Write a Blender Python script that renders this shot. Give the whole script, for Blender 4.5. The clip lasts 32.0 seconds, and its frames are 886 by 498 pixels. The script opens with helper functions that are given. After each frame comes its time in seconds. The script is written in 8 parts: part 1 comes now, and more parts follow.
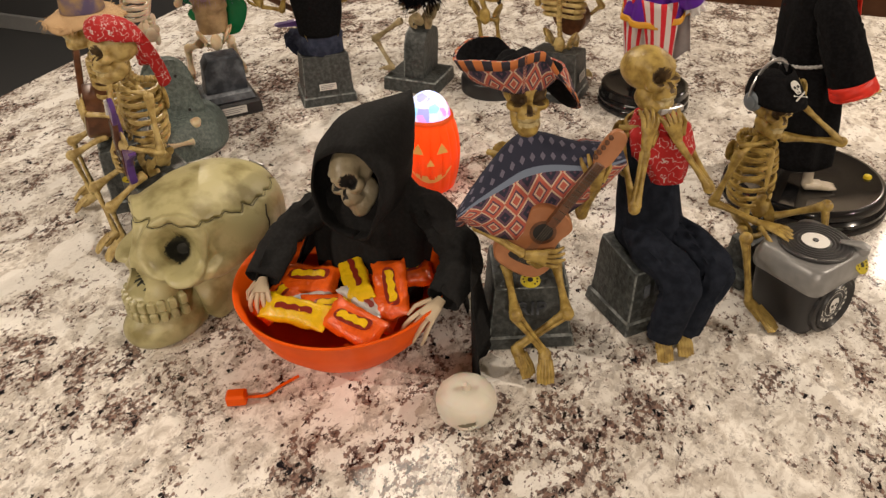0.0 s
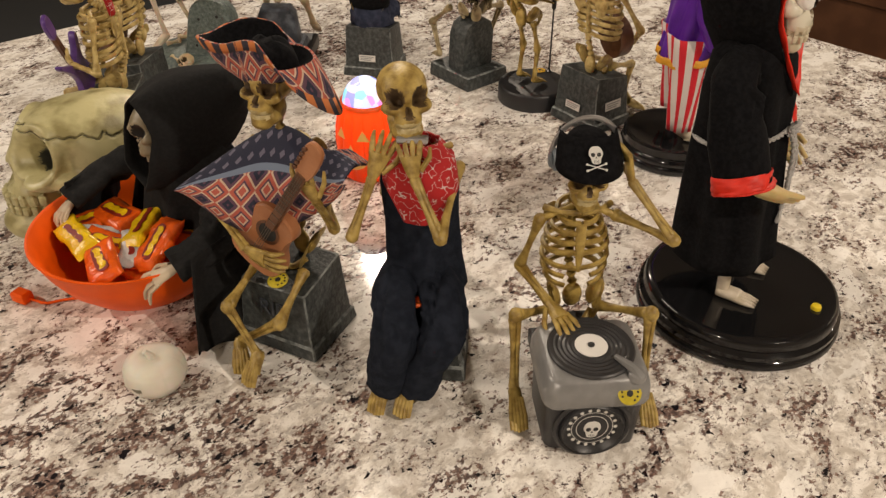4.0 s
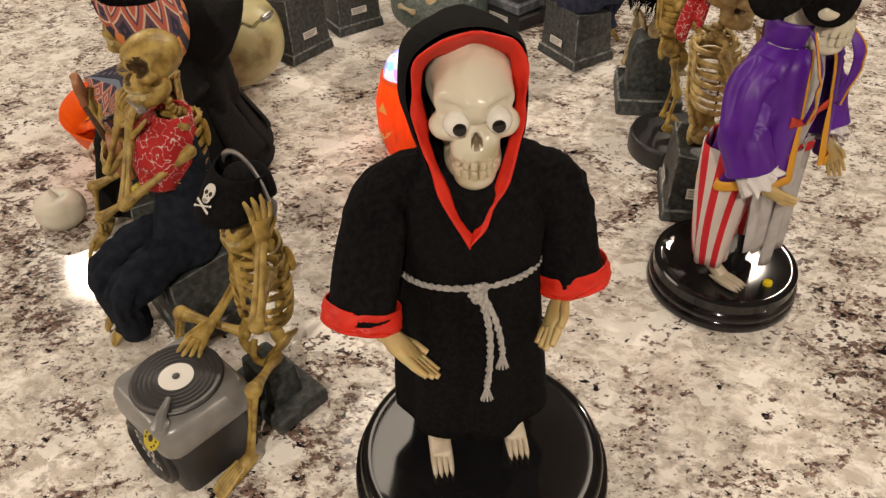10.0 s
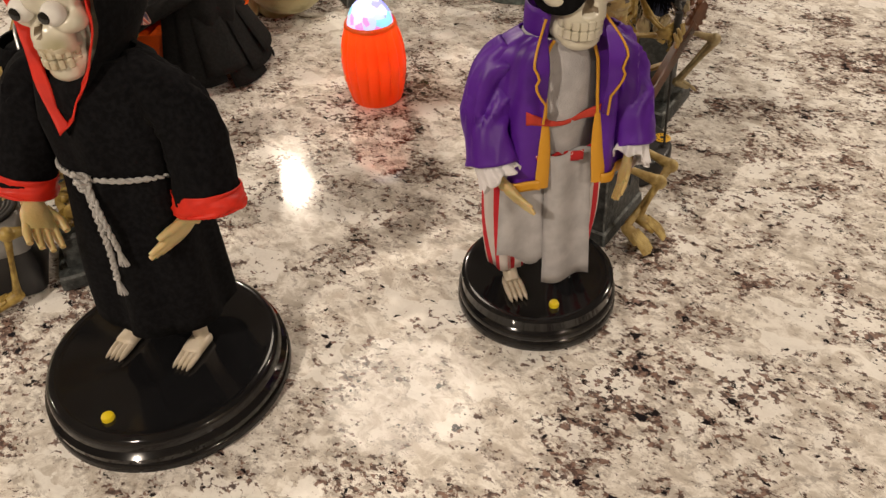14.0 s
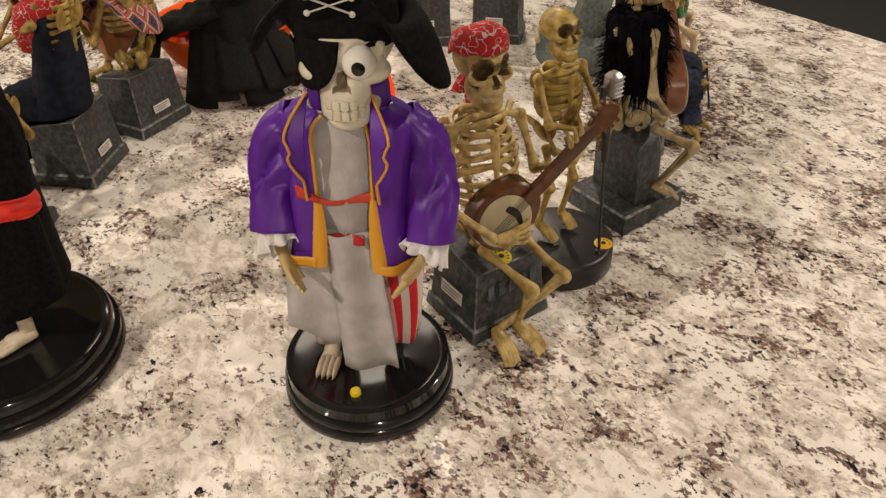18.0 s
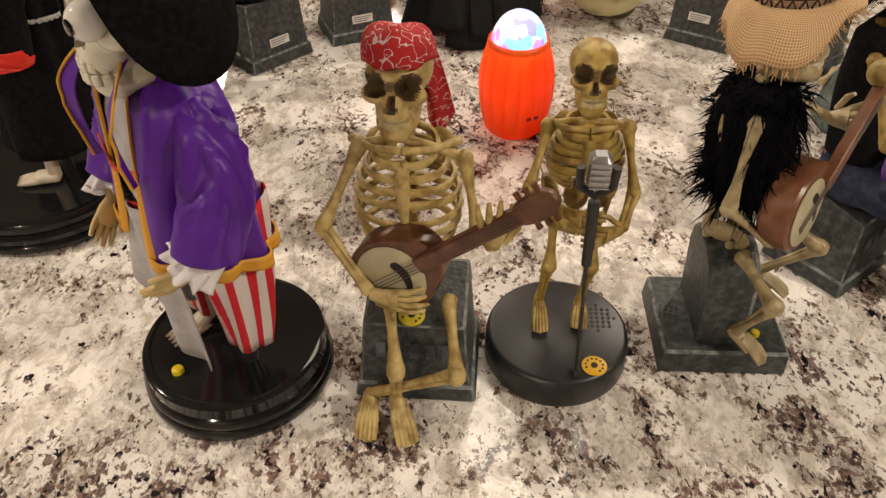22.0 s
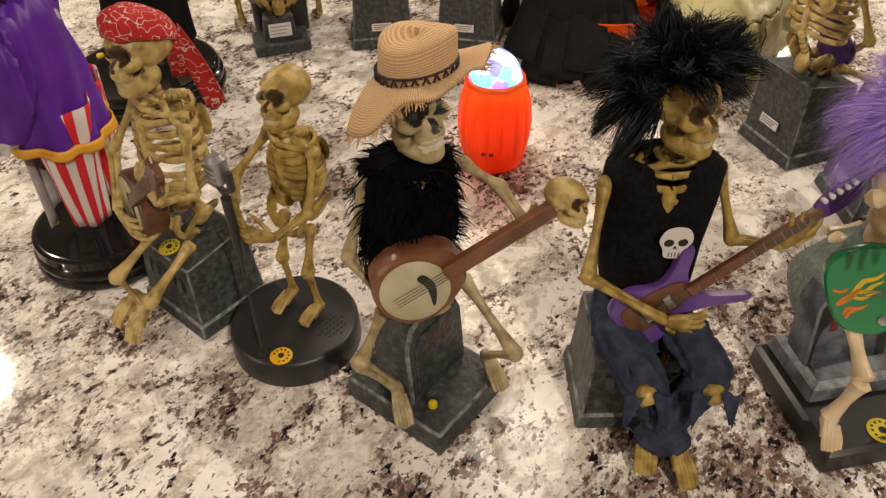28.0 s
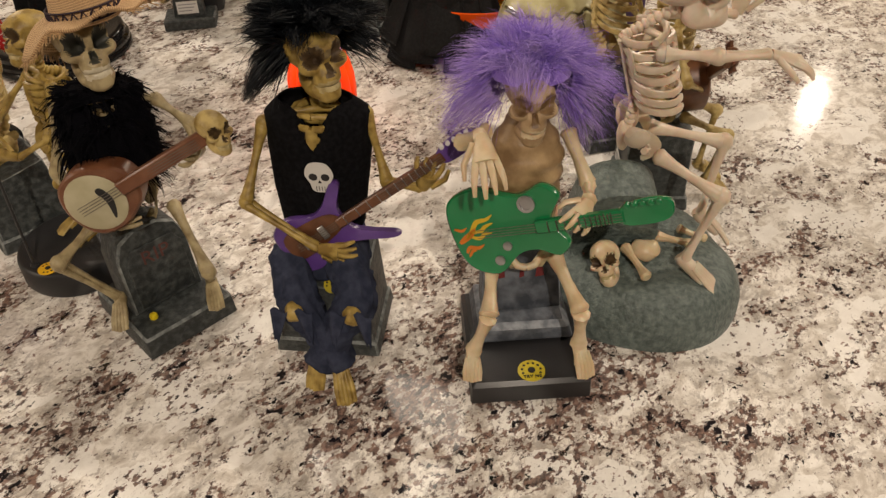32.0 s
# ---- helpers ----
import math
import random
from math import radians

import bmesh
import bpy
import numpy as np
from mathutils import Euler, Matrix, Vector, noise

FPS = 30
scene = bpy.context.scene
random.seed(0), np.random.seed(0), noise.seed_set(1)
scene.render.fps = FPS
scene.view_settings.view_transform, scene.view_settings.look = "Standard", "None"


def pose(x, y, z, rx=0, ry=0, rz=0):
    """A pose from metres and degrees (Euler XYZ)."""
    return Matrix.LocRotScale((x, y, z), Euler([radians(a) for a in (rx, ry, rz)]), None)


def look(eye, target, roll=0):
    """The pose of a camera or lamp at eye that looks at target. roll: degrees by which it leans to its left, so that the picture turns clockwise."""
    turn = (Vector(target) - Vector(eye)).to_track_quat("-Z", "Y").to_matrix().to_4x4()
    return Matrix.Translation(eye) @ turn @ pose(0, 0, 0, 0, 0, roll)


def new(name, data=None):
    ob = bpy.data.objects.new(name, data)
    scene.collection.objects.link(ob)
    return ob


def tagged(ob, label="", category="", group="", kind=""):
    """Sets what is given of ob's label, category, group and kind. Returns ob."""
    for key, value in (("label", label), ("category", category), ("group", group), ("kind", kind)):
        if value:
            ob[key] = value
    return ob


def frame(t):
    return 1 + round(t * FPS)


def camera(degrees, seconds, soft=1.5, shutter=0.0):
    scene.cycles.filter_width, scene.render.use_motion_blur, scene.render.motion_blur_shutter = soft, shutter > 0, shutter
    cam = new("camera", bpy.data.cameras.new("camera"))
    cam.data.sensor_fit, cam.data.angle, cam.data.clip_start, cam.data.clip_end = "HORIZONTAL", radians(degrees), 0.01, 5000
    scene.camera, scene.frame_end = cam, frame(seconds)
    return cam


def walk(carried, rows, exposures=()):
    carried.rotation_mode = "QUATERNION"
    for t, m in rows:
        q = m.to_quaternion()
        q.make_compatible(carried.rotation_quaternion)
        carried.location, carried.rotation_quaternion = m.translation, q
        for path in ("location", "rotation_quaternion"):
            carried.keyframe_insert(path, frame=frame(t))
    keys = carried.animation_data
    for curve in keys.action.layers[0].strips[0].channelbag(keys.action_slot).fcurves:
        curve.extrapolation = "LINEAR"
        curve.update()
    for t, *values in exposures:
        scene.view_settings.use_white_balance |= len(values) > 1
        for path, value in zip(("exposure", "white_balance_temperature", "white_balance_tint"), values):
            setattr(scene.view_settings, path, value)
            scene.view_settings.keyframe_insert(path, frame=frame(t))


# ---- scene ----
PATH = [
    (0, (0.336, -0.782, 0.505), (-0.283, 0.722, -0.66), -1.7),
    (0.5, (0.385, -0.768, 0.496), (-0.334, 0.704, -0.651), -1.5),
    (1, (0.434, -0.728, 0.49), (-0.377, 0.702, -0.649), -1.0),
    (1.5, (0.489, -0.692, 0.494), (-0.392, 0.68, -0.665), -0.3),
    (2, (0.534, -0.65, 0.501), (-0.397, 0.661, -0.689), 0.1),
    (2.5, (0.599, -0.602, 0.497), (-0.413, 0.639, -0.701), -0.1),
    (4.5, (0.711, -0.426, 0.489), (-0.566, 0.522, -0.724), -0.4),
    (5, (0.734, -0.378, 0.488), (-0.574, 0.44, -0.784), -1.3),
    (5.5, (0.765, -0.321, 0.496), (-0.58, 0.386, -0.804), -1.9),
    (6, (0.786, -0.277, 0.497), (-0.591, 0.35, -0.812), -2.0),
    (6.5, (0.799, -0.242, 0.494), (-0.61, 0.299, -0.818), -2.0),
    (7, (0.816, -0.191, 0.489), (-0.62, 0.25, -0.831), -1.6),
    (7.5, (0.808, -0.121, 0.474), (-0.656, 0.188, -0.852), -1.3),
    (8, (0.803, -0.032, 0.486), (-0.689, 0.112, -0.838), -1.3),
    (8.5, (0.789, 0.05, 0.506), (-0.722, 0.029, -0.804), -1.6),
    (9, (0.776, 0.103, 0.518), (-0.745, -0.034, -0.773), -1.8),
    (9.5, (0.772, 0.124, 0.516), (-0.747, -0.072, -0.77), -2.1),
    (10, (0.776, 0.146, 0.508), (-0.729, -0.071, -0.791), -2.1),
    (10.5, (0.788, 0.171, 0.501), (-0.693, -0.069, -0.821), -1.8),
    (11, (0.814, 0.199, 0.498), (-0.649, -0.085, -0.835), -1.8),
    (11.5, (0.819, 0.243, 0.492), (-0.631, -0.104, -0.841), -2.2),
    (12, (0.796, 0.279, 0.481), (-0.633, -0.145, -0.853), -2.9),
    (12.5, (0.749, 0.352, 0.471), (-0.642, -0.172, -0.867), -3.5),
    (13, (0.712, 0.424, 0.47), (-0.627, -0.217, -0.869), -3.3),
    (13.5, (0.685, 0.507, 0.475), (-0.602, -0.265, -0.846), -2.9),
    (14, (0.655, 0.537, 0.472), (-0.594, -0.321, -0.833), -2.8),
    (14.5, (0.623, 0.551, 0.484), (-0.599, -0.369, -0.804), -2.4),
    (15, (0.594, 0.58, 0.495), (-0.607, -0.402, -0.768), -1.9),
    (15.5, (0.566, 0.607, 0.505), (-0.613, -0.433, -0.731), -1.6),
    (17.5, (0.486, 0.702, 0.466), (-0.546, -0.521, -0.734), -1.6),
    (18, (0.428, 0.711, 0.464), (-0.534, -0.549, -0.756), -1.0),
    (18.5, (0.368, 0.713, 0.458), (-0.48, -0.603, -0.786), -0.5),
    (19, (0.3, 0.72, 0.458), (-0.403, -0.663, -0.804), -0.1),
    (19.5, (0.244, 0.729, 0.448), (-0.314, -0.724, -0.808), 0.4),
    (20, (0.208, 0.725, 0.439), (-0.22, -0.774, -0.815), 1.0),
    (20.5, (0.157, 0.696, 0.438), (-0.134, -0.821, -0.831), 1.4),
    (21, (0.126, 0.685, 0.437), (-0.028, -0.822, -0.869), 0.8),
    (21.5, (0.094, 0.691, 0.441), (0.058, -0.804, -0.886), -0.0),
    (22, (0.052, 0.691, 0.442), (0.105, -0.797, -0.893), -0.7),
    (22.5, (0.013, 0.689, 0.445), (0.124, -0.781, -0.907), -1.0),
    (23, (-0.02, 0.687, 0.446), (0.131, -0.775, -0.91), -0.9),
    (23.5, (-0.05, 0.682, 0.448), (0.14, -0.772, -0.912), -0.9),
    (24, (-0.082, 0.684, 0.45), (0.155, -0.771, -0.901), -0.9),
    (24.5, (-0.136, 0.697, 0.447), (0.156, -0.764, -0.887), -0.7),
    (25, (-0.186, 0.693, 0.443), (0.192, -0.763, -0.875), -0.9),
    (25.5, (-0.234, 0.651, 0.441), (0.244, -0.782, -0.87), -0.8),
    (27.5, (-0.347, 0.578, 0.471), (0.536, -0.63, -0.855), -1.1),
    (28, (-0.383, 0.574, 0.472), (0.555, -0.604, -0.843), -1.7),
    (28.5, (-0.434, 0.567, 0.48), (0.527, -0.61, -0.821), -2.0),
    (29, (-0.484, 0.558, 0.483), (0.48, -0.634, -0.802), -2.2),
    (29.5, (-0.478, 0.529, 0.483), (0.468, -0.678, -0.8), -1.8),
    (30, (-0.49, 0.5, 0.471), (0.439, -0.707, -0.826), -0.9),
    (30.5, (-0.511, 0.484, 0.471), (0.425, -0.705, -0.837), -0.2),
    (31, (-0.554, 0.494, 0.479), (0.419, -0.667, -0.827), -0.3),
    (31.5, (-0.603, 0.482, 0.479), (0.43, -0.642, -0.812), -0.9),
    (32, (-0.653, 0.459, 0.466), (0.438, -0.618, -0.818), -1.7),
]
cam = camera(60.4, 32.0, soft=1.4)
walk(cam, [(t, look(eye, target, roll)) for t, eye, target, roll in PATH],
     [(0.0, 0.07), (2.0, 0.08), (4.0, 0.02), (6.0, -0.08), (8.0, -0.07), (9.5, 0.03), (12.0, 0.0), (15.0, 0.0), (17.5, 0.10), (20.0, 0.13), (22.0, 0.17), (25.0, 0.13), (28.0, 0.15), (30.0, 0.03), (32.0, -0.06)])

# ---- place ----

# world, lights
world = bpy.data.worlds.new("world")
scene.world = world
world.use_nodes = True
world.node_tree.nodes["Background"].inputs[0].default_value = (1.0, 0.86, 0.68, 1)
world.node_tree.nodes["Background"].inputs[1].default_value = 0.012
CEIL = 1.62


def down_light(x, y, watts, size=0.04):
    """A warm disc just under the ceiling, for recessed lamps and added fill."""
    data = bpy.data.lights.new("downlight_or_fill", "AREA")
    data.shape, data.size, data.energy, data.color = "DISK", size, watts, (1.0, 0.845, 0.685)
    ob = new("downlight_or_fill", data)
    ob.matrix_world = pose(x, y, CEIL - 0.02)
    return ob


# (1.4, -3.0) and (1.2, 2.6) are added fill, kept clear of reflections
DOWNLIGHTS_AND_FILL = [(-1.62, 1.1, 37), (-1.38, -1.68, 35), (1.4, -3.0, 55), (0.5, -3.5, 22), (1.2, 2.6, 35), (2.0, 0.2, 37)]
for lx, ly, lw in DOWNLIGHTS_AND_FILL:
    down_light(lx, ly, lw)


panel = bpy.data.lights.new("pendant_panel", "AREA")
panel.shape, panel.size, panel.energy, panel.color = "DISK", 0.27, 0.85, (1.0, 0.855, 0.70)
new("pendant_panel", panel).matrix_world = pose(-0.015, -0.03, 0.612)


# materials
def mat(name, color, rough=0.5, metal=0.0, color2=None, scale=60.0, detail=4.0, bump=0.0, bump_scale=300.0, spec=0.5,
        lo=0.4, hi=0.65, coat=0.0, sheen=0.0, trans=0.0, emit=None, emit_s=0.0, alpha=1.0, sss=0.0):
    """A surface of two colours mixed by noise at real size, with fine relief."""
    m = bpy.data.materials.new(name)
    m.use_nodes = True
    nt = m.node_tree
    b = nt.nodes["Principled BSDF"]
    tc = nt.nodes.new("ShaderNodeTexCoord")
    b.inputs["Base Color"].default_value = (*color, 1)
    b.inputs["Roughness"].default_value = rough
    b.inputs["Metallic"].default_value = metal
    b.inputs["Specular IOR Level"].default_value = spec
    b.inputs["Coat Weight"].default_value = coat
    b.inputs["Sheen Weight"].default_value = sheen
    b.inputs["Transmission Weight"].default_value = trans
    b.inputs["Subsurface Weight"].default_value = sss
    b.inputs["Subsurface Scale"].default_value = 0.004
    b.inputs["Alpha"].default_value = alpha
    if emit:
        b.inputs["Emission Color"].default_value = (*emit, 1)
        b.inputs["Emission Strength"].default_value = emit_s
    if color2:
        n = nt.nodes.new("ShaderNodeTexNoise")
        n.inputs["Scale"].default_value = scale
        n.inputs["Detail"].default_value = detail
        r = nt.nodes.new("ShaderNodeValToRGB")
        r.color_ramp.elements[0].position, r.color_ramp.elements[1].position = lo, hi
        r.color_ramp.elements[0].color, r.color_ramp.elements[1].color = (*color, 1), (*color2, 1)
        nt.links.new(tc.outputs["Object"], n.inputs["Vector"])
        nt.links.new(n.outputs["Fac"], r.inputs["Fac"])
        nt.links.new(r.outputs["Color"], b.inputs["Base Color"])
    if bump:
        n2 = nt.nodes.new("ShaderNodeTexNoise")
        n2.inputs["Scale"].default_value = bump_scale
        n2.inputs["Detail"].default_value = 5
        bp = nt.nodes.new("ShaderNodeBump")
        bp.inputs["Strength"].default_value = bump
        bp.inputs["Distance"].default_value = 0.002
        nt.links.new(tc.outputs["Object"], n2.inputs["Vector"])
        nt.links.new(n2.outputs["Fac"], bp.inputs["Height"])
        nt.links.new(bp.outputs["Normal"], b.inputs["Normal"])
    return m


def granite_material():
    m = bpy.data.materials.new("granite")
    m.use_nodes = True
    nt = m.node_tree
    N, L = nt.nodes, nt.links
    b = N["Principled BSDF"]
    tc = N.new("ShaderNodeTexCoord")
    mp = N.new("ShaderNodeMapping")
    mp.inputs["Rotation"].default_value = (0, 0, 0.5)
    mp.inputs["Scale"].default_value = (1.0, 0.72, 1.0)
    L.new(tc.outputs["Object"], mp.inputs["Vector"])

    def nz(scale, detail=3.0, rough=0.55, dist=0.3, off=0.0):
        o = N.new("ShaderNodeMapping")
        o.inputs["Location"].default_value = (off, off * 1.7, off * 0.3)
        L.new(mp.outputs["Vector"], o.inputs["Vector"])
        n = N.new("ShaderNodeTexNoise")
        n.inputs["Scale"].default_value, n.inputs["Detail"].default_value = scale, detail
        n.inputs["Roughness"].default_value, n.inputs["Distortion"].default_value = rough, dist
        L.new(o.outputs["Vector"], n.inputs["Vector"])
        return n.outputs["Fac"]

    def ramp(fac, lo, hi):
        r = N.new("ShaderNodeMapRange")
        r.inputs[1].default_value, r.inputs[2].default_value = lo, hi
        r.interpolation_type = "SMOOTHSTEP"
        L.new(fac, r.inputs[0])
        return r.outputs[0]

    def op(kind, a, c):
        q = N.new("ShaderNodeMath")
        q.operation = kind
        for s, v in ((0, a), (1, c)):
            if isinstance(v, (int, float)):
                q.inputs[s].default_value = v
            else:
                L.new(v, q.inputs[s])
        return q.outputs[0]

    def mix(fac, a, c):
        q = N.new("ShaderNodeMix")
        q.data_type = "RGBA"
        L.new(fac, q.inputs[0])
        for s, v in ((6, a), (7, c)):
            if isinstance(v, tuple):
                q.inputs[s].default_value = (*v, 1)
            else:
                L.new(v, q.inputs[s])
        return q.outputs[2]

    # a slow drift between pale and busy areas, then layers from the pale ground up to the black specks
    place = op("ADD", op("MULTIPLY", nz(26.0, 5.0, 0.65, 0.8, 3.1), 0.72), op("MULTIPLY", nz(4.5, 2.0, 0.5, 0.4, 7.7), 0.28))
    lean = op("SUBTRACT", place, 0.5)
    col = mix(ramp(nz(70.0, 6.0, 0.7, 0.6, 1.0), 0.36, 0.62), (0.57, 0.52, 0.46), (0.90, 0.87, 0.82))
    warp = N.new("ShaderNodeTexNoise")
    warp.inputs["Scale"].default_value, warp.inputs["Detail"].default_value = 55.0, 4.0
    L.new(mp.outputs["Vector"], warp.inputs["Vector"])
    shift = N.new("ShaderNodeVectorMath")
    shift.operation = "MULTIPLY_ADD"
    shift.inputs[1].default_value = (0.030, 0.030, 0.0)
    L.new(warp.outputs["Color"], shift.inputs[0])
    L.new(mp.outputs["Vector"], shift.inputs[2])
    vo = N.new("ShaderNodeTexVoronoi")
    vo.inputs["Scale"].default_value = 36.0
    L.new(shift.outputs[0], vo.inputs["Vector"])
    sp = N.new("ShaderNodeSeparateColor")
    L.new(vo.outputs["Color"], sp.inputs[0])
    chalk = ramp(op("SUBTRACT", sp.outputs[0], op("MULTIPLY", lean, 0.5)), 0.80, 0.83)
    grey = op("MULTIPLY", ramp(op("ADD", nz(125.0, 5.0, 0.7, 0.4, 5.0), op("MULTIPLY", lean, 0.75)), 0.485, 0.60), 0.62)
    col = mix(grey, col, (0.335, 0.300, 0.270))
    col = mix(op("MULTIPLY", chalk, 0.78), col, (0.92, 0.90, 0.86))
    fine = op("MULTIPLY", ramp(op("ADD", nz(330.0, 4.0, 0.65, 0.2, 6.0), op("MULTIPLY", lean, 0.7)), 0.565, 0.63), 0.55)
    col = mix(op("MULTIPLY", fine, op("SUBTRACT", 1.0, op("MULTIPLY", chalk, 0.7))), col, (0.22, 0.165, 0.135))
    brown = ramp(op("ADD", nz(190.0, 4.0, 0.65, 0.25, 8.0), op("MULTIPLY", lean, 1.15)), 0.560, 0.615)
    tone = mix(ramp(nz(240.0, 3.0, 0.6, 0.2, 9.0), 0.40, 0.62), (0.060, 0.034, 0.031), (0.25, 0.155, 0.125))
    col = mix(op("MULTIPLY", brown, 0.92), col, tone)
    black = ramp(op("ADD", nz(120.0, 4.0, 0.65, 0.3, 12.0), op("MULTIPLY", lean, 0.65)), 0.632, 0.660)
    col = mix(black, col, (0.012, 0.010, 0.014))
    L.new(col, b.inputs["Base Color"])
    b.inputs["Roughness"].default_value = 0.13
    L.new(op("ADD", op("MULTIPLY", nz(40.0), 0.05), 0.05), b.inputs["Roughness"])
    b.inputs["Specular IOR Level"].default_value = 0.5
    return m


GRANITE = granite_material()
BONE = mat("aged_bone_plastic", (0.21, 0.132, 0.026), 0.42, color2=(0.44, 0.315, 0.085), scale=110, lo=0.36, hi=0.62, bump=0.25, bump_scale=500)
BONE_L = mat("light_bone_plastic", (0.28, 0.185, 0.050), 0.4, color2=(0.54, 0.415, 0.165), scale=110, lo=0.34, hi=0.6, bump=0.25, bump_scale=500)
BONE_S = mat("chalky_bone_plastic", (0.25, 0.19, 0.095), 0.4, color2=(0.44, 0.36, 0.20), scale=110, lo=0.34, hi=0.6, bump=0.25, bump_scale=500)
BONE_P = mat("pale_bone_plastic", (0.56, 0.43, 0.26), 0.35, color2=(0.68, 0.56, 0.38), scale=60, bump=0.1, sss=0.2)
PALE_FOOT = mat("pale_foot", (0.60, 0.53, 0.43), 0.4, color2=(0.50, 0.43, 0.32), scale=90)
BONE_K = mat("pinkish_bone_plastic", (0.62, 0.50, 0.37), 0.35, color2=(0.73, 0.62, 0.49), scale=60, bump=0.1, sss=0.2)
WASH = mat("dark_brown_wash", (0.05, 0.028, 0.012), 0.6, color2=(0.12, 0.075, 0.03), scale=150)
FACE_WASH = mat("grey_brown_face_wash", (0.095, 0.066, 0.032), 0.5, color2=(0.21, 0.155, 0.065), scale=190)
TOOTH = mat("ivory_teeth", (0.50, 0.42, 0.22), 0.35, color2=(0.34, 0.26, 0.11), scale=200)
STONE = mat("painted_tombstone", (0.024, 0.028, 0.029), 0.5, color2=(0.080, 0.090, 0.088), scale=170, detail=8, bump=0.6, bump_scale=260, lo=0.42, hi=0.72)
STONE_EDGE = mat("dry_brushed_stone_edge", (0.05, 0.058, 0.06), 0.6, color2=(0.24, 0.26, 0.255), scale=140, detail=8, lo=0.36, hi=0.66, bump=0.4, bump_scale=300)
STONE_B_EDGE = mat("dry_brushed_blue_grey_edge", (0.10, 0.115, 0.14), 0.5, color2=(0.25, 0.275, 0.31), scale=130, detail=8, lo=0.34, hi=0.62, bump=0.4, bump_scale=300)
STONE_B = mat("blue_grey_tombstone", (0.035, 0.042, 0.055), 0.5, color2=(0.16, 0.18, 0.215), scale=60, detail=8, bump=0.5, bump_scale=200, lo=0.42, hi=0.75)
ROCK = mat("green_grey_rock", (0.075, 0.10, 0.095), 0.42, color2=(0.165, 0.205, 0.19), scale=210, detail=8, bump=1.0, bump_scale=330, lo=0.36, hi=0.68)
GLOSS_BLACK = mat("gloss_black_plastic", (0.008, 0.008, 0.009), 0.09, spec=0.5)
MATT_BLACK = mat("satin_black_plastic", (0.018, 0.018, 0.020), 0.38, bump=0.08, bump_scale=900)
CLOTH_BLACK = mat("black_cloth", (0.0030, 0.0030, 0.0036), 0.95, color2=(0.0075, 0.0075, 0.0088), scale=300, bump=0.08, bump_scale=2500, spec=0.12)
CLOTH_GREY = mat("dark_grey_cloth", (0.0085, 0.0085, 0.0090), 0.9, color2=(0.0135, 0.0135, 0.014), scale=300, bump=0.08, bump_scale=2500, spec=0.2)
CLOTH_RED = mat("red_satin", (0.68, 0.026, 0.010), 0.5, color2=(0.55, 0.018, 0.008), scale=80, spec=0.4)
PURPLE = mat("purple_satin", (0.080, 0.009, 0.25), 0.44, color2=(0.105, 0.016, 0.32), scale=40, bump=0.08, bump_scale=60, spec=0.4)
GOLD_TRIM = mat("gold_trim", (0.62, 0.30, 0.02), 0.5)
GREY_CLOTH = mat("grey_white_cloth", (0.37, 0.36, 0.37), 0.85, color2=(0.46, 0.45, 0.46), scale=70, bump=0.3, bump_scale=900)
DENIM = mat("dark_denim", (0.011, 0.014, 0.022), 0.95, color2=(0.019, 0.023, 0.035), scale=120, bump=0.5, bump_scale=1400, spec=0.1)
DENIM_B = mat("blue_denim", (0.028, 0.034, 0.060), 0.95, color2=(0.048, 0.056, 0.092), scale=120, bump=0.5, bump_scale=1400, spec=0.1)
ORANGE = mat("orange_plastic", (0.90, 0.115, 0.002), 0.5, color2=(0.80, 0.095, 0.002), scale=30, spec=0.2)
YELLOW = mat("yellow_plastic", (0.72, 0.55, 0.015), 0.4)
YELLOW_D = mat("dull_yellow_sticker", (0.46, 0.37, 0.02), 0.45, color2=(0.55, 0.45, 0.03), scale=300)
INK = mat("black_ink", (0.012, 0.012, 0.012), 0.6)
LABEL = mat("white_paper_label", (0.62, 0.61, 0.58), 0.6)
LABEL_INK = mat("grey_label_print", (0.25, 0.25, 0.25), 0.7)
WOOD = mat("brown_painted_wood", (0.085, 0.032, 0.014), 0.35, color2=(0.15, 0.062, 0.028), scale=80, bump=0.1)
WOOD_T = mat("tan_painted_wood", (0.34, 0.135, 0.055), 0.4, color2=(0.42, 0.185, 0.085), scale=60)
DRUM = mat("cream_drum_head", (0.42, 0.38, 0.24), 0.45, color2=(0.50, 0.46, 0.31), scale=60)
STRING = mat("string_grey", (0.10, 0.08, 0.06), 0.4)
PURPLE_P = mat("purple_plastic", (0.085, 0.035, 0.20), 0.3, color2=(0.13, 0.06, 0.29), scale=40, coat=0.3)
GREEN_P = mat("green_plastic", (0.006, 0.17, 0.055), 0.25, color2=(0.008, 0.205, 0.07), scale=30, coat=0.4)
FLAME_Y = mat("yellow_flame_paint", (0.62, 0.42, 0.02), 0.4)
FLAME_O = mat("orange_flame_paint", (0.60, 0.17, 0.01), 0.4)
SILVER = mat("silver_grey_plastic", (0.22, 0.22, 0.22), 0.36, color2=(0.26, 0.26, 0.26), scale=80, metal=0.25)
CHROME = mat("silver_metal", (0.42, 0.42, 0.43), 0.3, metal=0.8)
VINYL = mat("vinyl_record", (0.028, 0.028, 0.030), 0.4)
WHITE_P = mat("white_plastic", (0.72, 0.71, 0.68), 0.35)
PRINT_W = mat("white_print", (0.62, 0.61, 0.58), 0.7)
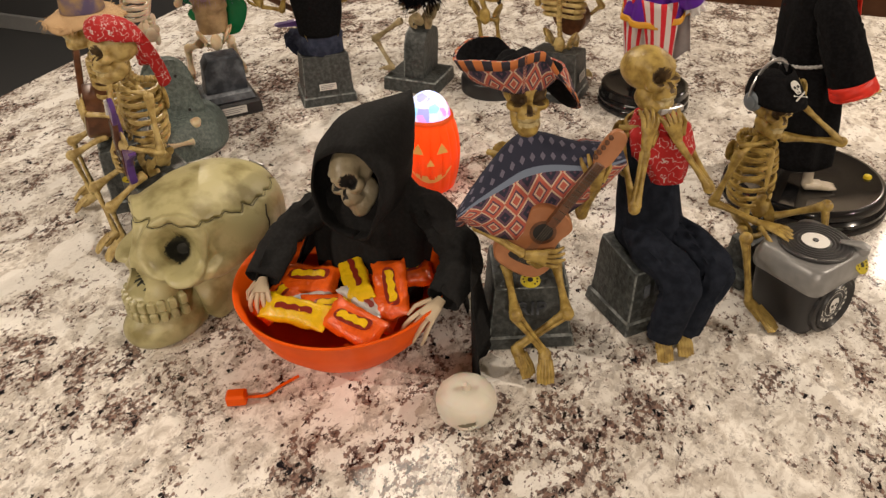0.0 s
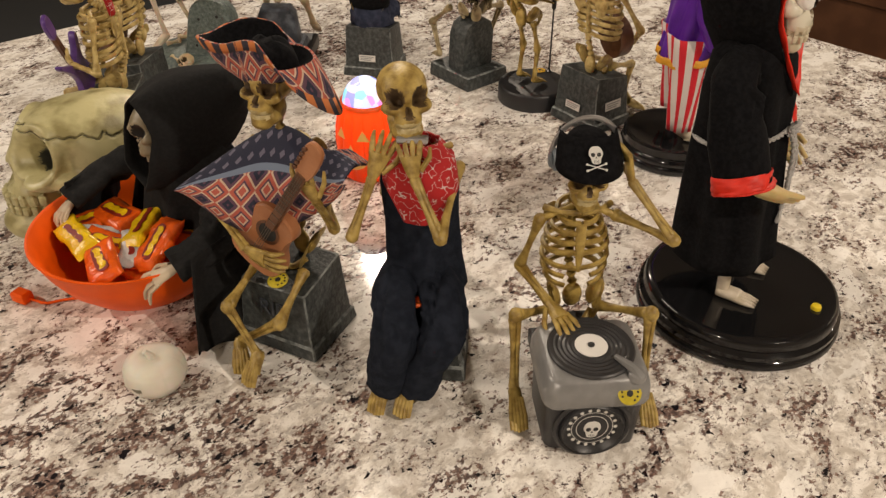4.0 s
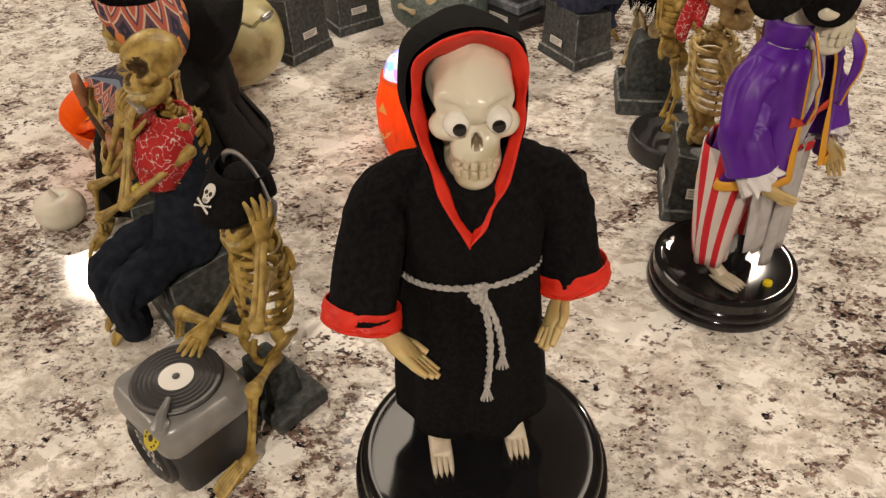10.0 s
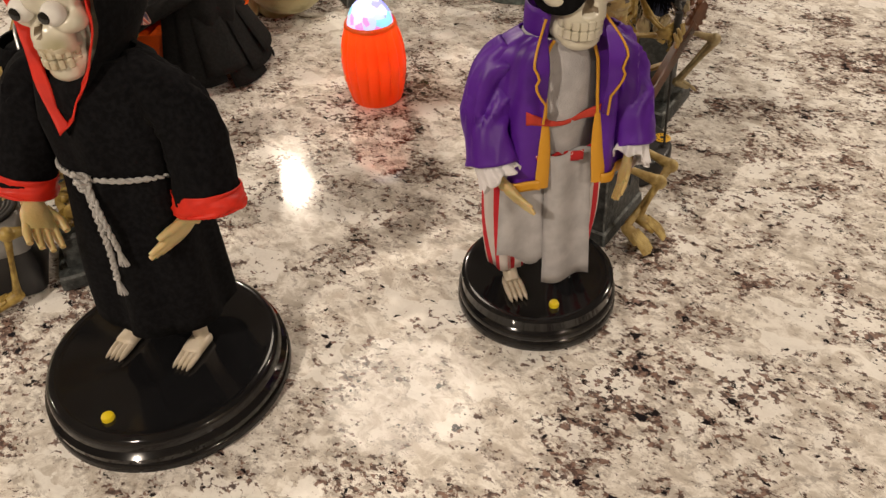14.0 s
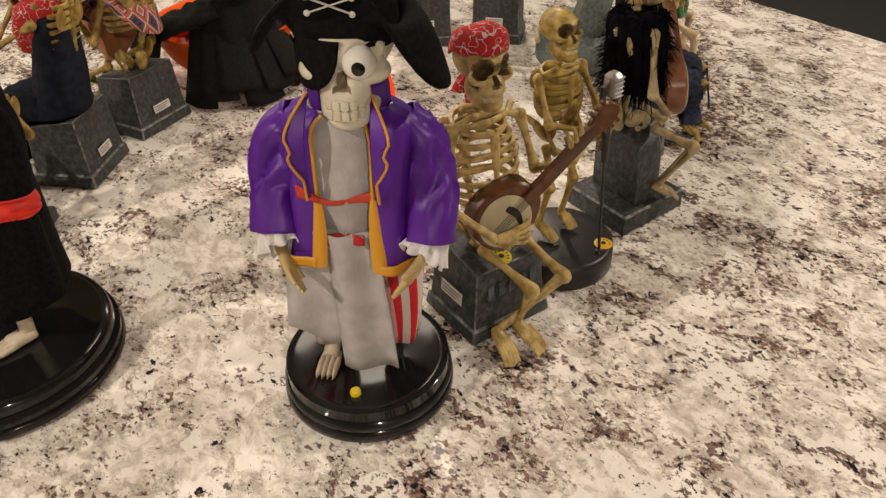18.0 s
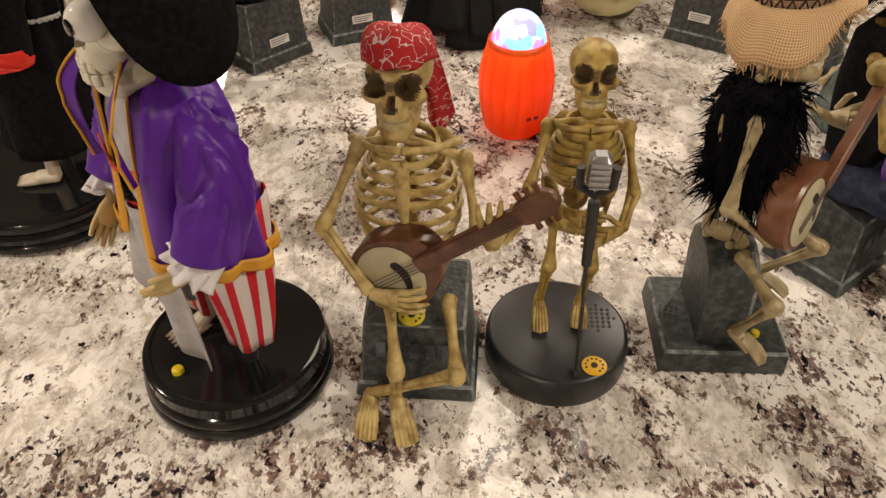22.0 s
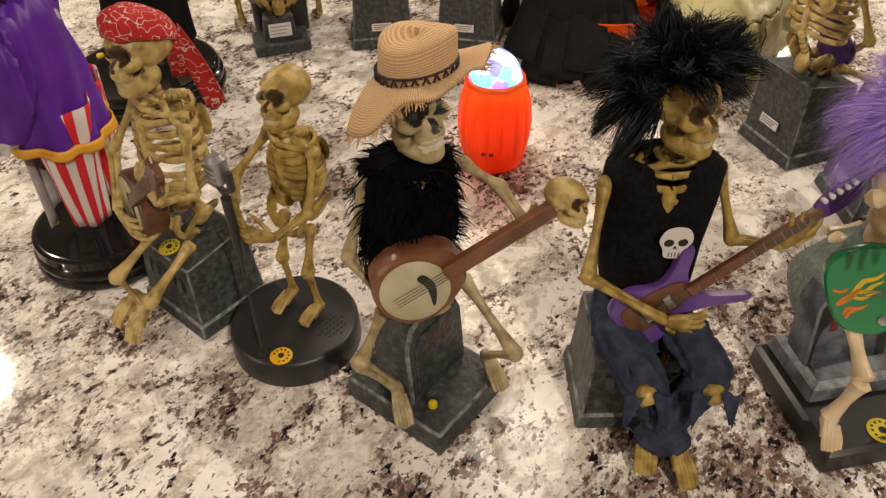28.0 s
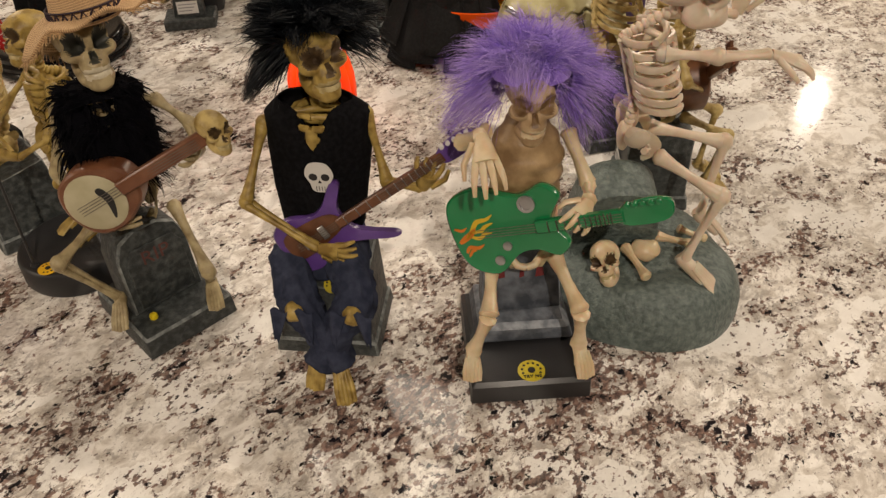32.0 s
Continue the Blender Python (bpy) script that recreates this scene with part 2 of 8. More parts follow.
SKULL_G = mat("aged_skull_plastic", (0.47, 0.43, 0.225), 0.38, color2=(0.24, 0.205, 0.085), scale=34, detail=7, bump=0.3, bump_scale=160, lo=0.46, hi=0.66)
# socket paint on the small skull; on the jar it stands for shade
SOCKET = mat("dark_socket_paint_and_shade", (0.025, 0.026, 0.022), 0.5, color2=(0.06, 0.06, 0.045), scale=60)
SKULL_W = mat("glossy_skull_plastic", (0.66, 0.63, 0.52), 0.22, color2=(0.42, 0.37, 0.22), scale=22, detail=2, lo=0.5, hi=0.78, coat=0.3)
SKULL_M = mat("stained_skull_plastic", (0.66, 0.63, 0.52), 0.24, color2=(0.33, 0.29, 0.14), scale=30, detail=2, lo=0.52, hi=0.74, coat=0.3)
WASH_G = mat("grey_brown_wash", (0.20, 0.155, 0.10), 0.5, color2=(0.32, 0.26, 0.18), scale=90)
TOOTH_W = mat("cream_teeth", (0.60, 0.55, 0.42), 0.3, color2=(0.45, 0.38, 0.25), scale=160)
SKIN_Y = mat("yellowed_hand_plastic", (0.52, 0.39, 0.165), 0.4, color2=(0.60, 0.47, 0.23), scale=60, sss=0.2, bump=0.2, bump_scale=400)
REAPER_F = mat("grey_bone_face", (0.24, 0.20, 0.125), 0.4, color2=(0.38, 0.33, 0.23), scale=60, bump=0.2)
CERAMIC = mat("white_bisque_pumpkin", (0.66, 0.62, 0.53), 0.5, color2=(0.72, 0.68, 0.60), scale=30, sss=0.2)
STRAW = mat("woven_straw", (0.50, 0.31, 0.145), 0.8, color2=(0.72, 0.50, 0.27), scale=350, bump=0.9, bump_scale=700)
PURPLE_HAIR = mat("purple_fur", (0.25, 0.14, 0.62), 0.6, color2=(0.50, 0.36, 0.80), scale=60, sheen=0.2)
BLACK_HAIR = mat("black_fur", (0.004, 0.005, 0.007), 0.5, color2=(0.009, 0.012, 0.016), scale=120, spec=0.18)
BLACK_YARN = mat("black_yarn", (0.004, 0.004, 0.006), 0.9, bump=0.8, bump_scale=900, spec=0.06)
ROPE = mat("grey_cotton_rope", (0.42, 0.41, 0.40), 0.9, color2=(0.52, 0.51, 0.50), scale=400, bump=0.8, bump_scale=900)
EYE_W = mat("glossy_white_eye", (0.78, 0.77, 0.74), 0.12)
PUPIL = mat("gloss_black_pupil", (0.006, 0.006, 0.006), 0.1)
LACE = mat("white_lace", (0.78, 0.76, 0.78), 0.85, bump=0.6, bump_scale=900)
CANDY_O = mat("orange_foil", (0.80, 0.12, 0.008), 0.25, color2=(0.66, 0.085, 0.006), scale=120, bump=0.9, bump_scale=120)
CANDY_Y = mat("yellow_foil", (0.78, 0.50, 0.008), 0.25, color2=(0.66, 0.42, 0.006), scale=120, bump=0.9, bump_scale=120)
CANDY_W = mat("white_foil", (0.62, 0.60, 0.58), 0.22, color2=(0.50, 0.48, 0.47), scale=120, bump=0.9, bump_scale=120)
CANDY_R = mat("red_brown_print", (0.20, 0.016, 0.008), 0.3)
WALL = mat("warm_wall_paint", (0.34, 0.29, 0.23), 0.9, color2=(0.37, 0.315, 0.25), scale=3)
CEIL_M = mat("ceiling_paint", (0.70, 0.66, 0.58), 0.9, color2=(0.74, 0.70, 0.62), scale=4, bump=0.2, bump_scale=80)
FLOOR_M = mat("dark_grey_carpet", (0.030, 0.032, 0.034), 0.95, color2=(0.045, 0.047, 0.05), scale=200, bump=0.5, bump_scale=400)
BASEB = mat("grey_baseboard", (0.22, 0.225, 0.23), 0.6, color2=(0.25, 0.255, 0.26), scale=10)
CABINET = mat("brown_cabinet_wood", (0.085, 0.036, 0.017), 0.4, color2=(0.125, 0.055, 0.026), scale=14, detail=8)


# mesh tools
def part(name, bm, material, parent=None, label="", angle=38):
    me = bpy.data.meshes.new(name)
    bm.normal_update()
    bm.to_mesh(me)
    bm.free()
    for m in material if isinstance(material, (list, tuple)) else [material]:
        me.materials.append(m)
    me.shade_smooth()
    if angle < 180:
        me.set_sharp_from_angle(angle=radians(angle))
    ob = new(name, me)
    if parent:
        ob.parent = parent
    if label:
        ob["label"] = label
    return ob


def thing(name, x, y, z, rz, label, category, group="", kind=""):
    ob = new(name)
    ob.empty_display_size = 0.02
    ob.matrix_world = pose(x, y, z, 0, 0, rz)
    return tagged(ob, label, category, group, kind)


def V(*a):
    return Vector(a if len(a) == 3 else a[0])


def grid_faces(bm, rings, closed=True, cap0=True, cap1=True, mat_i=0):
    vs = [[bm.verts.new(p) for p in ring] for ring in rings]
    n = len(vs[0])
    for a, b in zip(vs, vs[1:]):
        for i in range(n if closed else n - 1):
            j = (i + 1) % n
            f = bm.faces.new((a[i], a[j], b[j], b[i]))
            f.material_index = mat_i
    if cap0:
        bm.faces.new(vs[0][::-1]).material_index = mat_i
    if cap1:
        bm.faces.new(vs[-1]).material_index = mat_i
    return vs


def tube(bm, pts, rad, n=8, mat_i=0, cap=True, squash=1.0):
    pts = [Vector(p) for p in pts]
    rads = list(rad) if isinstance(rad, (list, tuple)) else [rad] * len(pts)
    up = None
    rings = []
    for i, p in enumerate(pts):
        d = (pts[min(i + 1, len(pts) - 1)] - pts[max(i - 1, 0)]).normalized()
        if up is None:
            up = Vector((0, 0, 1)) if abs(d.z) < 0.9 else Vector((1, 0, 0))
        side = d.cross(up).normalized()
        up = side.cross(d).normalized()
        rings.append([p + rads[i] * (math.cos(k) * side + squash * math.sin(k) * up) for k in (2 * math.pi * q / n for q in range(n))])
    return grid_faces(bm, rings, True, cap, cap, mat_i)


def ell(bm, c, r, rot=None, u=12, v=8, mat_i=0):
    m = (rot or Matrix.Identity(3))
    c = Vector(c)
    rings = []
    for j in range(v + 1):
        th = -math.pi / 2 + math.pi * (0.04 + 0.92 * j / v)
        rings.append([c + m @ Vector((r[0] * math.cos(th) * math.cos(a), r[1] * math.cos(th) * math.sin(a), r[2] * math.sin(th)))
                      for a in (2 * math.pi * i / u for i in range(u))])
    grid_faces(bm, rings, True, True, True, mat_i)


def bone(bm, a, b, r, n=8, knob=1.7, mat_i=0):
    """A long bone: a waisted shaft with a knobbed head at each end."""
    a, b = Vector(a), Vector(b)
    if (b - a).length < 1e-4:
        return
    s = [0, 0.05, 0.12, 0.3, 0.5, 0.7, 0.88, 0.95, 1]
    w = [0.7 * knob, knob, 0.85 * knob, 1.05, 0.9, 1.05, 0.85 * knob, knob, 0.7 * knob]
    tube(bm, [a.lerp(b, k) for k in s], [r * k for k in w], n, mat_i)


def rrect(w, d, r, z, seg=3, cx=0.0, cy=0.0):
    """A rounded rectangle, w along x and d along y."""
    out = []
    for qx, qy, a0 in ((1, 1, 0), (-1, 1, 90), (-1, -1, 180), (1, -1, 270)):
        for k in range(seg + 1):
            a = radians(a0 + 90 * k / seg)
            out.append(Vector((cx + qx * (w / 2 - r) + r * math.cos(a), cy + qy * (d / 2 - r) + r * math.sin(a), z)))
    return out


def rbox(bm, c, size, r=0.002, bev=0.0015, taper=1.0, rot=None, mat_i=0, seg=2, edge_i=None):
    """A box with rounded upright edges and bevelled top and bottom; taper: the top's size over the bottom's."""
    w, d, h = size
    bev = min(bev, h * 0.3)
    rows = [(-h / 2, -bev), (-h / 2 + bev, 0), (h / 2 - bev, 0), (h / 2, -bev)]
    rings = []
    for z, inset in rows:
        k = 1 + (taper - 1) * (z / h + 0.5)
        rr = rrect(w * k + 2 * inset, d * k + 2 * inset, max(r + inset, 0.0004), z, seg)
        rings.append([(rot @ p if rot else p) + Vector(c) for p in rr])
    first, n = len(bm.faces), len(rings[0])
    grid_faces(bm, rings, mat_i=mat_i)
    if edge_i is not None:
        bm.faces.ensure_lookup_table()
        for k in range(2 * n, 3 * n):
            bm.faces[first + k].material_index = edge_i


def lathe(bm, prof, n=40, c=(0, 0, 0), mat_i=0, cap0=True, cap1=True):
    rings = [[Vector((c[0] + r * math.cos(a), c[1] + r * math.sin(a), c[2] + z)) for a in (2 * math.pi * i / n for i in range(n))] for r, z in prof]
    return grid_faces(bm, rings, True, cap0, cap1, mat_i)


def axes(origin, u, w):
    """A frame whose x runs along u and whose z is nearest w."""
    u = Vector(u).normalized()
    w = Vector(w)
    w = (w - w.dot(u) * u).normalized()
    v = w.cross(u)
    return Matrix(((u.x, v.x, w.x, origin[0]), (u.y, v.y, w.y, origin[1]), (u.z, v.z, w.z, origin[2]), (0, 0, 0, 1)))


def slab(bm, outline, thick, m, mat_i=0, bev=0.0008, z0=0.0, edge_i=None):
    """A flat outline given thickness, with eased edges; its front at z0 + thick of the frame m."""
    n = len(outline)
    cx, cy = sum(p[0] for p in outline) / n, sum(p[1] for p in outline) / n
    size = max(math.hypot(p[0] - cx, p[1] - cy) for p in outline)
    k = 1 - bev / max(size, 1e-5)
    rings = []
    for z, s in ((0, k), (min(bev, thick * 0.3), 1), (thick - min(bev, thick * 0.3), 1), (thick, k)):
        rings.append([m @ Vector((cx + (p[0] - cx) * s, cy + (p[1] - cy) * s, z0 + z)) for p in outline])
    first = len(bm.faces)
    grid_faces(bm, rings, mat_i=mat_i)
    if edge_i is not None:
        bm.faces.ensure_lookup_table()
        for k in range(2 * n, 3 * n):
            bm.faces[first + k].material_index = edge_i


def smooth_outline(pts, steps=5):
    """A closed Catmull-Rom curve through a few points."""
    out, n = [], len(pts)
    for i in range(n):
        p0, p1, p2, p3 = (Vector((*pts[(i + k) % n], 0)) for k in (-1, 0, 1, 2))
        for s in range(steps):
            t = s / steps
            q = 0.5 * (2 * p1 + (p2 - p0) * t + (2 * p0 - 5 * p1 + 4 * p2 - p3) * t * t + (3 * p1 - p0 - 3 * p2 + p3) * t ** 3)
            out.append((q.x, q.y))
    return out


def circle2(r, n=24, cx=0.0, cy=0.0, sy=1.0):
    return [(cx + r * math.cos(2 * math.pi * i / n), cy + sy * r * math.sin(2 * math.pi * i / n)) for i in range(n)]


def spline(pts, steps=6):
    pts = [Vector(p) for p in pts]
    out = []
    for i in range(len(pts) - 1):
        p0, p1, p2, p3 = pts[max(i - 1, 0)], pts[i], pts[i + 1], pts[min(i + 2, len(pts) - 1)]
        for s in range(steps):
            t = s / steps
            out.append(0.5 * (2 * p1 + (p2 - p0) * t + (2 * p0 - 5 * p1 + 4 * p2 - p3) * t * t + (3 * p1 - p0 - 3 * p2 + p3) * t ** 3))
    return out + [pts[-1]]


def lettering(text, size, m, material, parent, name="lettering", depth=0.0003):
    cu = bpy.data.curves.new(name, "FONT")
    cu.body, cu.size, cu.extrude, cu.align_x, cu.align_y = text, size, depth, "CENTER", "CENTER"
    tmp = bpy.data.objects.new(name, cu)
    me = bpy.data.meshes.new_from_object(tmp)
    bpy.data.objects.remove(tmp)
    me.materials.clear()
    me.materials.append(material)
    me.transform(m)
    ob = new(name, me)
    ob.parent = parent
    return ob


# skull: one closed shell worked out direction by direction
SKULL_FORMS = [((-0.055, 0, 0.16), (0.41, 0.335, 0.325)), ((0.18, 0, 0.165), (0.22, 0.295, 0.165)), ((0.22, 0.195, 0.0), (0.15, 0.14, 0.105)),
               ((0.22, -0.195, 0.0), (0.15, 0.14, 0.105)), ((0.25, 0, -0.15), (0.185, 0.195, 0.185)), ((0.14, 0, -0.34), (0.255, 0.22, 0.16)),
               ((0.27, 0, -0.40), (0.13, 0.145, 0.10)), ((0.0, 0.155, -0.24), (0.14, 0.07, 0.16)), ((0.0, -0.155, -0.24), (0.14, 0.07, 0.16))]


def skull(bm, center, facing, height, nu=48, nv=34, mats=(0, 1, 2), jaw=1.0, eyes=1.0, tilt=0.0, roll=0.0, wide=1.0, long=1.0, wash=None, nose_k=1.0):
    """facing: degrees in the local plan; tilt: nose down in degrees. mats: shell, sockets, teeth."""
    rot = Euler((radians(roll), radians(tilt), radians(facing))).to_matrix()
    o = np.array((0.08, 0, -0.05))
    th = np.linspace(-np.pi / 2 + 0.03, np.pi / 2 - 0.03, nv)
    ph = np.linspace(0, 2 * np.pi, nu, endpoint=False)
    T, P = np.meshgrid(th, ph, indexing="ij")
    d = np.stack([np.cos(T) * np.cos(P), np.cos(T) * np.sin(P), np.sin(T)], -1)
    best = np.zeros(T.shape)
    for c, r in SKULL_FORMS:
        r = np.array(r)
        q, k = (o - np.array(c)) / r, d / r
        A, B, C = (k * k).sum(-1), (k * q).sum(-1), (q * q).sum() - 1
        disc = B * B - A * C
        t = np.where(disc > 0, (-B + np.sqrt(np.maximum(disc, 0))) / A, 0)
        best = np.where(t > 0, (best ** 14 + np.maximum(t, 1e-6) ** 14) ** (1 / 14), best)
    p = o + d * best[..., None]
    x, y, z = p[..., 0].copy(), p[..., 1].copy(), p[..., 2].copy()

    def dent(w0, w1, q):
        return np.clip((w1 - q) / (w1 - w0), 0, 1) ** 0.8

    sock = np.zeros(T.shape)
    for s in (-1, 1):
        c = np.array((0.215, s * 0.150, 0.150))
        c /= np.linalg.norm(c)
        across = np.array((-c[1], c[0], 0)) / math.hypot(c[0], c[1])
        q = np.sqrt(((d * across).sum(-1) / 0.37) ** 2 + ((d * np.cross(c, across)).sum(-1) / 0.32) ** 2) + 9.0 * ((d * c).sum(-1) < 0.3)
        sock = np.maximum(sock, dent(0.62, 1.04, q))
    nose = dent(0.4, 1.0, np.maximum(np.abs(y) / (nose_k * (0.02 + 0.32 * np.clip(0.03 - z, 0, 0.2))), np.abs(z + 0.05) / (0.08 * nose_k))) * (x > 0.2)
    sink = np.clip(0.56 * eyes * sock + 0.34 * nose, 0, 0.72)
    x, y, z = (o[q] + (v - o[q]) * (1 - sink) for q, v in enumerate((x, y, z)))
    temple = np.exp(-((x - 0.08) / 0.09) ** 2 - ((z - 0.09) / 0.13) ** 2) * (np.abs(y) > 0.15)
    y -= np.sign(y) * 0.06 * temple
    hollow = np.exp(-((x - 0.15) / 0.09) ** 2 - ((z + 0.14) / 0.06) ** 2) * (np.abs(y) > 0.1)
    y -= np.sign(y) * 0.07 * hollow
    brow = np.exp(-((np.abs(y) - 0.14) / 0.11) ** 2 - ((z - 0.235) / 0.035) ** 2) * (x > 0.15)
    x += 0.035 * brow
    bite = (np.abs(z + 0.25) < 0.085) & (x > 0.2) & (np.abs(y) < 0.17)
    teeth = np.where(bite, np.abs(np.sin(y * np.pi / 0.046)), 0)
    x += 0.012 * teeth * bite
    x -= 0.03 * np.exp(-((z + 0.25) / 0.012) ** 2) * bite
    z = np.where(z < -0.26, -0.26 + (z + 0.26) * jaw, z)
    pts = np.stack([np.where(x < 0, x * long, x), y * wide, z], -1) * height
    m3 = np.array(rot)
    pts = pts @ m3.T + np.array(center)
    vs = [[bm.verts.new(pts[j, i]) for i in range(nu)] for j in range(nv)]
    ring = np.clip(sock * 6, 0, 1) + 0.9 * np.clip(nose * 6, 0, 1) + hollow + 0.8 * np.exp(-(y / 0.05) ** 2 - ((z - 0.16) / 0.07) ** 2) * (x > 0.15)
    dark = ((sock > 0.16) & (eyes > 0.45)) | (nose > 0.3)
    for j in range(nv - 1):
        for i in range(nu):
            k = (i + 1) % nu
            f = bm.faces.new((vs[j][i], vs[j][k], vs[j + 1][k], vs[j + 1][i]))
            n_dark = int(dark[j, i]) + int(dark[j, k]) + int(dark[j + 1, i]) + int(dark[j + 1, k])
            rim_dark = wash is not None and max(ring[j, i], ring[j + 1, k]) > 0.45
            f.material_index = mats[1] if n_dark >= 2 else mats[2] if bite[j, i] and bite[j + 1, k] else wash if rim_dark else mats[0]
    bm.faces.new(vs[0][::-1]).material_index = mats[0]
    bm.faces.new(vs[-1]).material_index = mats[0]


def bony_hand(bm, wrist, tip, normal, s=1.0, curl=0.35, spread=0.9, mat_i=0):
    """A hand of bones from wrist towards tip; normal: the way the palm faces."""
    wrist, tip = Vector(wrist), Vector(tip)
    m = axes(wrist, tip - wrist, normal)
    ln = (tip - wrist).length
    w = 0.0085 * s
    rings = []
    for k, q in ((0, 0.5), (0.2, 0.75), (0.5, 1.0)):
        rings.append([m @ Vector((k * ln, w * q * math.cos(a), 0.0032 * s * math.sin(a))) for a in (2 * math.pi * i / 10 for i in range(10))])
    grid_faces(bm, rings, mat_i=mat_i)
    for i in range(4):
        o = (i - 1.5) / 1.5
        f = 1.0 - 0.09 * abs(o - 0.3)
        pts = [m @ Vector((0.42 * ln, w * 0.72 * o, 0)), m @ Vector((0.66 * ln, w * (0.75 + 0.2 * spread) * o, 0.05 * curl * ln)),
               m @ Vector((0.86 * ln * f, w * (0.75 + 0.35 * spread) * o, 0.22 * curl * ln)), m @ Vector((0.98 * ln * f, w * (0.75 + 0.4 * spread) * o, 0.5 * curl * ln))]
        tube(bm, pts, [0.0021 * s, 0.0023 * s, 0.0019 * s, 0.0012 * s], 6, mat_i)
    tube(bm, [m @ Vector((0.12 * ln, w * 0.7, 0)), m @ Vector((0.4 * ln, w * 1.6, 0.12 * ln)), m @ Vector((0.6 * ln, w * 1.7, 0.25 * ln))], [0.0022 * s, 0.0022 * s, 0.0013 * s], 6, mat_i)


def bony_foot(bm, ankle, toe, s=1.0, mat_i=0):
    ankle, toe = Vector(ankle), Vector(toe)
    heel = ankle + (ankle - toe) * 0.12
    m = axes(heel, toe - heel, (0, 0, 1))
    ln = (toe - heel).length
    rings = []
    for k, w, h in ((0.0, 0.5, 0.9), (0.12, 0.8, 1.2), (0.35, 0.85, 1.1), (0.6, 1.1, 0.8)):
        rings.append([m @ Vector((k * ln, 0.0072 * s * w * math.cos(a), 0.0052 * s * h * math.sin(a))) for a in (2 * math.pi * i / 10 for i in range(10))])
    grid_faces(bm, rings, mat_i=mat_i)
    for i in range(5):
        o = (i - 2) / 2
        tube(bm, [m @ Vector((0.3 * ln, 0.0046 * s * o, 0.0040 * s)), m @ Vector((0.7 * ln, 0.0060 * s * o, 0.0026 * s)),
                  m @ Vector((ln * (1 - 0.05 * abs(o)), 0.0060 * s * o, 0))], [0.0018 * s, 0.0022 * s, 0.0018 * s], 6, mat_i)


def rib_cage(bm, top, bottom, fwd, w=0.033, dep=0.021, n=7, r=0.0022, mat_i=0):
    top, bottom = Vector(top), Vector(bottom)
    up = (top - bottom).normalized()
    f = Vector(fwd)
    f = (f - f.dot(up) * up).normalized()
    side = up.cross(f)
    h = (top - bottom).length
    for i in range(n):
        k = i / (n - 1)
        sw = w * (0.36 + 0.70 * math.sin(math.pi * (0.12 + 0.58 * k)))  # narrow above, full in the middle
        z0 = bottom + up * h * (1 - k * 0.92)
        for sg in (-1, 1):
            pts = []
            for q in range(11):
                a = math.pi * q / 10
                drop = -0.13 * h * math.sin(a * 0.5) - (0.10 * h * (q / 10) ** 2 if k > 0.6 else 0)
                rad_f = -dep * math.cos(a) * (1 - 0.1 * k)
                reach = 1.0 if k < 0.75 else 0.9
                if q / 10 > reach:
                    break
                pts.append(z0 + f * rad_f + side * sg * sw * (math.sin(a) ** 0.75 if 0 < q < 10 else 0.06) + up * drop)
            tube(bm, pts, r, 6, mat_i, squash=1.3)
    st = [bottom + up * h * q + f * dep for q in (0.98, 0.8, 0.55, 0.22)]
    tube(bm, [p - up * 0.1 * h for p in st], [0.004, 0.0048, 0.0038, 0.002], 8, mat_i, squash=0.6)
    for sg in (-1, 1):
        tube(bm, [top + f * dep * 0.8, top + f * dep * 0.6 + side * sg * w * 0.6, top + side * sg * w * 1.05], [0.0026, 0.0022, 0.003], 7, mat_i)
        ell(bm, top - up * 0.25 * h - f * dep * 0.95 + side * sg * w * 0.6, (0.33 * w, 0.0018, 0.42 * w),
            Matrix((side, f, up)).transposed(), 10, 6, mat_i)
    sp = [top - f * dep * 0.95 + up * 0.012, *[bottom - f * dep * 0.95 + up * h * (1 - q / 8) for q in range(9)]]
    return sp


def spine(bm, pts, r=0.0036, mat_i=0):
    pts = spline(pts, 5)
    line, rads = [], []
    for a, b in zip(pts, pts[1:]):
        for k, w in ((0, 0.7), (0.3, 1.12), (0.5, 1.2), (0.7, 1.1)):
            line.append(a.lerp(b, k))
            rads.append(r * w)
    tube(bm, line, rads, 8, mat_i)


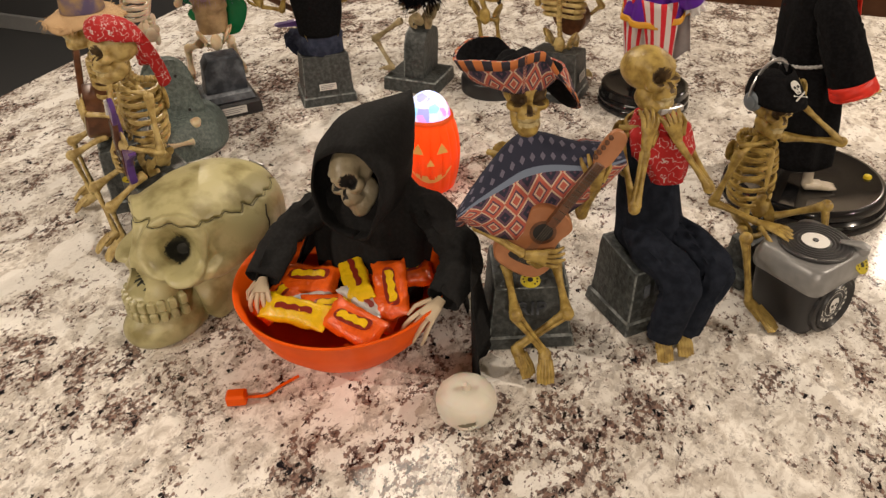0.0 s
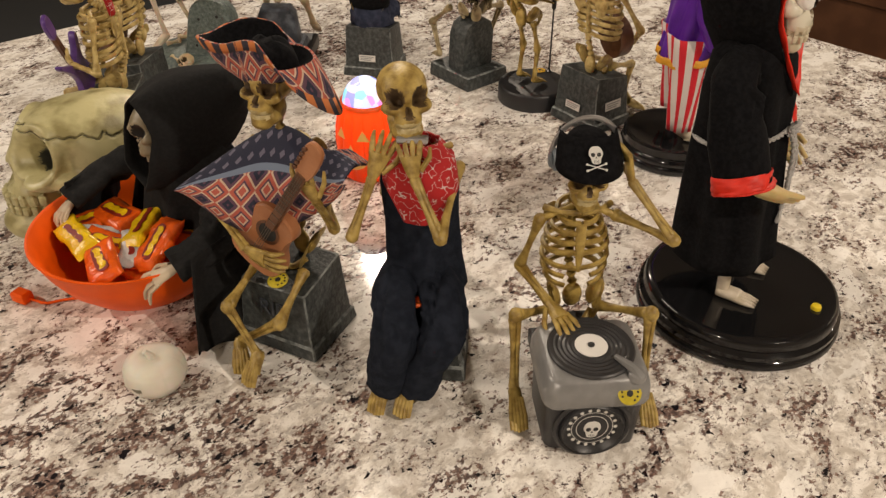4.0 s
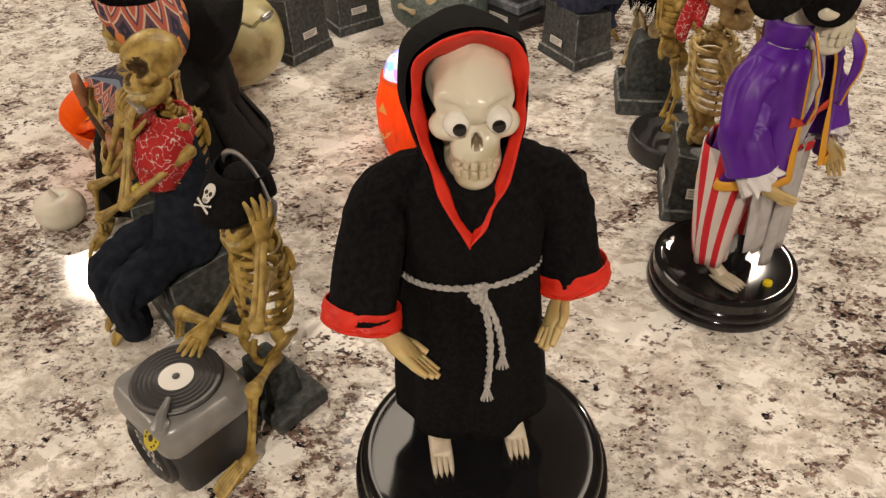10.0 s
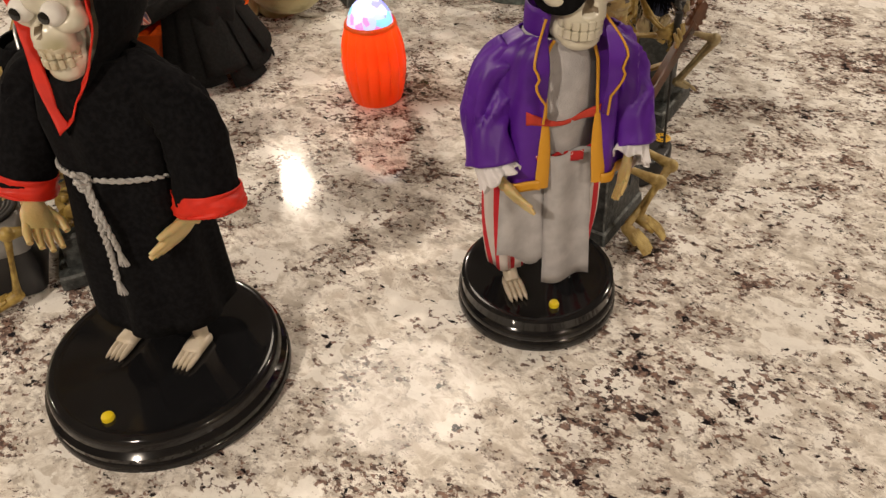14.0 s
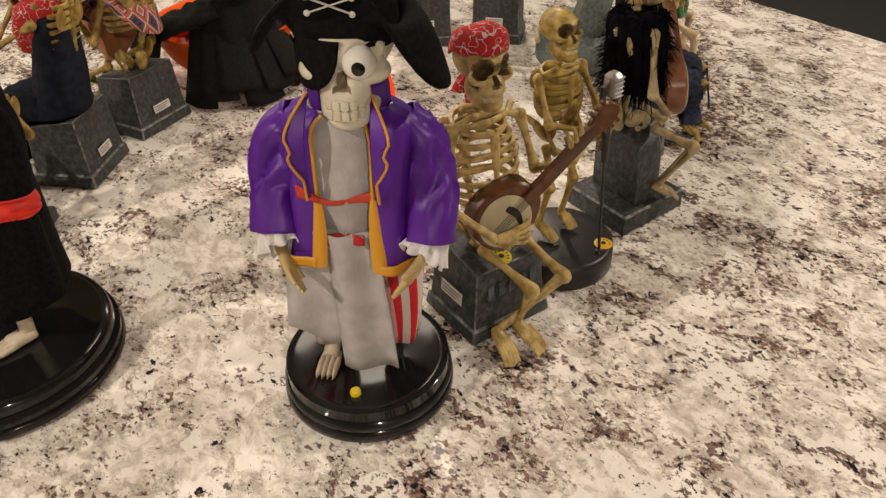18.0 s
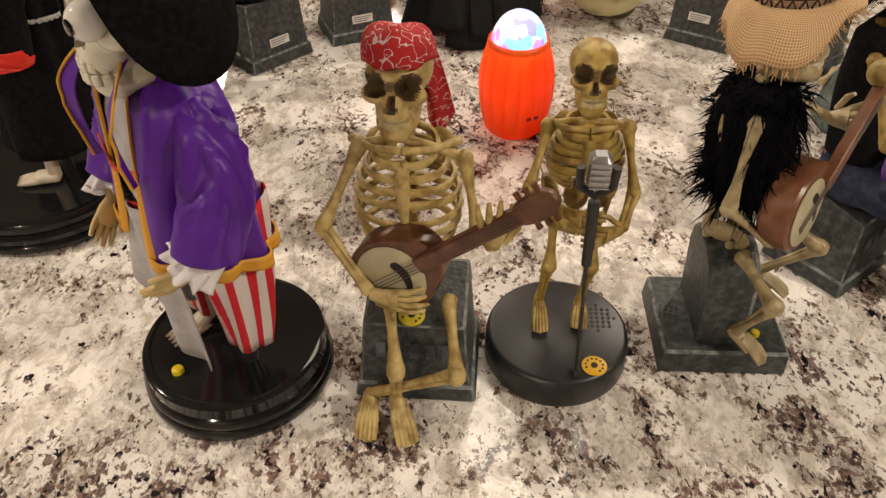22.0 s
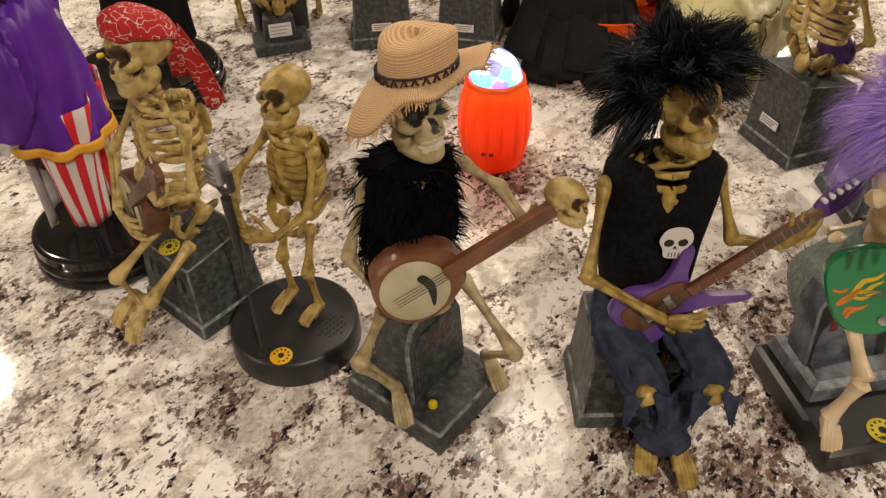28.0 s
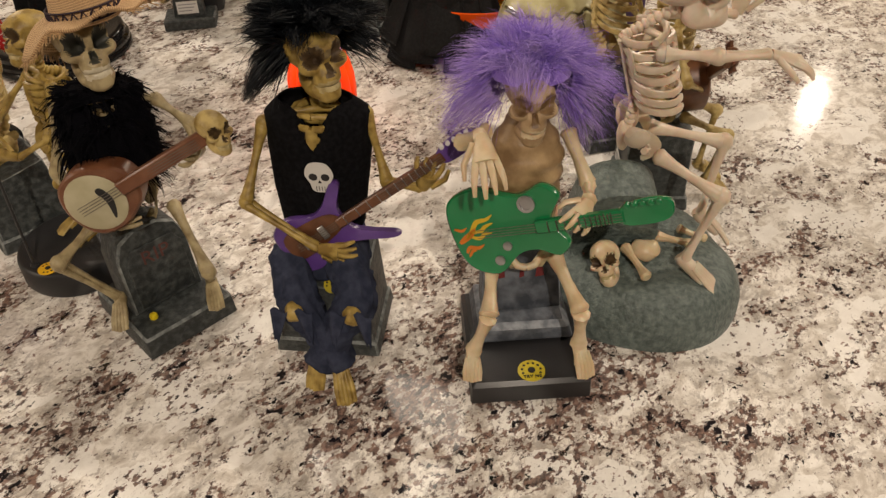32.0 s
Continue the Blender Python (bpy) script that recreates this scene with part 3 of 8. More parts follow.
def pelvis(bm, c, fwd, up=(0, 0, 1), s=1.0, mat_i=0):
    m = axes(c, fwd, up).to_3x3()
    c = Vector(c)
    for sg in (-1, 1):
        rings = []
        for k in range(7):
            a = radians(-60 + 36 * k)
            d = Vector((math.cos(a) * 0.013, sg * (0.010 + 0.014 * (k / 6) ** 0.8), 0.017 * math.sin(radians(-50 + 23 * k)))) * s
            rings.append([c + m @ (d + Vector((q[0] * 0.0035, sg * q[1] * 0.0022, q[1] * 0.006)) * s) for q in ((1, 0), (0.7, 0.7), (0, 1), (-0.7, 0.7), (-1, 0), (-0.7, -0.7), (0, -1), (0.7, -0.7))])
        grid_faces(bm, rings, mat_i=mat_i)
        ell(bm, c + m @ (Vector((-0.004, sg * 0.018, 0.008)) * s), (0.010 * s, 0.004 * s, 0.013 * s), m @ Euler((radians(-28 * sg), 0, radians(12 * sg))).to_matrix(), 12, 7, mat_i)
        tube(bm, [c + m @ (Vector((0.004, sg * 0.014, -0.006)) * s), c + m @ (Vector((0.012, sg * 0.006, -0.012)) * s), c + m @ (Vector((0.013, 0, -0.013)) * s)], 0.003 * s, 7, mat_i)
    ell(bm, c + m @ (Vector((-0.010, 0, 0.0)) * s), (0.005 * s, 0.009 * s, 0.013 * s), m, 10, 6, mat_i)


def skeleton(J, parent, mats, head=0.05, face=0.0, tilt=-4.0, roll=0.0, r=0.0031, rib_w=0.031, hand=1.0, foot=1.0, rib_n=7, legs=True, jaw=1.0, solid=False, fwd=(1, 0, 0), palm=(-1, 0, 0), wash=None):
    """One jointed plastic skeleton from its joints: x forward, y to its own left."""
    J = {k: Vector(v) for k, v in J.items()}
    bm = bmesh.new()
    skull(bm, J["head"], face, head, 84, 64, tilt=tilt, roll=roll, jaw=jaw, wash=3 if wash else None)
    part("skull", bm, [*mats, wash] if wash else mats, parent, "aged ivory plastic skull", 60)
    top = J["neck"] - Vector((0, 0, 0.006))
    bm = bmesh.new()
    sp = rib_cage(bm, top, J["ribb"], fwd, rib_w, 0.68 * rib_w, n=rib_n)
    if solid:
        mid = top.lerp(J["ribb"], 0.5)
        ell(bm, mid, (0.013, rib_w * 0.86, (top - J["ribb"]).length * 0.55), None, 18, 12)
    part("rib_cage", bm, mats, parent, "", 60)
    bm = bmesh.new()
    spine(bm, [J["head"] - Vector((0.004, 0, 0.2 * head)), J["neck"], *sp[1:], J["pel"] + Vector((-0.008, 0, 0.008))])
    part("spine", bm, mats, parent, "", 60)
    bm = bmesh.new()
    pelvis(bm, J["pel"], fwd)
    part("pelvis", bm, mats, parent, "", 60)
    for s in "RL":
        bm = bmesh.new()
        ell(bm, J["sh" + s], (0.0055, 0.0055, 0.0055), None, 10, 6)
        tube(bm, [top, top.lerp(J["sh" + s], 0.5) + Vector((0.004, 0, 0.004)), J["sh" + s]], [0.003, 0.0026, 0.0034], 7)
        bone(bm, J["sh" + s], J["el" + s], r)
        part("upper_arm", bm, mats, parent, "", 60)
        e, w = J["el" + s], J["wr" + s]
        off = (w - e).cross(Vector((0, 0, 1))).normalized() * r * 0.75
        bm = bmesh.new()
        bone(bm, e + off, w + off * 0.6, r * 0.72, knob=1.5)
        bone(bm, e - off, w - off * 0.6, r * 0.72, knob=1.5)
        ell(bm, e, (r * 1.75,) * 3, None, 10, 6)
        part("forearm", bm, mats, parent, "", 60)
        bm = bmesh.new()
        bony_hand(bm, w, J["ha" + s], palm if isinstance(palm, tuple) else palm[s], hand)
        part("hand", bm, mats, parent, "", 60)
        if legs:
            h = J.get("hi" + s, J["pel"] + Vector((0.004, 0.017 if s == "L" else -0.017, -0.002)))
            k, a = J["kn" + s], J["an" + s]
            bm = bmesh.new()
            bone(bm, h, k, r * 1.15)
            part("thigh", bm, mats, parent, "", 60)
            bm = bmesh.new()
            ell(bm, k, (r * 2.2, r * 2.0, r * 2.2), None, 10, 7)
            off = (a - k).cross(Vector((1, 0, 0.3))).normalized() * r * 0.8
            bone(bm, k + off, a + off * 0.5, r * 0.8, knob=1.6)
            bone(bm, k - off, a - off * 0.5, r * 0.62, knob=1.4)
            part("shin", bm, mats, parent, "", 60)
            bm = bmesh.new()
            bony_foot(bm, a, J["to" + s], foot)
            part("foot", bm, mats, parent, "", 60)


# the room and the counter
def slab_box(name, lo, hi, material, label="", kind="structure", category=""):
    bm = bmesh.new()
    c = [(a + b) / 2 for a, b in zip(lo, hi)]
    rbox(bm, c, [b - a for a, b in zip(lo, hi)], 0.004, 0.004)
    return tagged(part(name, bm, material), label, category, "", kind)


slab_box("countertop", (-0.775, -1.15, -0.035), (1.2, 0.858, 0.0), GRANITE, "polished cream granite countertop with brown and black flecks", "structure", "countertop")
slab_box("floor", (-4.7, -3.2, -0.97), (3.2, 3.2, -0.92), FLOOR_M, "dark grey floor round the counter", "structure", "floor")
slab_box("ceiling", (-4.7, -4.2, CEIL), (3.2, 3.2, CEIL + 0.1), CEIL_M, "warm white painted ceiling", "structure", "ceiling")
slab_box("wall_west", (-4.7, -4.2, -0.92), (-4.6, 3.2, CEIL), WALL, "warm beige painted wall", "structure", "wall")
slab_box("wall_east", (3.2, -4.2, -0.92), (3.3, 3.2, CEIL), WALL, "warm beige painted wall", "structure", "wall")
slab_box("wall_north", (-4.7, 3.2, -0.92), (3.3, 3.3, CEIL), WALL, "warm beige painted wall", "structure", "wall")
slab_box("wall_south", (-4.7, -4.3, -0.92), (3.3, -4.2, CEIL), WALL, "warm beige painted wall", "structure", "wall")
# the shade this wall stands in is part of its dark grey
slab_box("wall_alcove", (-4.6, 2.24, -0.92), (-2.3, 2.34, CEIL), mat("shaded_wall_grey", (0.050, 0.052, 0.056), 0.8, color2=(0.062, 0.064, 0.068), scale=3), "wall beside the cabinets, its shade put into dark grey", "structure", "wall")
slab_box("baseboard", (-4.6, 2.215, -0.92), (-2.3, 2.236, -0.835), BASEB, "grey painted baseboard along the dark wall", "structure", "baseboard")
pend = thing("pendant_light", -0.015, -0.03, 0.62, 0, "hanging pendant light with a white glass diffuser over the counter", "lamp")
bm = bmesh.new()
lathe(bm, [(0.135, 0.0), (0.138, 0.004), (0.132, 0.06), (0.10, 0.10), (0.05, 0.12), (0.012, 0.125), (0.010, 0.14)], 48, cap0=False)
part("shade", bm, mat("bronze_metal", (0.12, 0.08, 0.05), 0.35, 0.8), pend, "bronze metal shade")
bm = bmesh.new()
lathe(bm, [(0.132, 0.004), (0.10, 0.002), (0.002, 0.001)], 48, cap0=False)
part("diffuser", bm, mat("lit_white_glass", (0.8, 0.78, 0.72), 0.4, emit=(1.0, 0.88, 0.70), emit_s=1.0), pend, "lit white glass diffuser")
bm = bmesh.new()
tube(bm, [(0, 0, 0.13), (0, 0, 0.998)], 0.006, 10)
part("stem", bm, MATT_BLACK, pend)
isl = thing("island_cabinet", 0, 0, -0.92, 0, "brown wooden island cabinet under the countertop", "cabinet", "", "structure")
bm = bmesh.new()
rbox(bm, (0.21, -0.146, 0.44), (1.85, 1.88, 0.88), 0.004, 0.003)
part("body", bm, CABINET, isl)
for cx in (-0.9, -0.3, 0.3, 0.9, 1.5):
    cab = thing("base_cabinet", cx, 2.05, -0.92, 0, "dark brown wooden base cabinet with a panelled door", "cabinet", "base cabinets along the wall")
    bm = bmesh.new()
    rbox(bm, (0, 0.3, 0.44), (0.598, 0.58, 0.88), 0.003, 0.002)
    part("body", bm, CABINET, cab)
    bm = bmesh.new()
    rbox(bm, (0, 0, 0.36), (0.56, 0.02, 0.66), 0.003, 0.004)
    for sx in (-1, 1):
        rbox(bm, (sx * 0.245, -0.013, 0.36), (0.07, 0.012, 0.66), 0.002, 0.003)
    for sz in (0.06, 0.66):
        rbox(bm, (0, -0.013, sz), (0.42, 0.011, 0.07), 0.002, 0.003)
    part("door", bm, CABINET, cab)
    bm = bmesh.new()
    rbox(bm, (0, -0.002, 0.79), (0.56, 0.022, 0.15), 0.003, 0.004)
    part("drawer", bm, CABINET, cab)


# common pieces of the figurines
def sticker(parent, c, r, up=(0, 0, 1), name="button", material=None, ring=True):
    m = axes(c, Vector((0, 1, 0.001)), up)
    bm = bmesh.new()
    slab(bm, circle2(r, 24), 0.0012, m, 0)
    if ring:
        slab(bm, circle2(r * 0.28, 12), 0.0006, m, 1, z0=0.0012)
        for k in range(9):
            a = radians(200 - 32 * k)
            slab(bm, [(r * 0.68 * math.cos(a) + x, r * 0.68 * math.sin(a) + y) for x, y in circle2(r * 0.11, 5)], 0.0004, m, 1, z0=0.0011, bev=0.0001)
    return part(name, bm, [material or YELLOW_D, INK], parent, "yellow round press-here sticker" if ring else "small yellow push button")


def push_button(parent, c, r=0.0048):
    bm = bmesh.new()
    lathe(bm, [(r, -0.002), (r, 0.002), (r * 0.85, 0.0035), (r * 0.4, 0.0042)], 16, c)
    return part("button", bm, YELLOW, parent, "small yellow push button")


def paper_label(parent, c, u, w, size=(0.026, 0.010)):
    m = axes(c, u, w)
    bm = bmesh.new()
    a, b = size[0] / 2, size[1] / 2
    slab(bm, [(-a, -b), (a, -b), (a, b), (-a, b)], 0.0005, m, 0, bev=0.0002)
    for k in range(3):
        y = b * (0.5 - 0.5 * k)
        slab(bm, [(-a * 0.85, y - 0.0007), (a * (0.85 - 0.2 * k), y - 0.0007), (a * (0.85 - 0.2 * k), y + 0.0007), (-a * 0.85, y + 0.0007)], 0.0002, m, 1, bev=0.00005, z0=0.00045)
    return part("paper_label", bm, [LABEL, LABEL_INK], parent, "small white printed label")


def stone_block(parent, w, d, h, plinth=0.018, top=0.82, back_label=True, glyphs="", material=None, slope=0.006, cx=-0.004):
    """A seat like a small tombstone: a stepped plinth and a tapered body. w along y, d along x."""
    material = material or STONE
    bm = bmesh.new()
    rbox(bm, (cx, 0, plinth / 2), (d, w, plinth), 0.002, 0.002, 0.95)
    bm.faces.ensure_lookup_table()
    for i, f in enumerate(bm.faces):
        row, col = divmod(i, 12)
        if row < 3 and (row != 1 or col % 3 != 2):
            f.material_index = 1
    part("plinth", bm, [material, STONE_EDGE], parent)
    bm = bmesh.new()
    hb = h - plinth + 0.001
    rings = []
    for i in range(7):
        k = i / 6
        s = 0.9 + (top - 0.9) * k
        for inset in ((0.0,) if 0 < i < 6 else (0.0015, 0.0) if i == 0 else (0.0, 0.002)):
            ring = rrect(d * s - 2 * inset, w * s - 2 * inset, 0.0025, plinth + hb * k, 4)
            for p in ring:
                p.z -= slope * k * (p.x / (d / 2))
                p.xy = Vector((p.x, p.y)) + Vector((noise.noise(p * 90), noise.noise(p * 90 + Vector((5, 5, 5))))) * 0.0008
            rings.append([p + Vector((cx, 0, 0)) for p in ring])
    grid_faces(bm, rings)
    bm.faces.ensure_lookup_table()
    for i, f in enumerate(bm.faces):
        row, col = divmod(i, 20)
        if row < len(rings) - 1 and (row in (0, len(rings) - 2) or col % 5 in (1, 2)):
            f.material_index = 1
    part("block", bm, [material, STONE_EDGE], parent)
    if back_label:
        paper_label(parent, (cx - d * 0.475, w * 0.02, plinth * 0.62 if back_label == "low" else h * 0.42), (0, -1, 0), (-1, 0, 0.12))
    if glyphs:
        m = axes((cx + d * 0.445, 0, plinth + hb * 0.55), (0, 1, 0), (1, 0, 0.09))
        lettering(glyphs, 0.021, m, STONE_B, parent, "lettering", 0.0006)
    else:
        bm = bmesh.new()
        m = axes((cx + d * 0.442, 0, plinth + hb * 0.58), (0, 1, 0), (1, 0, 0.09))
        for k in range(5):
            y = (k - 2) * w * 0.13
            slab(bm, [(y - 0.0035, -0.007), (y + 0.0035, -0.006), (y + 0.003, 0.007), (y - 0.003, 0.006)], 0.0009, m, 0, bev=0.0006)
        part("carving", bm, STONE_B, parent, "raised worn glyphs")


def round_base(parent, r, h, top_r=None, material=None):
    """A turned display base with rounded mouldings."""
    top_r = top_r or r * 0.9
    bm = bmesh.new()
    prof = [(r * 0.96, 0), (r, 0.003), (r, h * 0.22), (r * 0.985, h * 0.30), (r * 0.965, h * 0.34), (r * 0.985, h * 0.38), (r * 0.985, h * 0.52), (r * 0.95, h * 0.60),
            (r * 0.93, h * 0.64), (r * 0.95, h * 0.68), (r * 0.945, h * 0.80), (top_r + 0.003, h * 0.94), (top_r, h), (top_r - 0.004, h * 0.985), (top_r - 0.008, h * 0.955), (top_r * 0.5, h * 0.955), (0.002, h * 0.955)]
    lathe(bm, prof, 72)
    return part("base", bm, material or GLOSS_BLACK, parent, "glossy black round base", 50)


def banjo(parent, body, end, front, r=0.027, depth=0.02, head_kind="peg", wood=None):
    """A round-bodied banjo from the centre of its drum to the end of its neck."""
    wood = wood or WOOD
    m = axes(body, Vector(end) - Vector(body), front)
    ln = (Vector(end) - Vector(body)).length
    bm = bmesh.new()
    slab(bm, smooth_outline([(-r, 0), (-r * 0.72, r * 0.78), (0, r * 1.02), (r * 0.75, r * 0.8), (r * 1.25, r * 0.36), (r * 1.25, -r * 0.36), (r * 0.75, -r * 0.8), (0, -r * 1.02), (-r * 0.72, -r * 0.78)], 5), depth, m, 0, 0.002, z0=-depth)
    b = part("instrument", bm, wood, parent, "brown moulded banjo", 40)
    bm = bmesh.new()
    slab(bm, circle2(r * 0.86, 32), 0.0014, m, 0, 0.0006)
    part("drum_head", bm, DRUM, b, "cream drum head")
    bm = bmesh.new()
    slab(bm, smooth_outline([(r * 0.42, r * 0.30), (r * 0.50, -r * 0.1), (r * 0.30, -r * 0.5), (r * 0.14, -r * 0.62), (r * 0.28, -r * 0.1), (r * 0.22, r * 0.28)], 4), 0.0004, m, 0, 0.0001, z0=0.0014)
    part("sound_hole", bm, INK, b)
    bm = bmesh.new()
    rot = m.to_3x3()
    rbox(bm, m @ Vector(((r + ln) / 2, 0, 0.0005)), (ln - r * 0.7, 0.0105, 0.0075), 0.001, 0.001, rot=rot)
    part("neck", bm, wood, b)
    for k in range(4):
        bm = bmesh.new()
        y = (k - 1.5) * 0.0022
        tube(bm, [m @ Vector((-r * 0.55, y, 0.0024)), m @ Vector((ln * 0.98, y * 0.8, 0.0052))], 0.00028, 4)
        part("string", bm, STRING, b)
    bm = bmesh.new()
    if head_kind == "peg":
        slab(bm, smooth_outline([(ln * 0.97, 0.005), (ln + 0.012, 0.0085), (ln + 0.022, 0.006), (ln + 0.024, -0.004), (ln + 0.012, -0.0085), (ln * 0.97, -0.005)], 4), 0.006, m, 0, 0.001, z0=-0.003)
        hs = part("headstock", bm, wood, b)
        for q in range(3):
            for sg in (-1, 1):
                bm = bmesh.new()
                tube(bm, [m @ Vector((ln + 0.005 + 0.006 * q, sg * 0.006, 0)), m @ Vector((ln + 0.005 + 0.006 * q, sg * 0.0125, 0))], [0.0012, 0.002], 6)
                part("tuning_peg", bm, wood, hs)
    else:
        skull(bm, m @ Vector((ln + 0.012, 0, 0.002)), 18, 0.031, 60, 46, tilt=-4)
        part("skull_headstock", bm, [BONE_L, WASH, TOOTH], b, "small ivory skull headstock")
    return b


def guitar(parent, body, end, front, k=1.0, wood=None, kind="acoustic"):
    """A guitar: an outlined body with neck, headstock, strings and fittings."""
    m = axes(body, Vector(end) - Vector(body), front)
    ln = (Vector(end) - Vector(body)).length
    rot = m.to_3x3()
    shapes = {
        "acoustic": [(-0.034, 0), (-0.030, 0.020), (-0.014, 0.027), (0.002, 0.019), (0.014, 0.018), (0.026, 0.020), (0.034, 0.010), (0.034, -0.010), (0.026, -0.020), (0.014, -0.018), (0.002, -0.019), (-0.014, -0.027), (-0.030, -0.020)],
        "electric": [(-0.036, 0), (-0.033, 0.020), (-0.016, 0.026), (0.004, 0.017), (0.018, 0.019), (0.036, 0.031), (0.042, 0.026), (0.028, 0.010), (0.028, -0.009), (0.040, -0.022), (0.058, -0.036), (0.052, -0.038), (0.026, -0.024), (0.002, -0.018), (-0.016, -0.027), (-0.033, -0.020)],
        "flame": [(-0.040, 0.002), (-0.036, 0.024), (-0.016, 0.031), (0.004, 0.024), (0.014, 0.022), (0.030, 0.027), (0.040, 0.018), (0.034, 0.008), (0.030, 0.0), (0.034, -0.006), (0.040, -0.016), (0.032, -0.024), (0.018, -0.018), (0.004, -0.020), (-0.014, -0.033), (-0.034, -0.024)],
    }
    ol = smooth_outline([(x * k, y * k) for x, y in shapes[kind]], 5)
    bm = bmesh.new()
    th = 0.012 * k if kind == "acoustic" else 0.008 * k
    slab(bm, ol, th, m, 0, 0.0016, z0=-th)
    label = {"acoustic": "tan moulded acoustic guitar", "electric": "purple and brown electric guitar", "flame": "green electric guitar with painted flames"}[kind]
    b = part("guitar", bm, {"acoustic": WOOD_T, "electric": PURPLE_P, "flame": GREEN_P}[kind], parent, label, 40)
    neck_m = {"acoustic": WOOD, "electric": WOOD, "flame": GREEN_P}[kind]
    bm = bmesh.new()
    rbox(bm, m @ Vector(((0.022 * k + ln) / 2, 0, 0.002)), (ln - 0.02 * k, 0.0088 * k, 0.006), 0.001, 0.001, rot=rot)
    part("neck", bm, neck_m, b)
    for q in range(12):
        bm = bmesh.new()
        x = 0.03 * k + (ln - 0.035 * k) * (1 - 0.9 ** q) / (1 - 0.9 ** 12)
        rbox(bm, m @ Vector((x, 0, 0.0052)), (0.0007, 0.0084 * k, 0.0006), 0.0002, 0.0001, rot=rot, seg=1)
        part("fret", bm, STRING if kind != "electric" else CHROME, b)
    for q in range(4):
        bm = bmesh.new()
        y = (q - 1.5) * 0.0019 * k
        tube(bm, [m @ Vector((-0.020 * k, y, 0.003)), m @ Vector((ln, y, 0.0062))], 0.00026, 4)
        part("string", bm, STRING, b)
    bm = bmesh.new()
    slab(bm, smooth_outline([(ln * 0.98, 0.005 * k), (ln + 0.014 * k, 0.0095 * k), (ln + 0.03 * k, 0.007 * k), (ln + 0.028 * k, -0.005 * k), (ln + 0.010 * k, -0.0075 * k), (ln * 0.98, -0.005 * k)], 4), 0.005, m, 0, 0.001, z0=-0.001)
    hs = part("headstock", bm, {"acoustic": WOOD_T, "electric": PURPLE_P, "flame": GREEN_P}[kind], b)
    for q in range(5):
        bm = bmesh.new()
        lathe(bm, [(0.0019 * k, -0.0005), (0.0019 * k, 0.003), (0.001 * k, 0.0036)], 10)
        me = part("tuning_peg", bm, {"acoustic": WOOD, "electric": PRINT_W, "flame": GREEN_P}[kind], hs)
        me.matrix_local = m @ pose((ln + 0.004 + 0.005 * q) * 1.0, 0.0075 * k, 0.003)
    bm = bmesh.new()
    if kind == "acoustic":
        slab(bm, circle2(0.0085 * k, 20, 0.012 * k, 0), 0.0004, m, 0, 0.0001)
        slab(bm, smooth_outline([(-0.022 * k, 0.010 * k), (-0.017 * k, 0.012 * k), (-0.012 * k, 0.0), (-0.016 * k, -0.010 * k), (-0.021 * k, -0.008 * k)], 4), 0.0008, m, 0, 0.0001)
        part("sound_hole", bm, INK, b)
        bm = bmesh.new()
        ring = [[m @ Vector((0.012 * k + r * math.cos(a), r * math.sin(a), 0.0006)) for a in (2 * math.pi * i / 24 for i in range(24))] for r in (0.0085 * k, 0.0112 * k)]
        grid_faces(bm, ring, True, False, False)
        part("rosette", bm, WOOD, b)
    elif kind == "electric":
        slab(bm, smooth_outline([(-0.028 * k, 0.012 * k), (-0.006 * k, 0.015 * k), (0.02 * k, 0.010 * k), (0.024 * k, -0.004 * k), (0.0, -0.010 * k), (-0.026 * k, -0.010 * k)], 4), 0.0008, m, 0, 0.0002)
        part("pickguard", bm, WOOD, b, "dark brown pickguard")
        for x in (-0.012, 0.006):
            bm = bmesh.new()
            rbox(bm, m @ Vector((x * k, 0, 0.0016)), (0.006 * k, 0.012 * k, 0.0018), 0.0005, 0.0004, rot=rot)
            part("pickup", bm, CHROME, b)
    else:
        strokes = [(FLAME_Y, [(-0.029, -0.003), (-0.024, 0.002), (-0.019, 0.008), (-0.012, 0.009), (-0.007, 0.012)], 1.5), (FLAME_Y, [(-0.024, 0.001), (-0.018, 0.001), (-0.014, 0.004), (-0.008, 0.006)], 1.3),
                   (FLAME_Y, [(-0.026, -0.002), (-0.020, -0.004), (-0.015, -0.001), (-0.010, -0.001)], 1.2), (FLAME_O, [(-0.035, -0.006), (-0.030, -0.003), (-0.025, 0.000), (-0.021, 0.004)], 2.0),
                   (FLAME_O, [(-0.036, 0.005), (-0.031, 0.003), (-0.027, 0.005)], 0.9), (FLAME_O, [(-0.032, -0.014), (-0.029, -0.010), (-0.023, -0.011), (-0.018, -0.009)], 1.3), (FLAME_O, [(-0.031, -0.017), (-0.028, -0.013), (-0.025, -0.013)], 0.9)]
        for mt, pts, w in strokes:
            bm = bmesh.new()
            line = spline([(x * k, y * k, 0) for x, y in pts], 5)
            left, right = [], []
            for i, p in enumerate(line):
                d = (line[min(i + 1, len(line) - 1)] - line[max(i - 1, 0)]).normalized()
                h = 0.0011 * w * k * math.sin(math.pi * (0.12 + 0.86 * i / (len(line) - 1))) ** 0.8
                left.append((p.x - d.y * h, p.y + d.x * h))
                right.append((p.x + d.y * h, p.y - d.x * h))
            slab(bm, left + right[::-1], 0.0005, m, 0, 0.00005)
            part("flame", bm, mt, b, "thin painted flame lick")
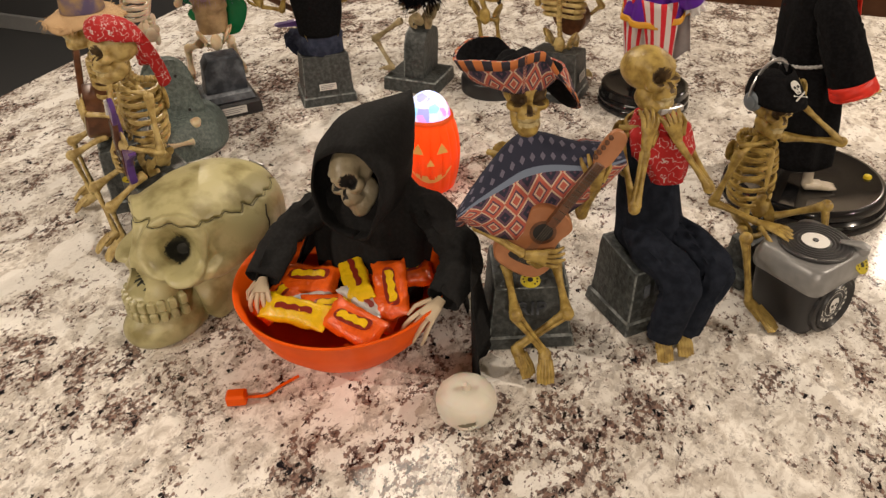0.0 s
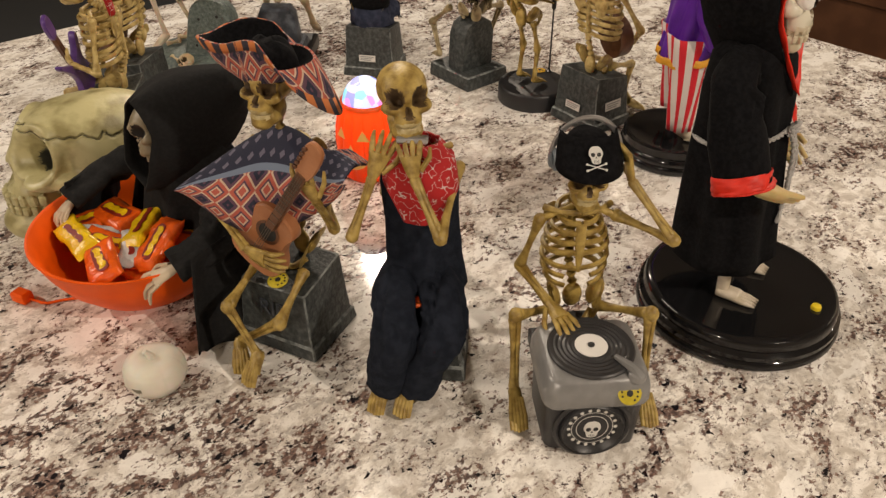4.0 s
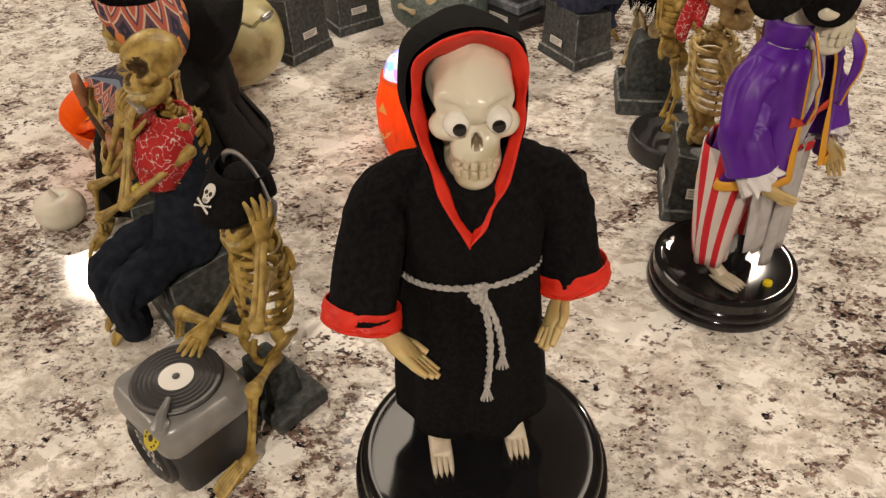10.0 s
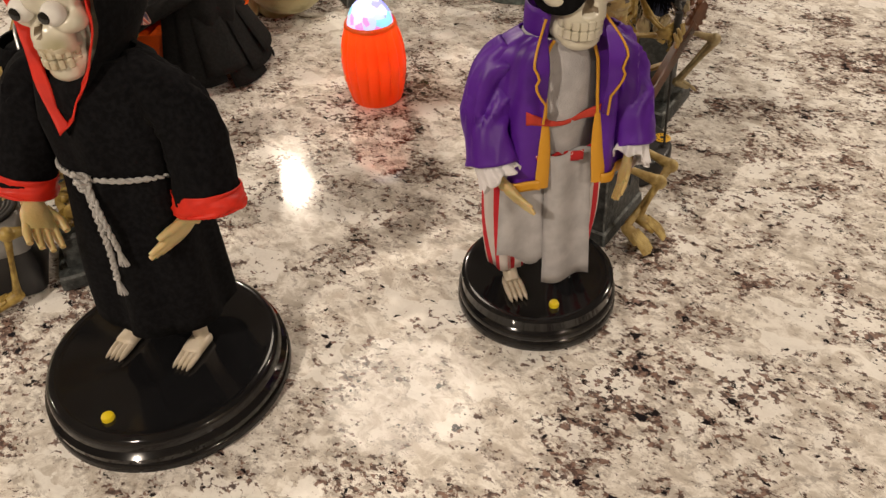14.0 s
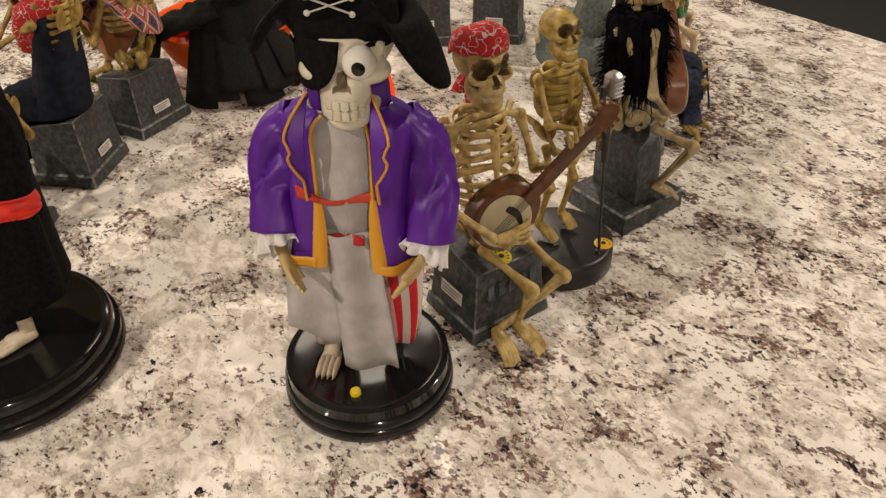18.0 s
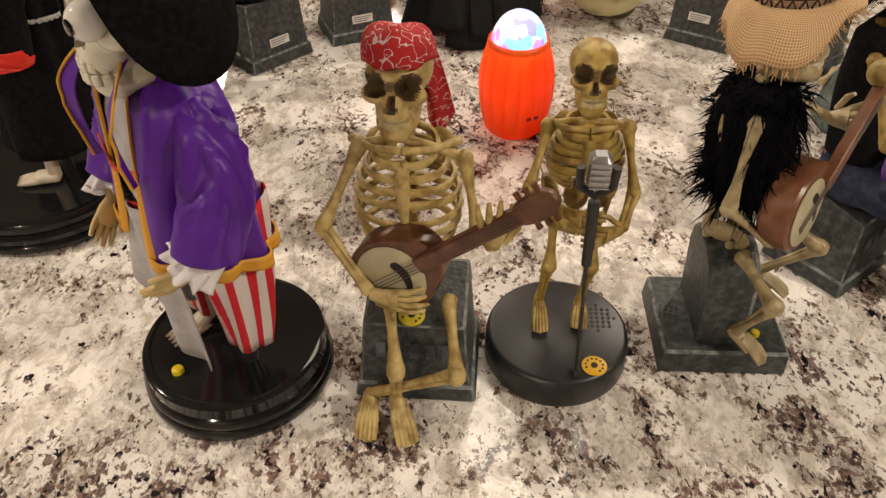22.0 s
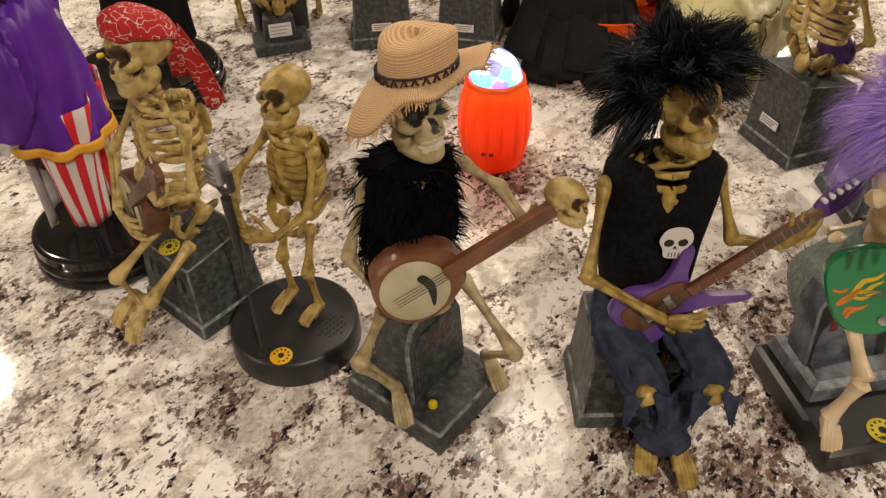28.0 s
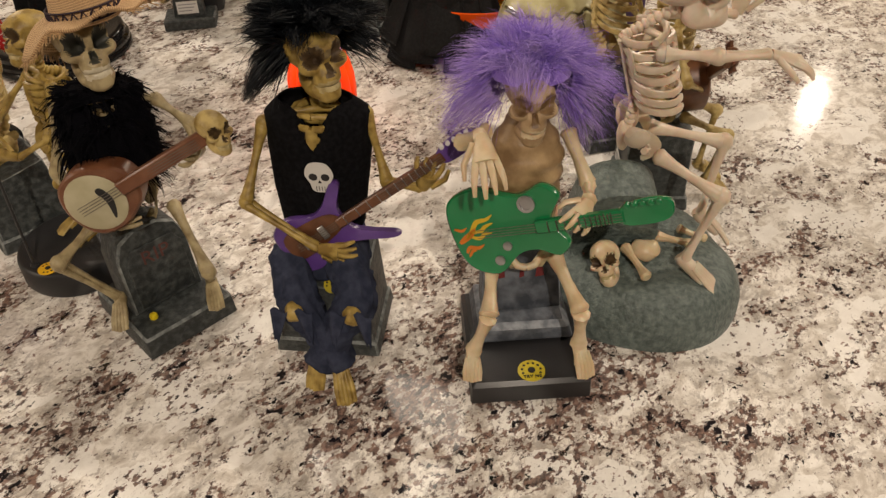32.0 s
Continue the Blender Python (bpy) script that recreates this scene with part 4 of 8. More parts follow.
        for x, y, r in ((-0.010, -0.022, 0.0035), (-0.002, -0.012, 0.0032)):
            bm = bmesh.new()
            lathe(bm, [(r * k, 0), (r * k, 0.0015), (r * 0.6 * k, 0.002)], 14)
            kn = part("knob", bm, CHROME, b)
            kn.matrix_local = m @ pose(x * k, y * k, 0)
        bm = bmesh.new()
        lathe(bm, [(0.006 * k, 0), (0.006 * k, 0.0012), (0.004 * k, 0.0014), (0.004 * k, 0.0006), (0.001, 0.0006)], 18)
        part("ring", bm, CHROME, b).matrix_local = m @ pose(0.018 * k, 0.016 * k, 0)
    return b


def cloth_loft(name, rows, material, parent, n=40, folds=9, amp=0.003, seed=0, thick=0.0012, label="", cap=(False, False), angle=80):
    """A garment: rings of (centre, half-width x, half-width y) with folds that deepen downward."""
    bm = bmesh.new()
    rings = []
    fine = []
    for (c0, x0, y0), (c1, x1, y1) in zip(rows, rows[1:]):
        for s in range(5):
            t = s / 5
            t2 = t * t * (3 - 2 * t) * 0.5 + t * 0.5
            fine.append((Vector(c0).lerp(Vector(c1), t2), x0 + (x1 - x0) * t2, y0 + (y1 - y0) * t2))
    c0, x0, y0 = rows[-1]
    fine.append((Vector(c0), x0, y0))
    for i, (c, rx, ry) in enumerate(fine):
        k = i / (len(fine) - 1)
        ring = []
        for j in range(n):
            a = 2 * math.pi * j / n
            w = amp * (0.25 + 0.75 * k) * (math.sin(folds * a + 2.2 * noise.noise(Vector((seed, k * 2, a)))) + 0.7 * noise.noise(Vector((math.cos(a) * 3 + seed, math.sin(a) * 3, k * 4))))
            ring.append(c + Vector(((rx + w) * math.cos(a), (ry + w) * math.sin(a), 0.6 * w * k)))
        rings.append(ring)
    grid_faces(bm, rings, True, cap[0], cap[1])
    ob = part(name, bm, material, parent, label, angle)
    sol = ob.modifiers.new("thickness", "SOLIDIFY")
    sol.thickness = thick
    return ob


def sleeve(name, pts, rads, material, parent, n=32, amp=0.002, seed=0, label="", squash=0.9, thick=0.001):
    bm = bmesh.new()
    P = spline(pts, 11)
    R = []
    for i in range(len(P)):
        q = i / (len(P) - 1) * (len(rads) - 1)
        a = int(min(q, len(rads) - 1.001))
        R.append(rads[a] + (rads[a + 1] - rads[a]) * (q - a))
    vs = tube(bm, P, R, n, 0, False, squash)
    for ring_i, ring in enumerate(vs):
        mid = sum((v.co for v in ring), Vector()) / len(ring)
        for v in ring:
            r = (v.co - mid).normalized()
            k = ring_i / len(vs)
            p = r * 1.5 + Vector((seed, 2.2 * k + 0.6 * r.x, 3.4 * k + 0.9 * r.y))
            w = (0.32 - abs(noise.noise(p))) * 2.0 + 0.35 * noise.noise(p * 2.7)
            v.co += r * amp * w * (0.5 + 0.8 * math.sin(math.pi * min(1, k * 1.2))) + noise.noise_vector(v.co * 40 + Vector((seed, 0, 0))) * amp * 0.4
    ob = part(name, bm, material, parent, label, 80)
    sol = ob.modifiers.new("thickness", "SOLIDIFY")
    sol.thickness = thick
    return ob


def fur(name, center, radii, material, parent, count=900, length=0.03, seed=1, up=0.5, droop=0.3, label="", width=0.0007, zmin=-0.2, back=None, joints=4, clumps=0, loose=0.3, front=None):
    """A wig of fine tapering strands standing out from a cap, drawn together into tufts."""
    rnd = random.Random(seed)
    bm = bmesh.new()
    c = Vector(center)
    low = max(zmin, 0.15)
    cap = [[c + Vector((radii[0] * 0.96 * math.cos(t) * math.cos(a), radii[1] * 0.96 * math.cos(t) * math.sin(a), radii[2] * 0.96 * math.sin(t))) for a in (2 * math.pi * i / 24 for i in range(24))]
           for t in (low + (1.5 - low) * j / 8 for j in range(9))]
    grid_faces(bm, cap, True, False, True)

    def root():
        while True:
            z = zmin + (1 - zmin) * rnd.random()
            a = rnd.random() * 2 * math.pi
            if front is not None and z < front and math.cos(a - (back or math.pi) + math.pi) > 0.35:
                continue
            if back is None or z > 0.35 or abs((a - back + math.pi) % (2 * math.pi) - math.pi) < 2.0:
                q = math.sqrt(max(0, 1 - z * z))
                return Vector((q * math.cos(a), q * math.sin(a), z))

    def tip(d, wild):
        dirn = (d + Vector((rnd.gauss(0, wild), rnd.gauss(0, wild), up * (0.5 + 0.5 * d.z) + rnd.gauss(0, wild)))).normalized()
        return dirn * length * rnd.uniform(0.55, 1.2)

    guides = []
    for _ in range(clumps):
        d = root()
        guides.append((d, tip(d, 0.48) * 1.1))
    for _ in range(count):
        d = root()
        p = c + Vector((d.x * radii[0], d.y * radii[1], d.z * radii[2]))
        v = tip(d, 0.32)
        if guides and rnd.random() > loose:
            g = max(guides, key=lambda e: e[0].dot(d))
            gp = c + Vector((g[0].x * radii[0], g[0].y * radii[1], g[0].z * radii[2]))
            v = v.lerp(gp + g[1] - p, 0.78)
        ln = v.length
        side = v.cross(Vector((rnd.gauss(0, 1), rnd.gauss(0, 1), rnd.gauss(0, 1)))).normalized() * width * rnd.uniform(0.6, 1.5)
        bend = Vector((rnd.gauss(0, 0.10), rnd.gauss(0, 0.10), rnd.gauss(0, 0.06))) * ln
        pv = None
        for s in range(joints):
            t = s / (joints - 1)
            x = p + v * t + bend * math.sin(t * math.pi) + Vector((0, 0, -droop * ln * t * t))
            w = side * (1 - 0.92 * t)
            cur = (bm.verts.new(x - w), bm.verts.new(x + w))
            if pv:
                bm.faces.new((pv[0], pv[1], cur[1], cur[0]))
            pv = cur
    return part(name, bm, material, parent, label, 180)


def plain_hand(bm, wrist, tip, palm, s=1.0, spread=1.0, curl=0.15, mat_i=0):
    """A fleshy moulded hand with four fingers and a thumb."""
    wrist, tip = Vector(wrist), Vector(tip)
    m = axes(wrist, tip - wrist, palm)
    ln = (tip - wrist).length
    w = ln * 0.26 * s
    rings = []
    for k, q, h in ((-0.25, 0.55, 0.5), (0, 0.6, 0.5), (0.2, 0.9, 0.55), (0.45, 1.0, 0.45), (0.56, 0.95, 0.35)):
        rings.append([m @ Vector((k * ln, w * q * math.cos(a), w * h * math.sin(a))) for a in (2 * math.pi * i / 12 for i in range(12))])
    grid_faces(bm, rings, mat_i=mat_i)
    for i in range(4):
        o = (i - 1.5) / 1.5
        f = 1 - 0.12 * abs(o - 0.2)
        tube(bm, [m @ Vector((0.45 * ln, w * 0.72 * o, 0)), m @ Vector((0.72 * ln * f, w * (0.75 + 0.12 * spread) * o, curl * 0.1 * ln)), m @ Vector((ln * f, w * (0.75 + 0.2 * spread) * o, curl * 0.35 * ln))], [w * 0.27, w * 0.25, w * 0.17], 7, mat_i)
    tube(bm, [m @ Vector((0.1 * ln, w * 0.6, 0)), m @ Vector((0.35 * ln, w * 1.25, 0.04 * ln)), m @ Vector((0.58 * ln, w * 1.4, 0.08 * ln))], [w * 0.32, w * 0.28, w * 0.2], 7, mat_i)


# pumpkin lamp at the middle of the ring
def emissive_dome():
    m = bpy.data.materials.new("lit_colour_dome")
    m.use_nodes = True
    nt = m.node_tree
    b = nt.nodes["Principled BSDF"]
    tc = nt.nodes.new("ShaderNodeTexCoord")
    vo = nt.nodes.new("ShaderNodeTexVoronoi")
    vo.inputs["Scale"].default_value = 95
    r = nt.nodes.new("ShaderNodeValToRGB")
    r.color_ramp.interpolation = "CONSTANT"
    cols = [(0.0, (0.45, 0.6, 1, 1)), (0.3, (0.05, 0.65, 0.9, 1)), (0.45, (0.9, 0.85, 1, 1)), (0.58, (0.75, 0.12, 0.6, 1)), (0.70, (0.12, 0.15, 1, 1)), (0.92, (1, 0.7, 0.7, 1))]
    while len(r.color_ramp.elements) < len(cols):
        r.color_ramp.elements.new(0.5)
    for e, (p, c) in zip(r.color_ramp.elements, cols):
        e.position, e.color = p, c
    sep = nt.nodes.new("ShaderNodeSeparateColor")
    nt.links.new(tc.outputs["Object"], vo.inputs["Vector"])
    nt.links.new(vo.outputs["Color"], sep.inputs[0])
    nt.links.new(sep.outputs[0], r.inputs["Fac"])
    nt.links.new(r.outputs["Color"], b.inputs["Emission Color"])
    b.inputs["Emission Strength"].default_value = 1.0
    b.inputs["Base Color"].default_value = (0.6, 0.62, 0.7, 1)
    b.inputs["Roughness"].default_value = 0.12
    return m


def translucent_orange():
    m = bpy.data.materials.new("translucent_orange_plastic")
    m.use_nodes = True
    nt = m.node_tree
    b = nt.nodes["Principled BSDF"]
    b.inputs["Base Color"].default_value = (0.80, 0.125, 0.006, 1)
    b.inputs["Roughness"].default_value = 0.38
    tr = nt.nodes.new("ShaderNodeBsdfTranslucent")
    tr.inputs["Color"].default_value = (1.0, 0.19, 0.03, 1)
    mx = nt.nodes.new("ShaderNodeMixShader")
    mx.inputs[0].default_value = 0.32
    nt.links.new(b.outputs[0], mx.inputs[1])
    nt.links.new(tr.outputs[0], mx.inputs[2])
    nt.links.new(mx.outputs[0], nt.nodes["Material Output"].inputs["Surface"])
    return m


def pumpkin_lamp():
    t = thing("pumpkin_lamp", 0, 0, 0, -66, "orange plastic pumpkin lamp with a lit coloured dome", "lamp")
    bm = bmesh.new()
    prof = [(0.028, 0.0), (0.031, 0.003), (0.035, 0.018), (0.0378, 0.035), (0.0388, 0.05), (0.0375, 0.068), (0.0345, 0.082), (0.0318, 0.0895), (0.0308, 0.0965), (0.0298, 0.1000), (0.0282, 0.1005), (0.0272, 0.0985), (0.0270, 0.0940)]
    n = 96
    rings = []
    for r, z in prof:
        ring = []
        for i in range(n):
            a = 2 * math.pi * i / n
            g = 1 - 0.06 * (1 - abs(math.sin(8 * a))) ** 3 * (1 if 0.004 < z < 0.09 else 0.3)
            ring.append(Vector((r * g * math.cos(a), r * g * math.sin(a), z)))
        rings.append(ring)
    grid_faces(bm, rings, True, True, True)
    part("body", bm, translucent_orange(), t, "ribbed orange plastic body", 60)
    bm = bmesh.new()
    R = 0.0275
    rings = []
    for j in range(12):
        th = math.pi / 2 * j / 11.5
        rings.append([Vector((R * math.cos(th) * math.cos(a), R * math.cos(th) * math.sin(a), 0.0935 + 0.034 * math.sin(th))) for a in (2 * math.pi * (i + 0.5 * (j % 2)) / 22 for i in range(22))])
    grid_faces(bm, rings, True, False, True)
    part("dome", bm, emissive_dome(), t, "faceted clear dome lit blue, white and pink", 5)
    bm = bmesh.new()

    def face_piece(pts):
        vs = []
        for a, z in pts:
            rr = float(np.interp(z, [q[1] for q in prof[:8]], [q[0] for q in prof[:8]])) + 0.0007
            vs.append(bm.verts.new((rr * math.cos(a), rr * math.sin(a), z)))
        bm.faces.new(vs)

    for s in (-1, 1):
        face_piece([(s * 0.20, 0.062), (s * 0.62, 0.062), (s * 0.40, 0.076)][::s])
    face_piece([(-0.13, 0.047), (0.13, 0.047), (0, 0.057)])
    xs = [-0.72, -0.5, -0.36, -0.3, -0.12, -0.05, 0.12, 0.2, 0.36, 0.5, 0.72]
    for i in range(len(xs) - 1):
        x0, x1 = xs[i], xs[i + 1]
        lo0, lo1 = 0.022 + 0.034 * x0 * x0, 0.022 + 0.034 * x1 * x1
        th0, th1 = (0.012, 0.012) if i % 2 else (0.012, 0.006)
        if i % 3 == 2:
            th0, th1 = 0.005, 0.005
        face_piece([(x0, lo0), (x1, lo1), (x1, lo1 + th1 * (1 - abs(x1))), (x0, lo0 + th0 * (1 - abs(x0)))])
    part("carved_face", bm, mat("pale_yellow_face", (0.80, 0.50, 0.13), 0.45), t, "pale yellow jack-o-lantern face")
    bm = bmesh.new()
    for sx in (-1, 1):
        rbox(bm, (-0.0385, sx * 0.004, 0.03), (0.001, 0.005, 0.0035), 0.0003, 0.0002)
    part("rating_mark", bm, CANDY_R, t)
    data = bpy.data.lights.new("lamp_bulb", "POINT")
    data.energy, data.color, data.shadow_soft_size = 0.11, (1.0, 0.20, 0.15), 0.008
    ob = new("lamp_bulb", data)
    ob.location = (0, 0, 0.088)
    return t


pumpkin_lamp()


# small white pumpkin
def white_pumpkin():
    t = thing("white_pumpkin", 0.178, -0.356, 0, -103, "small white ceramic pumpkin with carved eyes on granite", "pumpkin ornament")
    prof = [Vector((r, 0, z)) for r, z in ((0.010, 0.0), (0.018, 0.002), (0.025, 0.011), (0.0265, 0.019), (0.0245, 0.028), (0.019, 0.0335), (0.012, 0.0355), (0.005, 0.0345))]
    bm = bmesh.new()
    n = 144
    rings = []
    for p in spline(prof, 7):
        ring = []
        for i in range(n):
            a = 2 * math.pi * i / n
            g = 1 - 0.03 * (1 - abs(math.sin(3.5 * a))) ** 3 - 0.02 * math.exp(-((p.z - 0.0295) / 0.0007) ** 2)
            b = (a + math.pi) % (2 * math.pi) - math.pi
            side = 1 if b > 0 else -1
            across, up = (b * side - 0.60) / 0.36, (p.z - 0.0150 - 0.006 * (b * side - 0.60)) / 0.0042
            eye = abs(across) ** 2.4 + abs(up) ** 2 < 1
            ring.append(Vector((p.x * g * math.cos(a), p.x * g * math.sin(a), p.z)) - (Vector((math.cos(a), math.sin(a), 0)) * 0.0022 if eye else Vector()))
        rings.append(ring)
    grid_faces(bm, rings)
    bm.faces.ensure_lookup_table()
    for f in bm.faces:
        c = f.calc_center_median()
        b = abs(math.atan2(c.y, c.x))
        if abs((b - 0.60) / 0.33) ** 2.4 + abs((c.z - 0.0150 - 0.006 * (b - 0.60)) / 0.0038) ** 2 < 1 and len(f.verts) == 4:
            f.material_index = 1
    part("body", bm, [CERAMIC, mat("grey_recess", (0.20, 0.185, 0.13), 0.6)], t, "white ribbed body with two carved eyes", 60)
    bm = bmesh.new()
    tube(bm, [(0, 0, 0.033), (0.001, 0.001, 0.038), (0.004, 0.001, 0.043)], [0.0045, 0.003, 0.0022], 8)
    part("stem", bm, CERAMIC, t)


white_pumpkin()


# big hinged skull jar
JAR_FORMS = [((-0.048, 0, 0.091), (0.082, 0.064, 0.049)), ((-0.066, 0, 0.070), (0.068, 0.059, 0.058)), ((-0.012, 0, 0.104), (0.036, 0.053, 0.030)), ((0.006, 0.036, 0.072), (0.026, 0.019, 0.014)),
             ((0.006, -0.036, 0.072), (0.026, 0.019, 0.014)), ((-0.022, 0.052, 0.070), (0.030, 0.010, 0.011)), ((-0.022, -0.052, 0.070), (0.030, 0.010, 0.011)),
             ((0.012, 0, 0.064), (0.034, 0.030, 0.034)), ((0.022, 0, 0.046), (0.034, 0.032, 0.026)), ((0.020, 0, 0.014), (0.044, 0.037, 0.026)),
             ((0.036, 0, 0.014), (0.033, 0.029, 0.022)), ((-0.016, 0.036, 0.034), (0.022, 0.010, 0.036)), ((-0.016, -0.036, 0.034), (0.022, 0.010, 0.036)),
             ((-0.030, 0, 0.030), (0.040, 0.034, 0.040))]


def skull_jar():
    t = thing("skull_jar", -0.141, -0.319, 0, 258, "life-size greenish plastic skull with hinged lid beside candy bowl", "skull")
    nu, nv = 300, 240
    o = np.array((-0.018, 0, 0.070))
    T, P = np.meshgrid(np.linspace(-np.pi / 2 + 0.02, np.pi / 2 - 0.02, nv), np.linspace(0, 2 * np.pi, nu, endpoint=False), indexing="ij")
    d = np.stack([np.cos(T) * np.cos(P), np.cos(T) * np.sin(P), np.sin(T)], -1)
    best = np.full(T.shape, 1e-4)
    for c, r in JAR_FORMS:
        r = np.array(r)
        q, k = (o - np.array(c)) / r, d / r
        A, Bq, C = (k * k).sum(-1), (k * q).sum(-1), (q * q).sum() - 1
        disc = Bq * Bq - A * C
        s = np.where(disc > 0, (-Bq + np.sqrt(np.maximum(disc, 0))) / A, 0)
        s = np.maximum(s, 1e-4) * 10
        best = (best ** 18 + s ** 18) ** (1 / 18)
    p = o + d * (best / 10)[..., None]
    x, y, z = p[..., 0].copy(), p[..., 1].copy(), p[..., 2].copy()
    front = x > -0.016
    sock = np.zeros(T.shape)
    for s in (-1, 1):
        c = np.array((0.0315, s * 0.0265, 0.0225))
        c /= np.linalg.norm(c)
        across = np.array((-c[1], c[0], 0)) / math.hypot(c[0], c[1])
        q = np.sqrt(((d * across).sum(-1) / 0.45) ** 2 + ((d * np.cross(c, across)).sum(-1) / 0.42) ** 2) + 9.0 * ((d * c).sum(-1) < 0.3)
        bowl = np.clip((1.0 - q) / 0.34, 0, 1)
        sock = np.maximum(sock, bowl * bowl * (3 - 2 * bowl))
        rim = 0.075 * np.exp(-((q - 1.13) / 0.13) ** 2)
        x, y, z = (o[k] + (v - o[k]) * (1 + rim) for k, v in enumerate((x, y, z)))
    nose = np.clip(1.25 - np.maximum(np.abs(y) / (0.0028 + 0.36 * np.clip(0.081 - z, 0, 0.02)), np.abs(z - 0.069) / 0.0125), 0, 0.35) / 0.35 * (x > 0.0)
    x += 0.008 * np.exp(-(y / 0.006) ** 2 - ((z - 0.089) / 0.010) ** 2) * front
    sink = np.clip(0.66 * sock + 0.30 * nose, 0, 0.75)
    x, y, z = (o[q] + (v - o[q]) * (1 - sink) for q, v in enumerate((x, y, z)))
    side = np.abs(y) > 0.02
    y -= np.sign(y) * (0.010 * np.exp(-((x + 0.016) / 0.017) ** 2 - ((z - 0.094) / 0.020) ** 2) + 0.010 * np.exp(-((x - 0.006) / 0.017) ** 2 - ((z - 0.047) / 0.012) ** 2)) * side
    z = np.maximum(z, 0.0)
    verts = np.stack([x, y, z], -1)
    for j in range(nv):
        for i in range(nu):
            verts[j, i] += np.array(noise.noise_vector(Vector(verts[j, i]) * 45)) * 0.0008

    def crack(px, py):
        a = math.atan2(py, px + 0.05)
        return 0.117 + 0.0026 * math.sin(17 * a + 1.5 * math.sin(3 * a)) * (0.6 + 0.4 * math.sin(5 * a)) + 0.0008 * math.sin(31 * a + 1) + 0.085 * (px + 0.04)

    # deep parts of the jar's bowls take a dark colour for their shade
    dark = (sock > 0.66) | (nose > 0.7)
    body, lid = bmesh.new(), bmesh.new()
    for bm, upper in ((body, False), (lid, True)):
        vs = {}

        def vert(j, i):
            if (j, i) not in vs:
                v = verts[j, i]
                h = v[2] - crack(v[0], v[1])
                c = v.copy()
                if abs(h) < 0.0016:
                    c = c + (np.array((-0.04, 0, 0.1)) - c) * 0.07 * (1 - abs(h) / 0.0016)
                vs[(j, i)] = bm.verts.new(c)
            return vs[(j, i)]

        for j in range(nv - 1):
            for i in range(nu):
                k = (i + 1) % nu
                m4 = (verts[j, i] + verts[j, k] + verts[j + 1, k] + verts[j + 1, i]) / 4
                if (m4[2] > crack(m4[0], m4[1])) == upper:
                    f = bm.faces.new((vert(j, i), vert(j, k), vert(j + 1, k), vert(j + 1, i)))
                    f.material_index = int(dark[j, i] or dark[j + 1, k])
        ring = [vert(nv - 1 if upper else 0, i) for i in range(nu)]
        bm.faces.new(ring if upper else ring[::-1])
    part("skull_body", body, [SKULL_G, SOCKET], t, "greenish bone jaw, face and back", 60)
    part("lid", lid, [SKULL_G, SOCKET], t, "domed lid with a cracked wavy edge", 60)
    seam = []
    for i in range(nu):
        for j in range(nv // 3, nv - 1):
            f0, f1 = (verts[q, i][2] - crack(verts[q, i][0], verts[q, i][1]) for q in (j, j + 1))
            if f0 <= 0 < f1:
                w = verts[j, i] + (verts[j + 1, i] - verts[j, i]) * f0 / (f0 - f1)
                seam.append(Vector(w) + Vector((w[0] + 0.05, w[1], 0)).normalized() * 0.0002)
                break
    bm = bmesh.new()
    tube(bm, seam + seam[:1], 0.0003, 6)
    part("seam", bm, INK, t, "dark crack between skull and lid")
    teeth = mat("aged_teeth", (0.33, 0.30, 0.14), 0.4, color2=(0.46, 0.42, 0.23), scale=150)
    for row, z, h in ((0, 0.047, 0.013), (1, 0.034, 0.012)):
        for s in (-1, 1):
            for k in range(6):
                bm = bmesh.new()
                a = s * (0.11 + 0.235 * k)
                rbox(bm, (0.010 + 0.046 * math.cos(a), 0.0325 * math.sin(a), z), (0.010, 0.0078, h), 0.0024, 0.002, rot=Euler((0, 0, a)).to_matrix())
                part("tooth", bm, teeth, t, "worn olive tooth")
    for s in (-1, 1):
        bm = bmesh.new()
        tube(bm, [(-0.074, s * 0.0610, 0.110), (-0.071, s * 0.0630, 0.100), (-0.074, s * 0.0622, 0.090), (-0.071, s * 0.0610, 0.078)], 0.0007, 5)
        part("side_crack", bm, INK, t, "short dark suture crack")
    bm = bmesh.new()
    rbox(bm, (-0.1245, 0, 0.110), (0.002, 0.022, 0.011), 0.001, 0.0006)
    tube(bm, [(-0.1255, -0.012, 0.110), (-0.1255, 0.012, 0.110)], 0.0016, 8)
    hinge = part("hinge", bm, CHROME, t, "small metal hinge")
    for yy in (-0.007, 0.007):
        for zz in (0.1065, 0.1135):
            bm = bmesh.new()
            ell(bm, (-0.126, yy, zz), (0.0008, 0.0016, 0.0016), None, 8, 5)
            part("screw", bm, CHROME, hinge)


skull_jar()


# figurine A: sombrero guitarist on a tombstone seat
BONES = [BONE, WASH, TOOTH]
BONES_L = [BONE_L, WASH, TOOTH]


